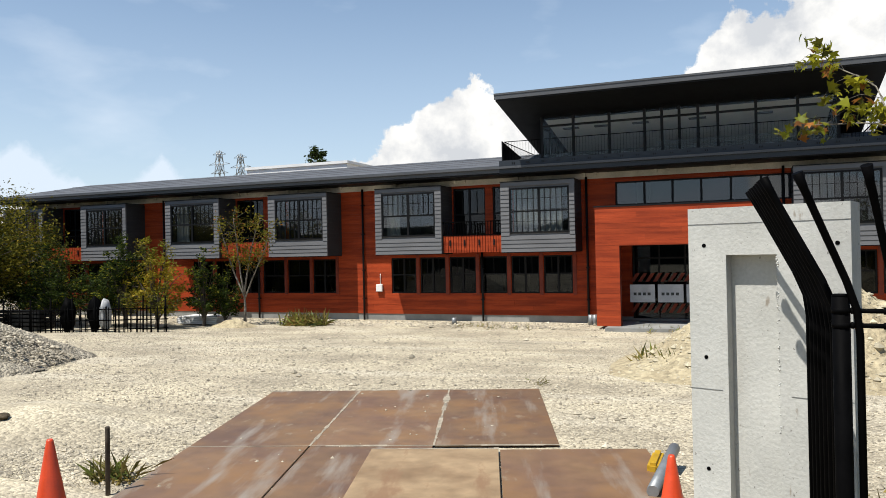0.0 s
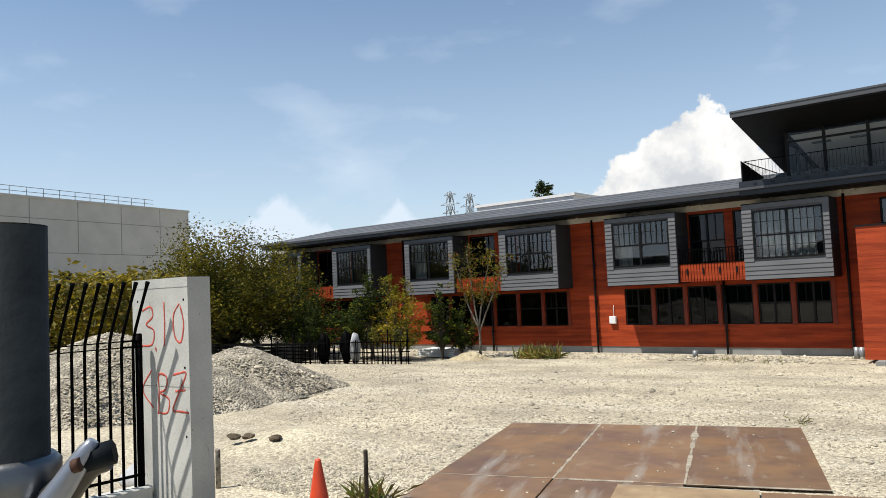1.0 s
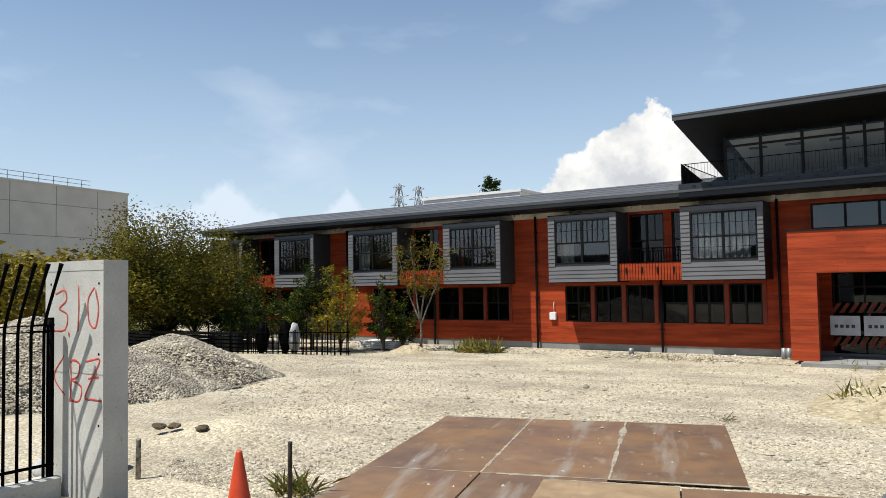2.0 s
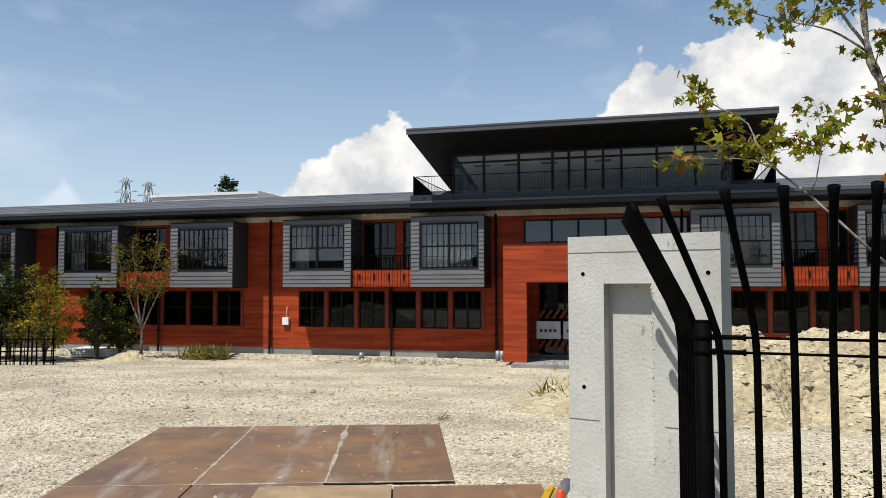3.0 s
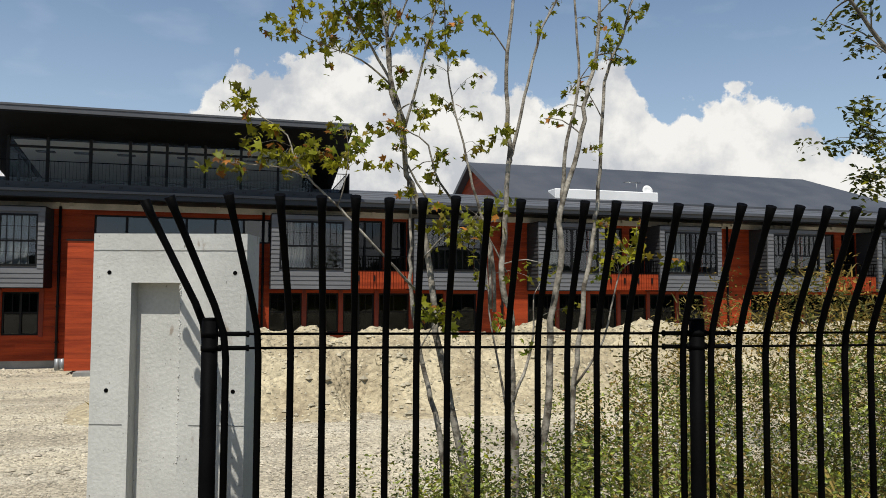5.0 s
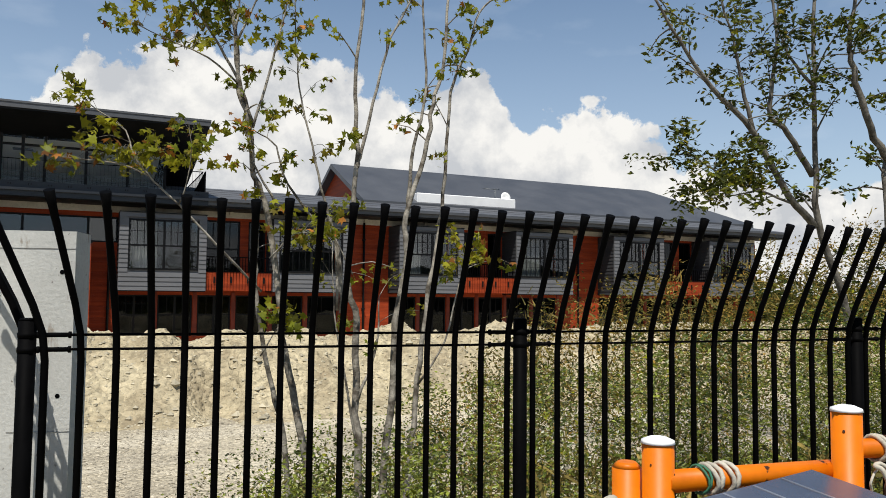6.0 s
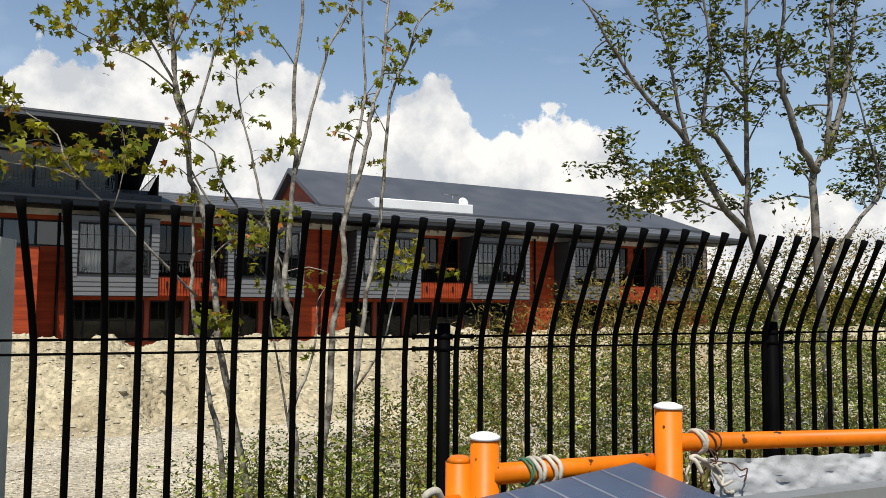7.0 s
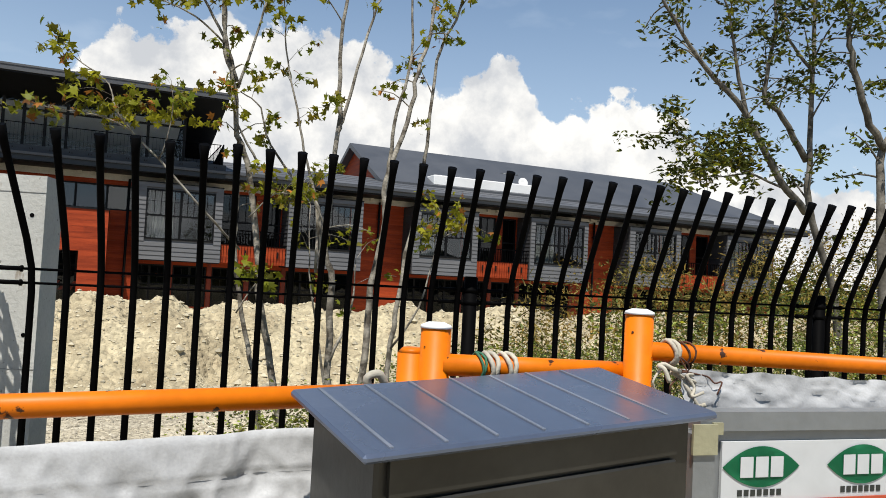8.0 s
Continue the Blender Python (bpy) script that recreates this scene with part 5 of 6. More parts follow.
tree("maple_tree", (2.95, 1.85, 0.1), [
    ([(2.88, 1.85, 0.1), (2.88, 1.85, 1.02), (2.94, 1.85, 1.64), (2.97, 1.85, 2.13), (3.03, 1.85, 2.6), (3.02, 1.85, 2.85), (3.16, 1.85, 3.3), (3.22, 1.85, 3.67), (3.3, 1.85, 3.96), (3.32, 1.85, 4.36), (3.4, 1.9, 4.9)], 0.029, 1.4),
    ([(3.02, 1.85, 2.82), (3.05, 1.85, 3.04), (3.08, 1.85, 3.35), (3.16, 1.85, 3.77), (3.14, 1.85, 4.35), (3.12, 1.8, 4.9)], 0.017, 1.0),
    ([(2.98, 1.85, 0.4), (3.06, 1.85, 1.16), (3.13, 1.85, 1.64), (3.16, 1.85, 2.06), (3.25, 1.85, 2.64), (3.3, 1.85, 2.89), (3.32, 1.85, 3.25), (3.37, 1.85, 3.78), (3.5, 1.85, 4.1), (3.6, 1.85, 4.4), (3.8, 1.85, 4.6)], 0.022, 1.5),
    ([(3.13, 1.85, 1.7), (3.28, 1.75, 2.0), (3.4, 1.7, 2.45), (3.55, 1.7, 2.55)], 0.009, 2.8),
], "slender maple stems with leaves near the top", "tree", M_BARK, (M_LEAF, M_LEAFYEL, M_LEAFRED, M_LEAFYEL), 0.036, 5.0, 0.045, seed=13, twigs=5, twig_len=0.32, start=0.6, group="maples behind the fence")

tree("zelkova_tree", (7.45, 1.6, 0.3), [
    ([(7.45, 1.6, 0.3), (7.40, 1.6, 1.18), (7.2, 1.6, 2.2), (6.85, 1.6, 3.04), (6.82, 1.6, 3.4), (6.86, 1.6, 4.16), (6.86, 1.6, 4.79), (6.9, 1.6, 5.6)], 0.042, 2.0),
    ([(6.85, 1.6, 2.95), (6.49, 1.6, 3.19), (6.09, 1.6, 3.7), (5.67, 1.6, 4.03), (5.38, 1.6, 4.25), (5.0, 1.6, 4.7)], 0.035, 2.2),
    ([(6.82, 1.6, 3.4), (6.51, 1.6, 3.74), (6.3, 1.6, 3.93), (6.4, 1.6, 4.56), (6.3, 1.6, 5.2)], 0.030, 2.6),
    ([(6.09, 1.6, 3.7), (5.98, 1.6, 4.1), (5.87, 1.6, 4.47), (5.7, 1.6, 4.9)], 0.020, 2.6),
    ([(6.6, 1.6, 3.12), (6.13, 1.6, 3.22), (5.74, 1.6, 3.32), (5.3, 1.6, 3.50)], 0.012, 4.0),
    ([(6.13, 1.6, 3.22), (5.8, 1.55, 3.15), (5.5, 1.5, 3.12)], 0.008, 2.6),
    ([(6.86, 1.6, 4.2), (6.6, 1.7, 4.6), (6.5, 1.7, 5.2)], 0.016, 2.2),
], "young spreading tree with small green leaves", "tree", M_BARKGREY, (M_LEAFMID, M_LEAF, M_LEAFYEL), 0.032, 11, 0.07, shape="kite", seed=21, twigs=8, twig_len=0.42, start=0.3, group="trees behind the fence")
tree("zelkova_tree", (7.36, 1.2, 0.3), [
    ([(7.46, 1.2, 0.3), (7.31, 1.2, 1.6), (7.2, 1.2, 2.88), (7.26, 1.2, 3.49), (7.41, 1.2, 3.71), (7.44, 1.2, 4.12), (7.54, 1.2, 4.76), (7.56, 1.2, 5.6)], 0.046, 2.2),
    ([(7.26, 1.2, 3.49), (7.01, 1.2, 3.76), (6.8, 1.2, 4.24), (6.77, 1.2, 4.47), (6.86, 1.2, 4.88), (6.86, 1.2, 5.4)], 0.034, 2.4),
    ([(7.41, 1.2, 3.65), (7.66, 1.2, 4.21), (7.83, 1.2, 4.81), (7.96, 1.2, 5.5)], 0.032, 2.6),
    ([(7.46, 1.2, 2.6), (7.76, 1.2, 3.03), (8.19, 1.2, 3.38), (8.06, 1.2, 3.81), (7.81, 1.2, 4.48)], 0.024, 2.4),
    ([(8.16, 1.2, 3.3), (8.46, 1.3, 3.6), (8.66, 1.3, 4.3)], 0.018, 2.4),
], "young spreading tree with small green leaves", "tree", M_BARKGREY, (M_LEAFMID, M_LEAF, M_LEAFDARK), 0.032, 13, 0.075, shape="kite", seed=22, twigs=9, twig_len=0.42, start=0.35, group="trees behind the fence")


def bushy_tree(name, at, h, w, label, leaf_mats, count, size, seed, trunk=0.35, group="", low=0.15, twigs=26):
    """A tree whose limbs fan out from a short trunk, with an uneven crown of leaf clumps."""
    rng = random.Random(seed)
    t = thing(name, at, label, "tree", group)
    o = Vector(at)
    bm = bmesh.new()
    r = 0.022 * h
    tube(bm, curve([o - Vector((0, 0, 0.1)), o + Vector((0.03 * w, 0, h * trunk * 0.6)), o + Vector((0, 0.02 * w, h * trunk))], 3), [r * (1 - 0.08 * i) for i in range(7)], 8)
    spots = []
    for k in range(twigs):
        a = math.tau * k / twigs + rng.uniform(-0.4, 0.4)
        rad = w / 2 * math.sqrt(rng.uniform(0.02, 1))
        zt = h * (low + (1 - low) * rng.uniform(0.1, 1) ** 0.6 * math.sqrt(max(0.05, 1 - 0.86 * (2 * rad / w) ** 2)))
        s = o + Vector((0, 0, h * trunk * rng.uniform(0.25, 1.0)))
        e = o + Vector((math.cos(a) * rad, math.sin(a) * rad, zt))
        mid = (s + e) / 2 + Vector((0, 0, 0.06 * h))
        tube(bm, curve([s, mid, e], 3), [r * 0.42, r * 0.36, r * 0.3, r * 0.24, r * 0.18, r * 0.12, r * 0.06], 5)
        for f in (0.55, 0.8, 1.0):
            c = s.lerp(e, f) + Vector((rng.uniform(-1, 1), rng.uniform(-1, 1), rng.uniform(-0.5, 1))) * w * 0.05
            spots.append((c.x, c.y, c.z, w * 0.075 * rng.uniform(0.7, 1.3), count / twigs / 3 * rng.uniform(0.5, 1.5) + 1))
    part("trunk", bm, M_BARKDARK, t)
    child_mesh("crown", leaf_mesh("crown", spots, size, leaf_mats, "kite", seed), t)
    return t


bushy_tree("broadleaf_tree", (-29.8, 18.2, -0.35), 6.3, 8.4, "broad dense tree turning yellow on top", (M_LEAFDOME, M_LEAFYEL, M_LEAFDARK), 60000, 0.075, 31, 0.3, twigs=230)
for k, (x, y, h, w, m, c) in enumerate(((-25.6, 19.5, 3.3, 2.6, M_LEAFDARK, 1900), (-24.0, 20.5, 3.0, 2.4, M_LEAFDARK, 1500), (-22.7, 20.4, 4.2, 2.2, M_LEAFDARK, 1700),
                                     (-20.9, 20.2, 3.9, 2.7, M_LEAFYEL, 1500), (-19.6, 21.4, 3.4, 1.5, M_LEAFDARK, 1000), (-18.9, 21.8, 2.2, 1.5, M_LEAFDARK, 900), (-27.0, 20.0, 3.6, 3, M_LEAFDARK, 1500), (-28.6, 21.5, 3.4, 3, M_LEAFDARK, 1500), (-31.5, 21.0, 3.8, 3.2, M_LEAFDARK, 1600), (-33.5, 20.2, 3.6, 3, M_LEAFDARK, 1500))):
    bushy_tree("young_tree", (x, y, ground_z(x, y)), h, w, "young leafy tree awaiting planting" if m is M_LEAFDARK else "young tree with yellow-green leaves", (m, M_LEAF) if m is M_LEAFYEL else (m, m, M_LEAF), c * 3.0, 0.065, 40 + k, 0.25, "young trees by the building", low=0.05, twigs=34)
tree("young_tree", (-18.0, 21.9, -0.35), [
    ([(-18.0, 21.9, -0.35), (-18.0, 21.9, 0.6), (-18.05, 21.9, 1.2)], 0.07, 0),
    ([(-18.0, 21.9, 0.8), (-18.5, 21.9, 1.8), (-18.9, 21.9, 2.9), (-19.1, 21.9, 3.6)], 0.04, 3),
    ([(-18.0, 21.9, 0.9), (-18.2, 21.9, 2.0), (-18.3, 21.8, 3.3), (-18.4, 21.8, 4.0)], 0.04, 3),
    ([(-18.0, 21.9, 0.9), (-17.8, 21.9, 2.0), (-17.5, 21.9, 3.1), (-17.2, 21.9, 3.8)], 0.04, 3),
    ([(-18.0, 21.9, 0.7), (-17.5, 21.9, 1.7), (-17.0, 21.9, 2.6), (-16.8, 21.9, 3.2)], 0.035, 3),
], "young bare-stemmed tree with an open crown", "tree", M_BARKGREY, (M_LEAFDOME, M_LEAFDARK, M_LEAFRED), 0.06, 12, 0.20, shape="kite", seed=55, twigs=5, twig_len=0.6, start=0.3)


def weeds(name, spots, size, mats, shape, seed, label, cat="weeds"):
    me = leaf_mesh(name, spots, size, mats, shape, seed)
    ob = tagged(new(name, me), label, cat, kind="stuff")
    return ob


rng = random.Random(77)
sp, bl, dry = [], [], []
for k in range(520):
    x = rng.uniform(1.2, 12.0)
    y = rng.uniform(0.6 - 0.06 * x, 4.2)
    if x > 3.6 and noise.noise((x * 0.9, y * 0.9, 21.0)) < -0.22:
        continue
    lim = 0.25 + 0.65 * smooth((x - 1.3) / 0.9) + 0.75 * smooth((x - 2.7) / 1.5) * (0.75 + 0.35 * noise.noise((x * 0.8, y * 0.8, 4)))
    g = ground_z(x, y)
    for f in (0.25, 0.5, 0.75, 1.0):
        sp.append((x, y, g + lim * f, 0.15, 66))
    if rng.random() < 0.4:
        bl.append((x, y, g + lim * rng.uniform(0.3, 1.05), 0.2, 30))
    if rng.random() < 0.7:
        dry.append((x, y, g + lim * 0.3, 0.25, 16))
weeds("weed_patch", sp, 0.0185, (M_WEED, M_LEAF, M_STRAW), "kite", 61, "dense flowering green weeds behind the fence")
weeds("weed_blossom", bl, 0.015, M_BLOOM, "kite", 62, "small pale blossoms on the weeds")
weeds("dry_grass_patch", dry, 0.15, (M_STRAW, M_WEED), "blade", 63, "tall dry grass among the weeds")
sp2 = []
for k in range(250):
    x, y = rng.uniform(5.4, 15.0), rng.uniform(3.5, 7.5)
    hgt = (2.15 + 0.25 * smooth((x - 8.0) / 2.0) + 0.9 * smooth((x - 10.5) / 2.0) + 0.7 * noise.noise((x * 0.9, y * 0.9, 9))) * smooth((x - 4.9) / 2.6)
    for f in (0.3, 0.5, 0.7, 0.85, 1.0):
        sp2.append((x, y, ground_z(x, y) + hgt * f, 0.24, 26))
weeds("tall_reeds", sp2, 0.031, (M_REED, M_LEAFMID, M_LEAFDARK, M_STRAW), "kite", 64, "tall yellowing thicket beyond the fence", cat="thicket")
sp3 = []
for k in range(160):
    x, y = rng.uniform(-30, -21), rng.uniform(4.0, 11.0)
    for f in (0.2, 0.4, 0.6, 0.8, 1.0):
        sp3.append((x, y, ground_z(x, y) + 3.1 * f, 0.45, 26))
weeds("reed_stems", [(x, y, z - 0.1, 0.25, 6) for x, y, z, _, _ in sp2[::2]], 0.11, (M_STRAW, M_REED), "blade", 66, "dry upright stems in the thicket", cat="thicket")
weeds("tall_reeds", sp3, 0.13, (M_LEAFYEL, M_STRAW), "kite", 65, "tall yellow grass beside the gate", cat="thicket")
for (x, y, n, s, h) in ((-15.6, 22.6, 60, 0.9, 0.55), (-0.9, 12.9, 40, 0.6, 0.45), (-0.6, 12.3, 30, 0.4, 0.4), (-5.9, 3.3, 14, 0.25, 0.3), (-3.0, 10.1, 6, 0.2, 0.12), (-1.5, 22.4, 40, 1.6, 0.2), (-8, 22.8, 30, 1.6, 0.15)):
    spots = [(x + rng.uniform(-s, s), y + rng.uniform(-s, s) * 0.4, ground_z(x, y) + 0.02, 0.08, 8) for _ in range(n)]
    weeds("grass_tuft", spots, h * 0.55, (M_STRAW, M_WEED), "blade", int(n + x * 7) % 97 + 3, "rough tuft of green and dry grass", cat="grass")

# ---- loose stones ----
M_ROW = material("dark_row", (0.07, 0.08, 0.06), 0.9, vary=0.4, scale=0.3, grain=3)
M_HEAPSTONE = material("pale_heap_stone", (0.60, 0.53, 0.375), 0.9, vary=0.2, scale=3, grain=40, island=0.25)
M_PILESTONE = material("beige_stone", (0.60, 0.53, 0.405), 0.9, vary=0.3, scale=3, grain=40, island=0.4)
def scatter_stones(name, count, seed, place, size, mat, label):
    """Angular loose stones, each an eight-sided lump of its own size and turn."""
    rg = np.random.default_rng(seed)
    octa = np.array([(1, 0, 0), (-1, 0, 0), (0, 1, 0), (0, -1, 0), (0, 0, 1), (0, 0, -1)], float)
    tri = np.array([(0, 2, 4), (2, 1, 4), (1, 3, 4), (3, 0, 4), (2, 0, 5), (1, 2, 5), (3, 1, 5), (0, 3, 5)])
    spot = np.array([place(rg) for _ in range(count)])
    s = size * rg.lognormal(0, 0.45, count)
    p = octa[None] * rg.uniform(0.6, 1.2, (count, 6, 1)) * s[:, None, None] * np.array([1, 1, 0.65])
    a = rg.uniform(0, 6.28, count)[:, None]
    q = np.stack([p[..., 0] * np.cos(a) - p[..., 1] * np.sin(a), p[..., 0] * np.sin(a) + p[..., 1] * np.cos(a), p[..., 2]], 2)
    q += spot[:, None]
    q[..., 2] += s[:, None] * 0.2
    me = bpy.data.meshes.new(name)
    me.from_pydata(q.reshape(-1, 3).tolist(), [], (tri[None] + 6 * np.arange(count)[:, None, None]).reshape(-1, 3).tolist())
    me.materials.append(mat)
    return tagged(new(name, me), label, "gravel", kind="stuff")


def on_plates(x, y):
    d = Vector((x, y, 0)) - PO
    u, v = d.dot(PU), d.dot(PV)
    return (-4.66 < u < 0.04 and -7.5 < v < 0.04) or (-0.8 < u < 1.02 and -7.6 < v < -3.9)


def yard(rg):
    while True:
        y = 3.0 + 20 * rg.random() ** 1.6
        x = rg.uniform(-5 - y, 2 + 0.2 * y)
        if not on_plates(x, y) or rg.random() < 0.012:
            return x, y, ground_z(x, y) + (0.03 if on_plates(x, y) else 0)


scatter_stones("yard_gravel", 52000, 5, yard, 0.015, M_STONE, "loose pale gravel strewn over the yard")


def heap_place(rg):
    x, y = rg.uniform(-1.8, 27), rg.uniform(10.3, 14.4)
    y -= 0.07 * max(0, x - 6)
    return x, y, bank_z(x, y) - 0.01


scatter_stones("heap_stones", 2600, 26, heap_place, 0.042, M_HEAPSTONE, "larger stones lying on the soil bank")
scatter_stones("heap_stones", 14000, 6, heap_place, 0.017, M_HEAPSTONE, "stones lying on the soil bank")


def pile_place(cx, cy, rx, ry, h):
    def spot(rg):
        a, r = rg.uniform(0, 6.283), 0.93 * math.sqrt(rg.random())
        f = 1 - r
        f = f + 0.10 * math.sin(f * math.pi) - 0.12 * max(0.0, f - 0.75)
        x, y = cx + rx * r * math.cos(a), cy + ry * r * math.sin(a)
        return x, y, ground_z(x, y) + h * f - 0.03
    return spot


scatter_stones("pile_stones", 15000, 16, pile_place(-17.8, 6.3, 4.4, 3.4, 1.85), 0.024, M_PILESTONE, "beige stones on the tall gravel pile")
scatter_stones("pile_stones", 8000, 17, pile_place(-16.6, 9.2, 2.9, 2.3, 1.25), 0.023, M_PILESTONE, "beige stones on the low gravel pile")

# rubble strip along the building
scatter_stones("rubble_strip", 4000, 9, lambda rg: (x := rg.uniform(-26, 3), y := rg.uniform(22.6, 24.9), ground_z(x, y))[0:2] + (-0.36,), 0.035, M_STONE, "rubble strip along the foot of the building")


# ---- cones, stakes ----
def cone(x, y, z):
    c = thing("traffic_cone", (x, y, z), "orange-red plastic traffic cone on gravel", "traffic cone", "traffic cones")
    bm = bmesh.new()
    tube(bm, [(x, y, z + h) for h in (0.03, 0.06, 0.68, 0.70)], [0.15, 0.14, 0.032, 0.024], 20)
    part("body", bm, M_CONE, c)
    bm = bmesh.new()
    box(bm, x - 0.19, y - 0.19, z, x + 0.19, y + 0.19, z + 0.03)
    bevel(bm, 0.012)
    part("base", bm, M_CONE, c)


cone(-5.47, 2.14, 0.06)
cone(-0.13, 3.95, -0.12)


def stake(x, y, top, r, mat, label):
    bm = bmesh.new()
    tube(bm, [(x, y, ground_z(x, y) - 0.1), (x + 0.01, y, top - 0.02), (x + 0.01, y, top)], [r, r, r * 0.9], 8)
    solo("stake", bm, mat, label, "stake", "stakes by the gate")


stake(-5.57, 2.9, 0.70, 0.024, M_BARKDARK, "weathered wooden stake by the gate")
stake(-8.1, 2.75, 0.50, 0.032, M_BARK, "pale wooden stake by the gate")

# yellow wheel stop and pipe beside the plates
bm = bmesh.new()
box(bm, -0.5, 5.2, 0.02, -0.38, 5.8, 0.14)
bevel(bm, 0.03, 2)
solo("wheel_stop", bm, material("yellow_plastic", (0.7, 0.42, 0.02), 0.5), "yellow plastic wheel stop beside steel plates", "wheel stop")
bm = bmesh.new()
tube(bm, [(-0.35, 4.4, 0.1), (-0.25, 5.6, 0.22)], 0.06, 10)
solo("pipe_offcut", bm, M_PANELGREY, "grey plastic pipe offcut lying on gravel", "pipe")

# ---- stored materials by the building ----
stack = thing("rebar_cage", (-21.5, 18.6, -0.3), "row of dark upright bars tied to rails", "rebar cage")
rg2 = random.Random(4)
for k in range(64):
    bm = bmesh.new()
    x = -24.4 + 5.2 * k / 63 + rg2.uniform(-0.03, 0.03)
    y = 16.5 + 2.3 * k / 63 + rg2.uniform(-0.12, 0.12)
    tube(bm, [(x, y, -0.4), (x + rg2.uniform(-0.04, 0.04), y, 0.62 + 0.16 * noise.noise((k * 0.21, 0, 0)) + rg2.uniform(0, 0.05) + (0.35 if k % 9 == 0 else 0))], 0.03 if k % 9 == 0 else 0.017, 5)
    part("bar", bm, M_BLACK, stack)
for z in (-0.15, 0.18, 0.58):
    bm = bmesh.new()
    tube(bm, [(-24.5, 16.45, z), (-19.1, 18.85, z)], 0.022, 5)
    part("rail", bm, M_BLACK, stack)
for k, (x, w, h, m) in enumerate(((-22.6, 0.55, 1.25, M_BLACK), (-21.7, 0.5, 1.3, M_BLACK), (-21.35, 0.3, 1.2, M_TARP))):
    y = 17.1 + 0.43 * (x + 23)
    bm = bmesh.new()
    bmesh.ops.create_icosphere(bm, subdivisions=3, radius=1.0)
    for v in bm.verts:
        q = v.co * (1 + 0.22 * noise.noise(v.co * 2.3 + Vector((k * 3, 0, 0))))
        v.co = Vector((q.x * w / 2 + x, q.y * 0.25 + y + 0.3, ground_z(x, y) + (q.z * 0.5 + 0.48) * h))
    for f in bm.faces:
        f.smooth = True
    solo("cement_sack", bm, m, "slumped sack under a dark cover" if m is M_BLACK else "slumped sack under a pale cover", "sack", "stored materials")


def white_stack(x, y, w, d, h, n, label):
    t = thing("panel_stack", (x, y, ground_z(x, y)), label, "panel stack", "stored materials")
    for k in range(n):
        bm = bmesh.new()
        z = ground_z(x, y) + h * k / n + 0.05
        o = random.uniform(-0.05, 0.05)
        box(bm, x - w / 2 + o, y - d / 2, z, x + w / 2 + o, y + d / 2, z + h / n * 0.86)
        bevel(bm, 0.01)
        part("panel", bm, M_WHITE, t)


white_stack(-20.2, 22.2, 2.0, 1.0, 0.32, 4, "stack of white panels stored on the ground")
heap("rubble_pile", -18.2, 21.5, 1.1, 0.7, 0.35, M_SOIL, "small pile of pale rubble", "rubble", 12, 24)
for k, (x, y, w, h) in enumerate(((-30.5, 17.0, 3.5, 0.6), (-27.3, 17.2, 3.2, 0.55), (-25.2, 17.8, 2.6, 0.5))):
    t = thing("pipe_rack", (x, y, ground_z(x, y)), "dark rack of stored metal lengths", "rack", "stored materials")
    for j in range(5):
        bm = bmesh.new()
        box(bm, x - w / 2, y - 0.3, ground_z(x, y) + 0.08 + j * 0.15, x + w / 2, y + 0.3, ground_z(x, y) + 0.17 + j * 0.15)
        part("length", bm, M_DARKMETAL, t)
for x in (-4.75, -4.6):
    bm = bmesh.new()
    tube(bm, [(x, 24.4, -0.4), (x, 24.4, 0.02)], 0.09, 10)
    solo("drain_pipe", bm, M_PANELGREY, "grey plastic drain pipe standing upright", "pipe", "drain pipes by the porch")
bm = bmesh.new()
tube(bm, [(-9.9, 24.0, -0.38), (-9.9, 24.0, -0.12)], 0.10, 10)
solo("drain_pipe", bm, M_PANELGREY, "short capped drain pipe in the ground", "pipe")

# white bags by the left fence
for x, y in ((-8.6, 2.2), (-9.0, 2.6)):
    bm = bmesh.new()
    bmesh.ops.create_icosphere(bm, subdivisions=3, radius=0.42)
    for v in bm.verts:
        v.co *= 1 + 0.18 * noise.noise(v.co * 4 + Vector((x, 0, 0)))
        v.co = Vector((v.co.x * 1.1 + x, v.co.y + y, v.co.z * 0.6 + ground_z(x, y) + 0.2))
    for f in bm.faces:
        f.smooth = True
    solo("sandbag", bm, M_TARP, "crumpled white sandbag on the ground", "sandbag", "sandbags")

# ---- orange tube barrier, cabinet, sheeting ----
OP1, OP2, RO = Vector((1.7055, -2.198, 0)), Vector((2.0065, -2.243, 0)), 0.0205
bar = thing("tube_barrier", (1.7, -2.2, 0.6), "orange painted tubular barrier, scuffed, with white post caps", "barrier")
for p, top in ((OP1, 2.133), (OP2, 2.163)):
    bm = bmesh.new()
    tube(bm, [p + Vector((0, 0, 0.6)), p + Vector((0, 0, top))], RO, 20)
    post = part("post", bm, M_ORANGE, bar)
    bm = bmesh.new()
    tube(bm, [p + Vector((0, 0, z)) for z in (top, top + 0.004, top + 0.008)], [RO * 1.07, RO * 1.02, RO * 0.55], 20)
    part("cap", bm, M_WHITE, post, "white post cap")
    for k in range(9):
        bm = bmesh.new()
        a, z = random.uniform(3.4, 6.2), top - random.uniform(0.02, 0.14)
        q = p + Vector((math.cos(a), math.sin(a), 0)) * (RO + 0.0002) + Vector((0, 0, z))
        s = random.uniform(0.0006, 0.0022)
        tube(bm, [q, q + Vector((math.cos(a), math.sin(a), 0)) * 0.0006], [s, s * 0.8], 5)
        part("rust_spot", bm, M_RUST, post)
bm = bmesh.new()
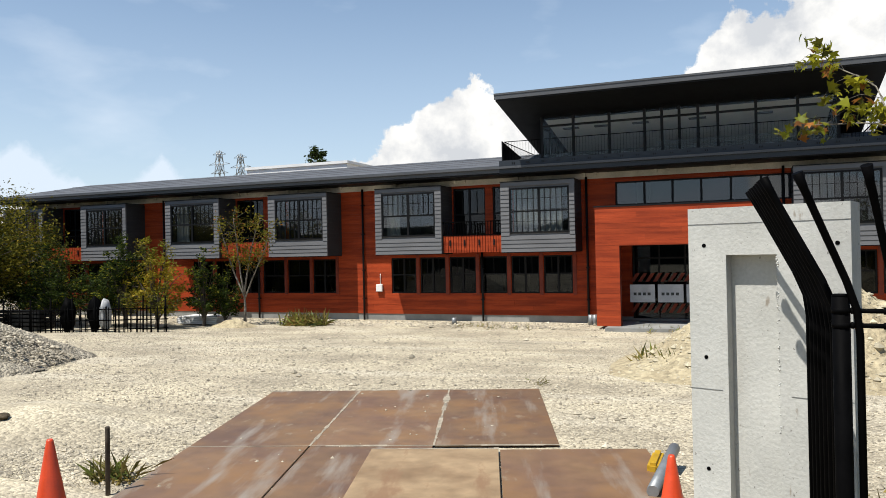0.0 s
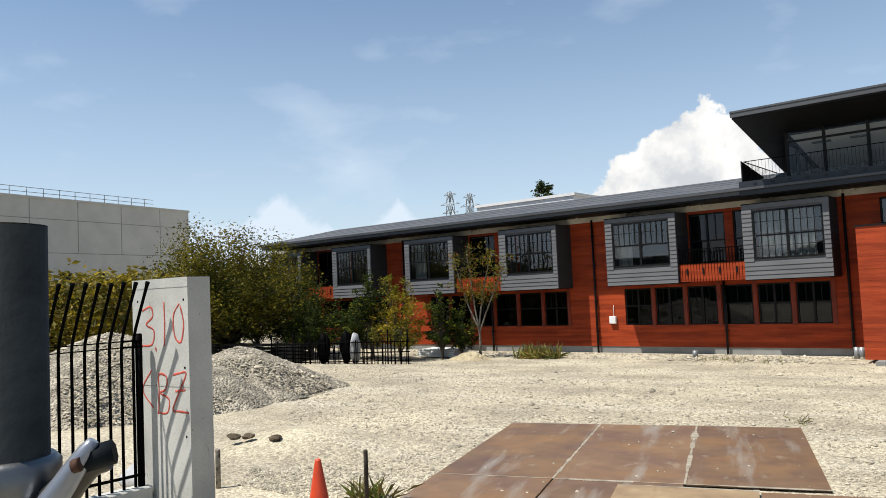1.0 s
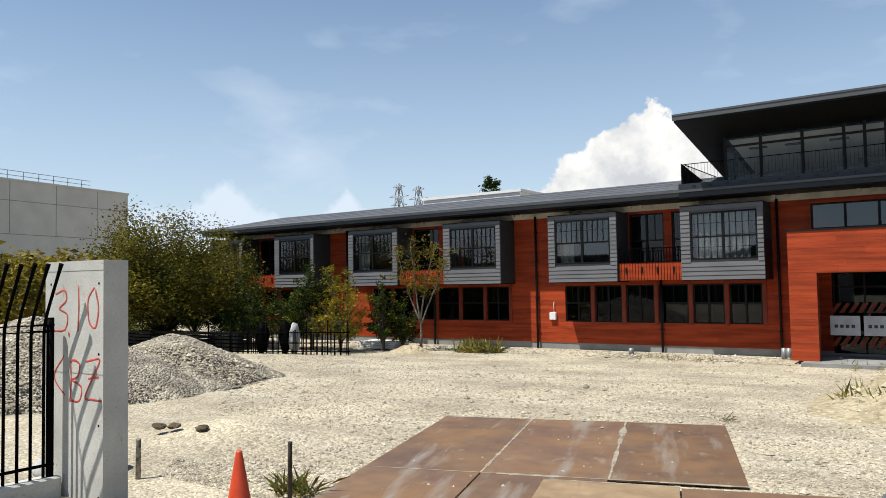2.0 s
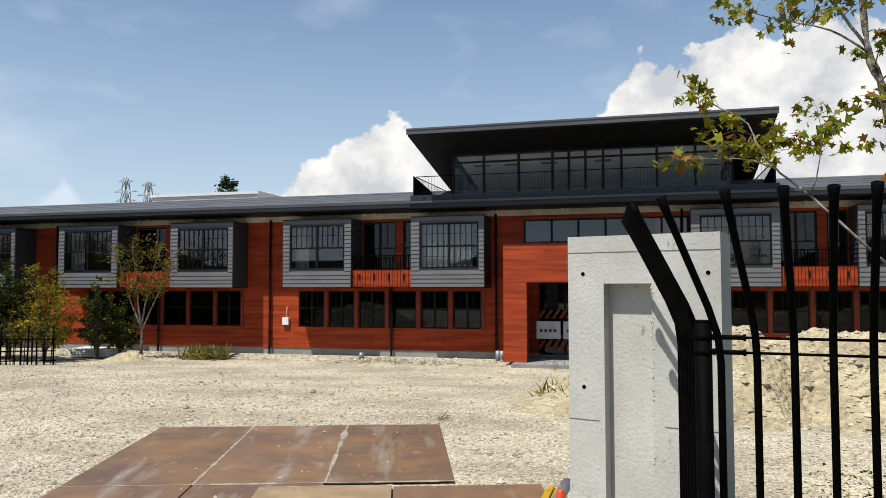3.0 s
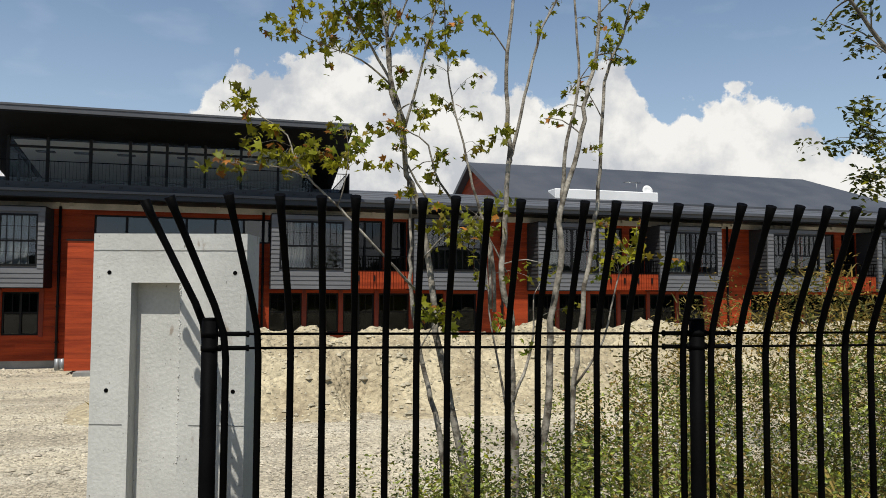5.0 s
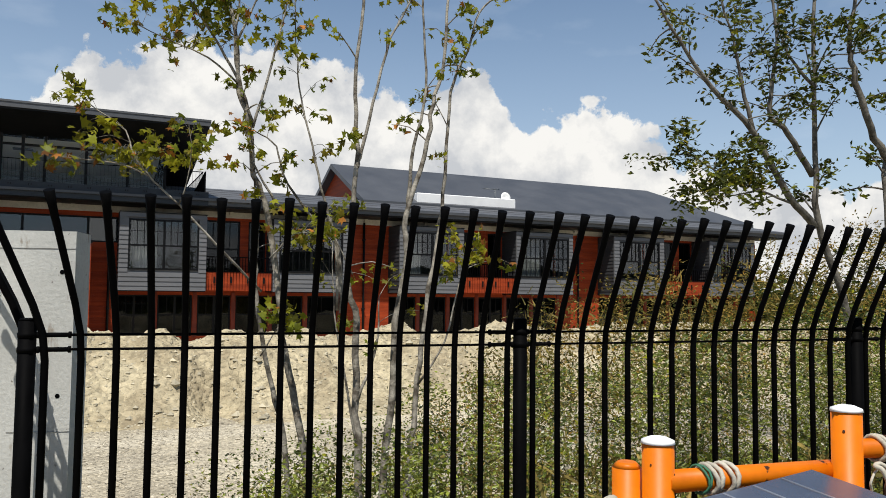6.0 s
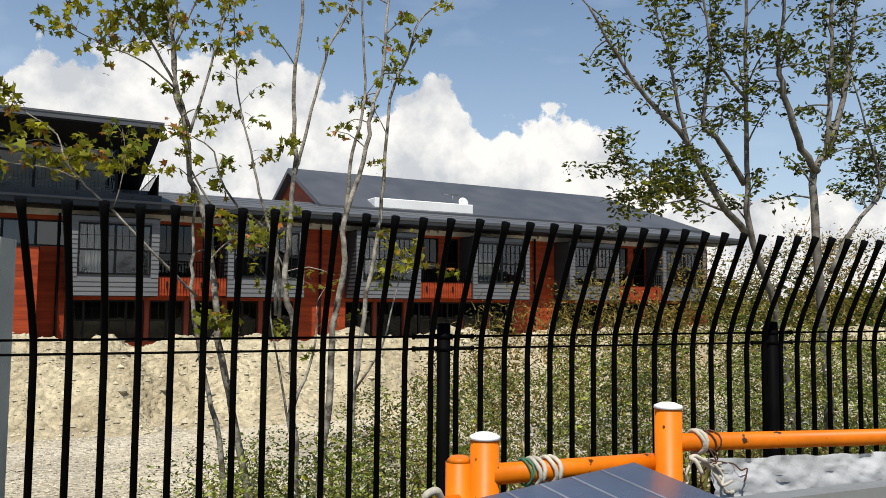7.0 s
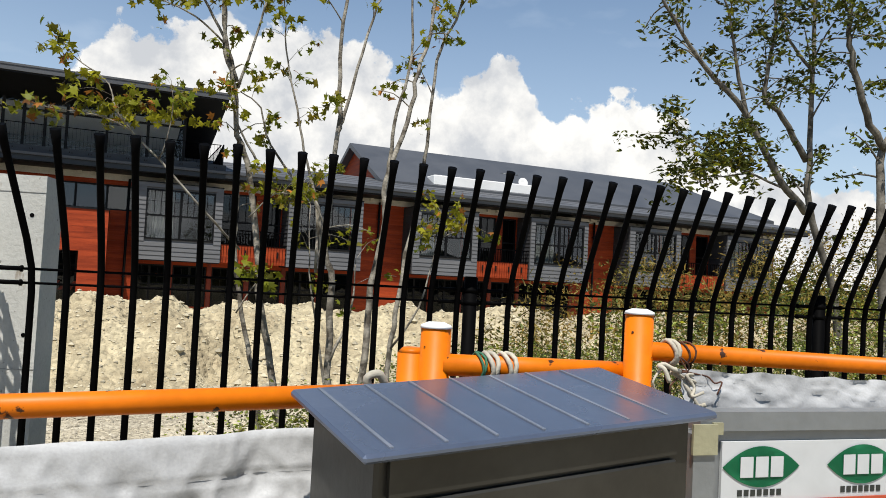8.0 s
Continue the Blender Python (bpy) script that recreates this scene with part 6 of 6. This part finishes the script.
q = OP1 + Vector((-0.018, 0.040, 0))
tube(bm, [q + Vector((0, 0, 0.6)), q + Vector((0, 0, 2.096))], RO * 0.95, 18)
tube(bm, [q + Vector((0, 0, 2.096)), q + Vector((0, 0, 2.103))], [RO * 0.95, RO * 0.6], 18)
part("post", bm, M_ORANGE, bar)
for a, b, r in (((1.67, -2.19, 2.0445), (0.80, -2.122, 2.0185), RO * 0.70), ((1.71, -2.205, 2.085), (2.02, -2.222, 2.0765), RO * 0.72), ((2.01, -2.246, 2.111), (4.6, -2.64, 2.027), RO * 0.66)):
    bm = bmesh.new()
    tube(bm, [a, b], r, 18)
    part("rail", bm, M_ORANGE, bar)

# knotted rope at the posts
rope = thing("rope", (2.05, -2.24, 2.0), "knotted dirty white rope tied to the barrier", "rope")
rr = random.Random(9)


M_TWINE = material("green_twine", (0.05, 0.22, 0.12), 0.8, vary=0.2, scale=30, grain=200, bump=0.4, bump_dist=0.002)


def coil(c, r, turns, lean, mat, thick=0.0034):
    bm = bmesh.new()
    pts = []
    for k in range(14 * turns):
        a = math.tau * k / 13
        pts.append(Vector(c) + Vector((0.0045 * k / 13 * lean + 0.002 * math.sin(a * 2.3), r * math.cos(a), r * math.sin(a))))
    tube(bm, pts, thick, 6)
    part("strand", bm, mat, rope)


coil((2.050, -2.252, 2.1095), RO * 0.66 + 0.004, 2, 1.4, M_ROPE)
coil((2.070, -2.255, 2.109), RO * 0.66 + 0.003, 2, 2.6, M_RUST, 0.0016)
coil((1.762, -2.208, 2.0835), RO * 0.72 + 0.0036, 2, 1.0, M_TWINE, 0.0018)
coil((1.774, -2.209, 2.083), RO * 0.72 + 0.0042, 2, 1.8, M_ROPE)
coil((1.800, -2.210, 2.0825), RO * 0.72 + 0.0042, 2, 2.0, M_ROPE)
for k in range(9):
    bm = bmesh.new()
    p = Vector((2.04 + rr.uniform(0, 0.04), -2.268 - rr.uniform(0, 0.012), 2.090 - rr.uniform(0, 0.02)))
    pts = [p]
    for _ in range(5):
        pts.append(pts[-1] + Vector((rr.uniform(-0.02, 0.024), rr.uniform(-0.008, 0.004), rr.uniform(-0.020, 0.010))))
    tube(bm, curve(pts, 4), rr.choice((0.0018, 0.0024, 0.0034)) if k % 3 else 0.0012, 6)
    part("strand", bm, M_ROPE if k % 3 else M_RUST, rope)
bm = bmesh.new()
tube(bm, curve([(1.615, -2.205, 2.05), (1.608, -2.21, 2.068), (1.622, -2.212, 2.074), (1.632, -2.208, 2.062), (1.645, -2.20, 2.045), (1.66, -2.2, 2.04)], 4), 0.0055, 7)
part("strand", bm, M_ROPE, rope)

# metal cabinet with a sloping ribbed lid
M_LIDRIB = material("worn_rib", (0.36, 0.39, 0.45), 0.35, metal=0.5, vary=0.2, scale=8, grain=60, bump=0)
CA, CC, CW, CD = radians(5.49), Vector((1.7314, -2.3597, 0)), 0.454, 0.2136
cu_, cv_ = Vector((math.cos(CA), math.sin(CA), 0)), Vector((-math.sin(CA), math.cos(CA), 0))
cab = thing("metal_cabinet", (1.7314, -2.3597, 0.6), "grey metal cabinet with a blue-grey ribbed lid", "cabinet")


def placed(bm):
    for v in bm.verts:
        q = CC + cu_ * v.co.x + cv_ * v.co.y
        v.co = (q.x, q.y, v.co.z + (0.126 * v.co.y + 0.045 * v.co.x - 0.0227 if v.co.z > 1.9 else 0))
    return bm


bm = bmesh.new()
box(bm, -CW / 2, -CD / 2, 2.076, CW / 2, CD / 2, 2.085)
bevel(bm, 0.003)
lid = part("lid", placed(bm), M_LID, cab, "blue-grey painted ribbed lid")
for k in range(7):
    bm = bmesh.new()
    x = -CW / 2 + 0.03 + k * 0.058
    box(bm, x, -CD / 2 + 0.010, 2.085, x + 0.004, CD / 2 - 0.006, 2.0862)
    part("rib", placed(bm), M_LIDRIB, lid)
bm = bmesh.new()
box(bm, -CW / 2 + 0.022, -CD / 2 + 0.022, 0.6, CW / 2 - 0.022, CD / 2 - 0.02, 2.076)
bevel(bm, 0.004)
part("body", placed(bm), M_BODY, cab)
bm = bmesh.new()
box(bm, -CW / 2 + 0.034, -CD / 2 + 0.015, 1.4, CW / 2 - 0.05, -CD / 2 + 0.0215, 2.03)
bevel(bm, 0.002)
part("door", placed(bm), M_BODY, cab)
bm = bmesh.new()
box(bm, -CW / 2 + 0.034, -CD / 2 + 0.015, 2.036, CW / 2 - 0.05, -CD / 2 + 0.0215, 2.072)
part("top_rail", placed(bm), M_BODY, cab)


def sheet(name, p0, p1, z_top0, z_top1, z_low, label, folds=0.012, seed=1, n=90, m=26):
    L, u, nn = along(p0, p1)
    bm = bmesh.new()
    rows = []
    for j in range(m + 1):
        row = []
        for i in range(n + 1):
            s, f = i / n, j / m
            zt = z_top0 + (z_top1 - z_top0) * s + 0.0025 * noise.noise((s * L * 12, 0, seed))
            z = zt + (z_low - zt) * f

            def ridge(fx, fz, k):
                return 1 - 2.2 * abs(noise.noise((s * L * fx + z * fz * 0.3, z * fz - s * L * fx * 0.25, seed + k)))

            pleat = abs((s * L / 0.115 + 0.25 * noise.noise((s * 5, z * 3, seed))) % 1.0 - 0.5)
            fold = abs(((zt - z) / 0.052) % 1.0 - 0.5)
            d = -folds * min(1.0, 0.35 + 10 * f) * (ridge(7, 6, 1) + 0.5 * ridge(16, 13, 4) + 0.3 * ridge(38, 30, 7)) - 0.005 * max(0, pleat - 0.4) * 10 * f ** 0.3 + 0.0035 * max(0, fold - 0.42) * 12
            q = Vector((*p0, 0)) + u * (s * L) + nn * d
            row.append(bm.verts.new((q.x, q.y, z)))
        rows.append(row)
    for a, b in zip(rows, rows[1:]):
        for i in range(n):
            f = bm.faces.new((a[i], a[i + 1], b[i + 1], b[i]))
            f.smooth = True
    return solo(name, bm, M_TARP, label, "sheet", "white woven sheets")


sheet("woven_sheet", (0.80, -2.152), (1.64, -2.218), 1.975, 2.012, 0.62, "crumpled white woven sheet hung on the barrier", 0.015, 2, 260, 240)
bm = bmesh.new()
rows = []
for j in range(25):
    row = []
    for i in range(361):
        x, f = 2.055 + 2.3 * i / 360, j / 24
        k = 1 - 2 * abs(noise.noise((x * 9, f * 2.5, 3.3))) + 0.6 * (1 - 2.2 * abs(noise.noise((x * 33 + f * 6, f * 9 - x * 12, 6.3))))
        k2 = noise.noise((x * 24, f * 6, 8.1))
        row.append(bm.verts.new((x, -2.266 - 0.151 * (x - 2.03) - 0.022 * f - 0.006 * k - 0.004 * k2 - 0.007 * abs(noise.noise((x * 60 - f * 14, f * 16 + x * 20, 2.2))), 2.089 - 0.032 * (x - 2.03) - 0.13 * f + 0.006 * k2 * (1 - f))))
    rows.append(row)
for a, b in zip(rows, rows[1:]):
    for i in range(360):
        f = bm.faces.new((a[i], a[i + 1], b[i + 1], b[i]))
        f.smooth = True
solo("woven_sheet", bm, M_TARP, "crumpled white sheet heaped behind the notice board", "sheet", "white woven sheets")

# notice board on a metal frame
BP0, BP1 = (2.054, -2.337), (2.972, -2.442)
L, bu, bn = along(BP0, BP1)
M_BOARDFACE = material("printed_board", (0.74, 0.76, 0.77), 0.5, vary=0.08, scale=6, grain=40, bump=0.03)
M_BEIGE = material("beige_bracket", (0.40, 0.38, 0.24), 0.6, vary=0.15, scale=12, grain=60)
board = thing("site_notice_board", (2.054, -2.337, 0.6), "grey framed notice board with green lens-shaped marks", "notice board")


def on_board(x0, x1, z0, z1, d0, d1):
    bm = bmesh.new()
    box(bm, x0, d0, z0, x1, d1, z1)
    for v in bm.verts:
        q = Vector((*BP0, 0)) + bu * v.co.x + bn * v.co.y
        v.co = (q.x, q.y, v.co.z)
    return bm


part("top_bar", on_board(-0.02, L, 2.014, 2.040, -0.0105, 0.022), M_PANELGREY, board)
part("upright", on_board(-0.036, -0.003, 0.6, 2.012, -0.02, 0.015), M_PANELGREY, board)
part("corner_bracket", on_board(-0.040, -0.002, 1.986, 2.026, -0.0245, -0.0203), M_BEIGE, board, "beige corner bracket")
part("corner_bracket", on_board(-0.002, 0.014, 2.010, 2.026, -0.0145, -0.0108), M_BEIGE, board, "beige corner bracket")
part("backing", on_board(0.0, L, 0.9, 2.012, -0.002, 0.012), M_PANELGREY, board)
face = part("face", on_board(0.018, L - 0.02, 1.2, 1.999, -0.008, -0.003), M_BOARDFACE, board, "white printed face")
part("red_band", on_board(0.10, L - 0.02, 1.88, 1.919, -0.0105, -0.0085), M_REDBAND, face)
for k in range(5):
    cx = 0.082 + k * 0.176
    bm = bmesh.new()
    n = 18
    upper = [(cx + 0.064 * (2 * i / n - 1), 1.965 + 0.028 * (1 - (2 * i / n - 1) ** 2)) for i in range(n + 1)]
    lower = [(cx + 0.064 * (1 - 2 * i / n), 1.965 - 0.028 * (1 - (1 - 2 * i / n) ** 2)) for i in range(1, n)]
    loop = []
    for x, z in upper + lower:
        q = Vector((*BP0, 0)) + bu * x - bn * 0.0095
        loop.append(bm.verts.new((q.x, q.y, z)))
    f = bm.faces.new(loop)
    bmesh.ops.solidify(bm, geom=[f], thickness=0.001)
    part("lens_mark", bm, M_GREEN, face, "green lens-shaped mark")
    for j in range(3):
        part("white_block", on_board(cx - 0.036 + j * 0.025, cx - 0.015 + j * 0.025, 1.951, 1.979, -0.0113, -0.0108), M_BOARDFACE, face)
    for j in range(7):
        part("writing_bar", on_board(cx - 0.038 + j * 0.0108, cx - 0.0304 + j * 0.0108, 1.9255, 1.934, -0.009, -0.0085), M_INK, face)

# scaffold pipe with a clamp, close to the way
sp_ = thing("scaffold_post", (-0.076, -2.793, 0.6), "weathered steel scaffold pipe with a bolted clamp", "scaffold pipe")
bm = bmesh.new()
P = Vector((-0.0755, -2.797, 0))
tube(bm, [P + Vector((0, 0, 0.6)), P + Vector((0, 0, 2.4155))], 0.0243, 28)
part("pipe", bm, M_DULLPIPE, sp_)
bm = bmesh.new()
tube(bm, [P + Vector((0, 0, 2.4156)), P + Vector((0, 0, 2.4164))], [0.0245, 0.019], 28)
part("rim", bm, M_RUST, sp_)
SEE = Vector((-0.63, 0.776, 0))
ACR = Vector((0.776, 0.63, 0))


def by_pipe(across, near, z):
    """A place beside the pipe: across the way, towards the street, and up."""
    return P + ACR * across - SEE * near + Vector((0, 0, z))


bm = bmesh.new()
tube(bm, [P + Vector((0, 0, z)) for z in (2.248, 2.252, 2.276, 2.28)], [0.027, 0.0305, 0.0305, 0.027], 28)
clamp = part("clamp", bm, M_GALV, sp_, "galvanised clamp band")
bm = bmesh.new()
tube(bm, curve([by_pipe(0.012, 0.022, 2.235), by_pipe(0.036, 0.020, 2.256), by_pipe(0.052, 0.018, 2.278), by_pipe(0.060, 0.016, 2.290)], 4), [0.0075] * 6 + [0.007, 0.0065, 0.006, 0.0055, 0.005, 0.004, 0.003], 10)
part("lever", bm, M_LIDRIB, clamp, "bright worn lever")
bm = bmesh.new()
tube(bm, curve([by_pipe(0.030, 0.012, 2.250), by_pipe(0.050, 0.008, 2.272), by_pipe(0.062, 0.006, 2.279)], 4), [0.011, 0.011, 0.010, 0.009, 0.0085, 0.008, 0.008, 0.0085, 0.0085], 12)
part("coupler", bm, M_BODY, clamp, "dark coupler casting")
bm = bmesh.new()
tube(bm, [by_pipe(0.052, 0.016, 2.2785), by_pipe(0.070, 0.012, 2.2825)], 0.007, 6)
part("nut", bm, M_DULLPIPE, clamp, "worn nut")
bm = bmesh.new()
tube(bm, [by_pipe(0.052, 0.024, 2.2775), by_pipe(0.056, 0.024, 2.2785)], 0.004, 8)
part("rust_spot", bm, M_RUST, clamp)
bm = bmesh.new()
tube(bm, curve([by_pipe(-0.04, 0.03, 2.262), by_pipe(0.0, 0.036, 2.258), by_pipe(0.026, 0.034, 2.25)], 4), [0.004] * 9, 8)
part("flap", bm, M_LIDRIB, clamp, "galvanised flap edge")
bm = bmesh.new()
q = P + Vector((0.010, -0.0226, 2.355))
for k in range(5):
    c = q + Vector((random.uniform(-0.003, 0.003), 0, random.uniform(-0.006, 0.006)))
    tube(bm, [c + Vector((0, 0.002, 0)), c - Vector((0, 0.0006, 0))], [0.004, 0.003], 7)
part("rust_spot", bm, M_RUST, sp_)

# ---- far things ----
# a plain dark row across the street closes the place behind the camera
bm = bmesh.new()
row_rng = random.Random(18)
x = -220.0
while x < 220:
    w, h = row_rng.uniform(9, 18), row_rng.uniform(4.6, 7.0)
    box(bm, x, -31.5, 0, min(x + w, 220), -30, h)
    if row_rng.random() < 0.6:
        v = [bm.verts.new(q) for q in ((x, -30.2, h), (x + w, -30.2, h), (x + w / 2, -30.2, h + w * 0.14), (x, -31.3, h), (x + w, -31.3, h), (x + w / 2, -31.3, h + w * 0.14))]
        for f in ((0, 1, 2), (5, 4, 3), (0, 2, 5, 3), (2, 1, 4, 5)):
            bm.faces.new([v[i] for i in f])
    x += w
solo("wall_south", bm, M_ROW, "plain dark row closing the far side of the street", "wall", kind="structure")
M_HALL = material("cream_render", (0.68, 0.665, 0.61), 0.8, vary=0.08, scale=0.6, grain=12, bump=0.05)
far = thing("white_hall", (-59, 17, -0.4), "large pale windowed hall with a roof railing", "building")
WA, WB_ = Vector((-61.3, -1.0, 0)), Vector((-68.9, 41.0, 0))
L, wu, wnn = along(WA[:2], WB_[:2])


def on_hall(bm):
    for v in bm.verts:
        q = Vector((WA.x, WA.y, 0)) + wu * v.co.x + wnn * v.co.y
        v.co = (q.x, q.y, v.co.z)
    return bm


HW = [(s, s + 1.3, 3.2, 5.6) for s in (24.5, 28.2, 31.5, 35.0, 38.5)]
bm = bmesh.new()
pierced(bm, 0, L, -0.5, 12.0, 0, 0.3, HW)
box(bm, 0, 0.3, -0.5, L, 18, 12.0)
box(bm, -0.1, -0.08, 11.9, L + 0.1, 18, 12.1)
hall = part("wall", on_hall(bm), M_HALL, far)
for z in (4.2 + 3.1, 10.2):
    bm = bmesh.new()
    box(bm, 0, -0.02, z, L, 0.0, z + 0.06)
    part("joint", on_hall(bm), M_PLINTH, hall)
for s in np.arange(3, L, 4.5):
    bm = bmesh.new()
    box(bm, s, -0.016, 7.4, s + 0.05, 0.0, 11.9)
    part("joint", on_hall(bm), M_PLINTH, hall)
for h in HW:
    bm = bmesh.new()
    box(bm, h[0], 0.15, h[2], h[1], 0.2, h[3])
    part("window", on_hall(bm), M_FRAME, hall)
bm = bmesh.new()
for s in np.arange(0.2, L - 4, 1.5):
    tube(bm, [(s, 0.6, 12.1), (s, 0.6, 12.9)], 0.03, 4)
for z in (12.5, 12.9):
    tube(bm, [(0.2, 0.6, z), (L - 4, 0.6, z)], 0.03, 4)
part("roof_railing", on_hall(bm), M_GALV, far)

bm = bmesh.new()
box(bm, -31.1, 40, -0.5, -23.3, 48, 8.28)
box(bm, -31.2, 39.9, 8.28, -23.2, 48.1, 8.46)
solo("white_house", bm, M_WHITE, "plain white block behind the long roof", "building")
pine = thing("pine_tree", (-37.6, 60, -0.4), "dark evergreen rising behind the roofs", "tree")
bm = bmesh.new()
tube(bm, [(-37.6, 60, -0.4), (-37.6, 60, 12.4)], [0.3, 0.05], 7)
spots = []
rg3 = random.Random(3)
for k in range(70):
    f = rg3.random() ** 0.8
    a = rg3.uniform(0, 6.28)
    r = 2.6 * (1 - f) + 0.3
    c = Vector((-37.6 + math.cos(a) * r, 60 + math.sin(a) * r, 7 + 5.7 * f))
    tube(bm, [(-37.6, 60, c.z - 0.4), c], [0.07, 0.03], 4)
    spots.append((c.x, c.y, c.z, 0.30, 22))
    spots.append(((c.x - 37.6) / 2, (c.y + 60) / 2, c.z - 0.2, 0.25, 12))
part("trunk", bm, M_BARKDARK, pine)
child_mesh("crown", leaf_mesh("crown", spots, 0.17, M_LEAFDARK, "kite", 8), pine)


def pylon(x, y, h, w):
    p = thing("power_pylon", (x, y, -0.4), "distant steel lattice power pylon", "pylon", "pylons")
    bm = bmesh.new()
    c = [(-w, -w), (w, -w), (w, w), (-w, w)]
    lv = [0, 0.35, 0.6, 0.78, 0.9, 1.0]
    wd = [1.6, 1.1, 0.8, 0.62, 0.5, 0.3]
    for (za, sa), (zb, sb) in zip(zip(lv, wd), zip(lv[1:], wd[1:])):
        for i in range(4):
            j = (i + 1) % 4
            A = [(x + c[q][0] * sa, y + c[q][1] * sa, h * za) for q in (i, j)]
            B = [(x + c[q][0] * sb, y + c[q][1] * sb, h * zb) for q in (i, j)]
            tube(bm, [A[0], B[0]], 0.17, 4)
            tube(bm, [A[0], B[1]], 0.11, 4)
            tube(bm, [A[1], B[0]], 0.11, 4)
    for z, s in ((0.80, 2.0), (0.88, 2.4), (0.97, 1.5)):
        tube(bm, [(x - w * s, y, h * z), (x + w * s, y, h * z)], 0.16, 4)
        tube(bm, [(x - w * s, y, h * z), (x, y, h * z + 2)], 0.1, 4)
        tube(bm, [(x + w * s, y, h * z), (x, y, h * z + 2)], 0.1, 4)
    part("lattice", bm, M_GALV, p)


pylon(-238.5, 300, 54.2, 2.6)
pylon(-226.0, 300, 51.8, 2.5)
spots = []
for k in range(420):
    x = rg3.uniform(30, 90)
    y = rg3.uniform(22, 34) - 0.1 * (x - 30)
    spots.append((x, y, rg3.uniform(-0.3, 2.9 + 0.6 * noise.noise((x * 0.3, 0, 0))), 0.9, 26))
tagged(new("far_wood", leaf_mesh("far_wood", spots, 0.30, (M_LEAFDARK, M_LEAF), "kite", 15)), "dark woodland beyond the site", "woodland", kind="stuff")
spots = []
for k in range(300):
    x, y = rg3.uniform(-60, -36), rg3.uniform(12, 34)
    spots.append((x, y, rg3.uniform(-0.3, 3.6 + 0.8 * noise.noise((x * 0.3, 0, 5))), 0.9, 26))
tagged(new("far_wood", leaf_mesh("far_wood", spots, 0.26, (M_LEAFDARK, M_LEAF), "kite", 16)), "shrubs before the pale hall", "woodland", kind="stuff")
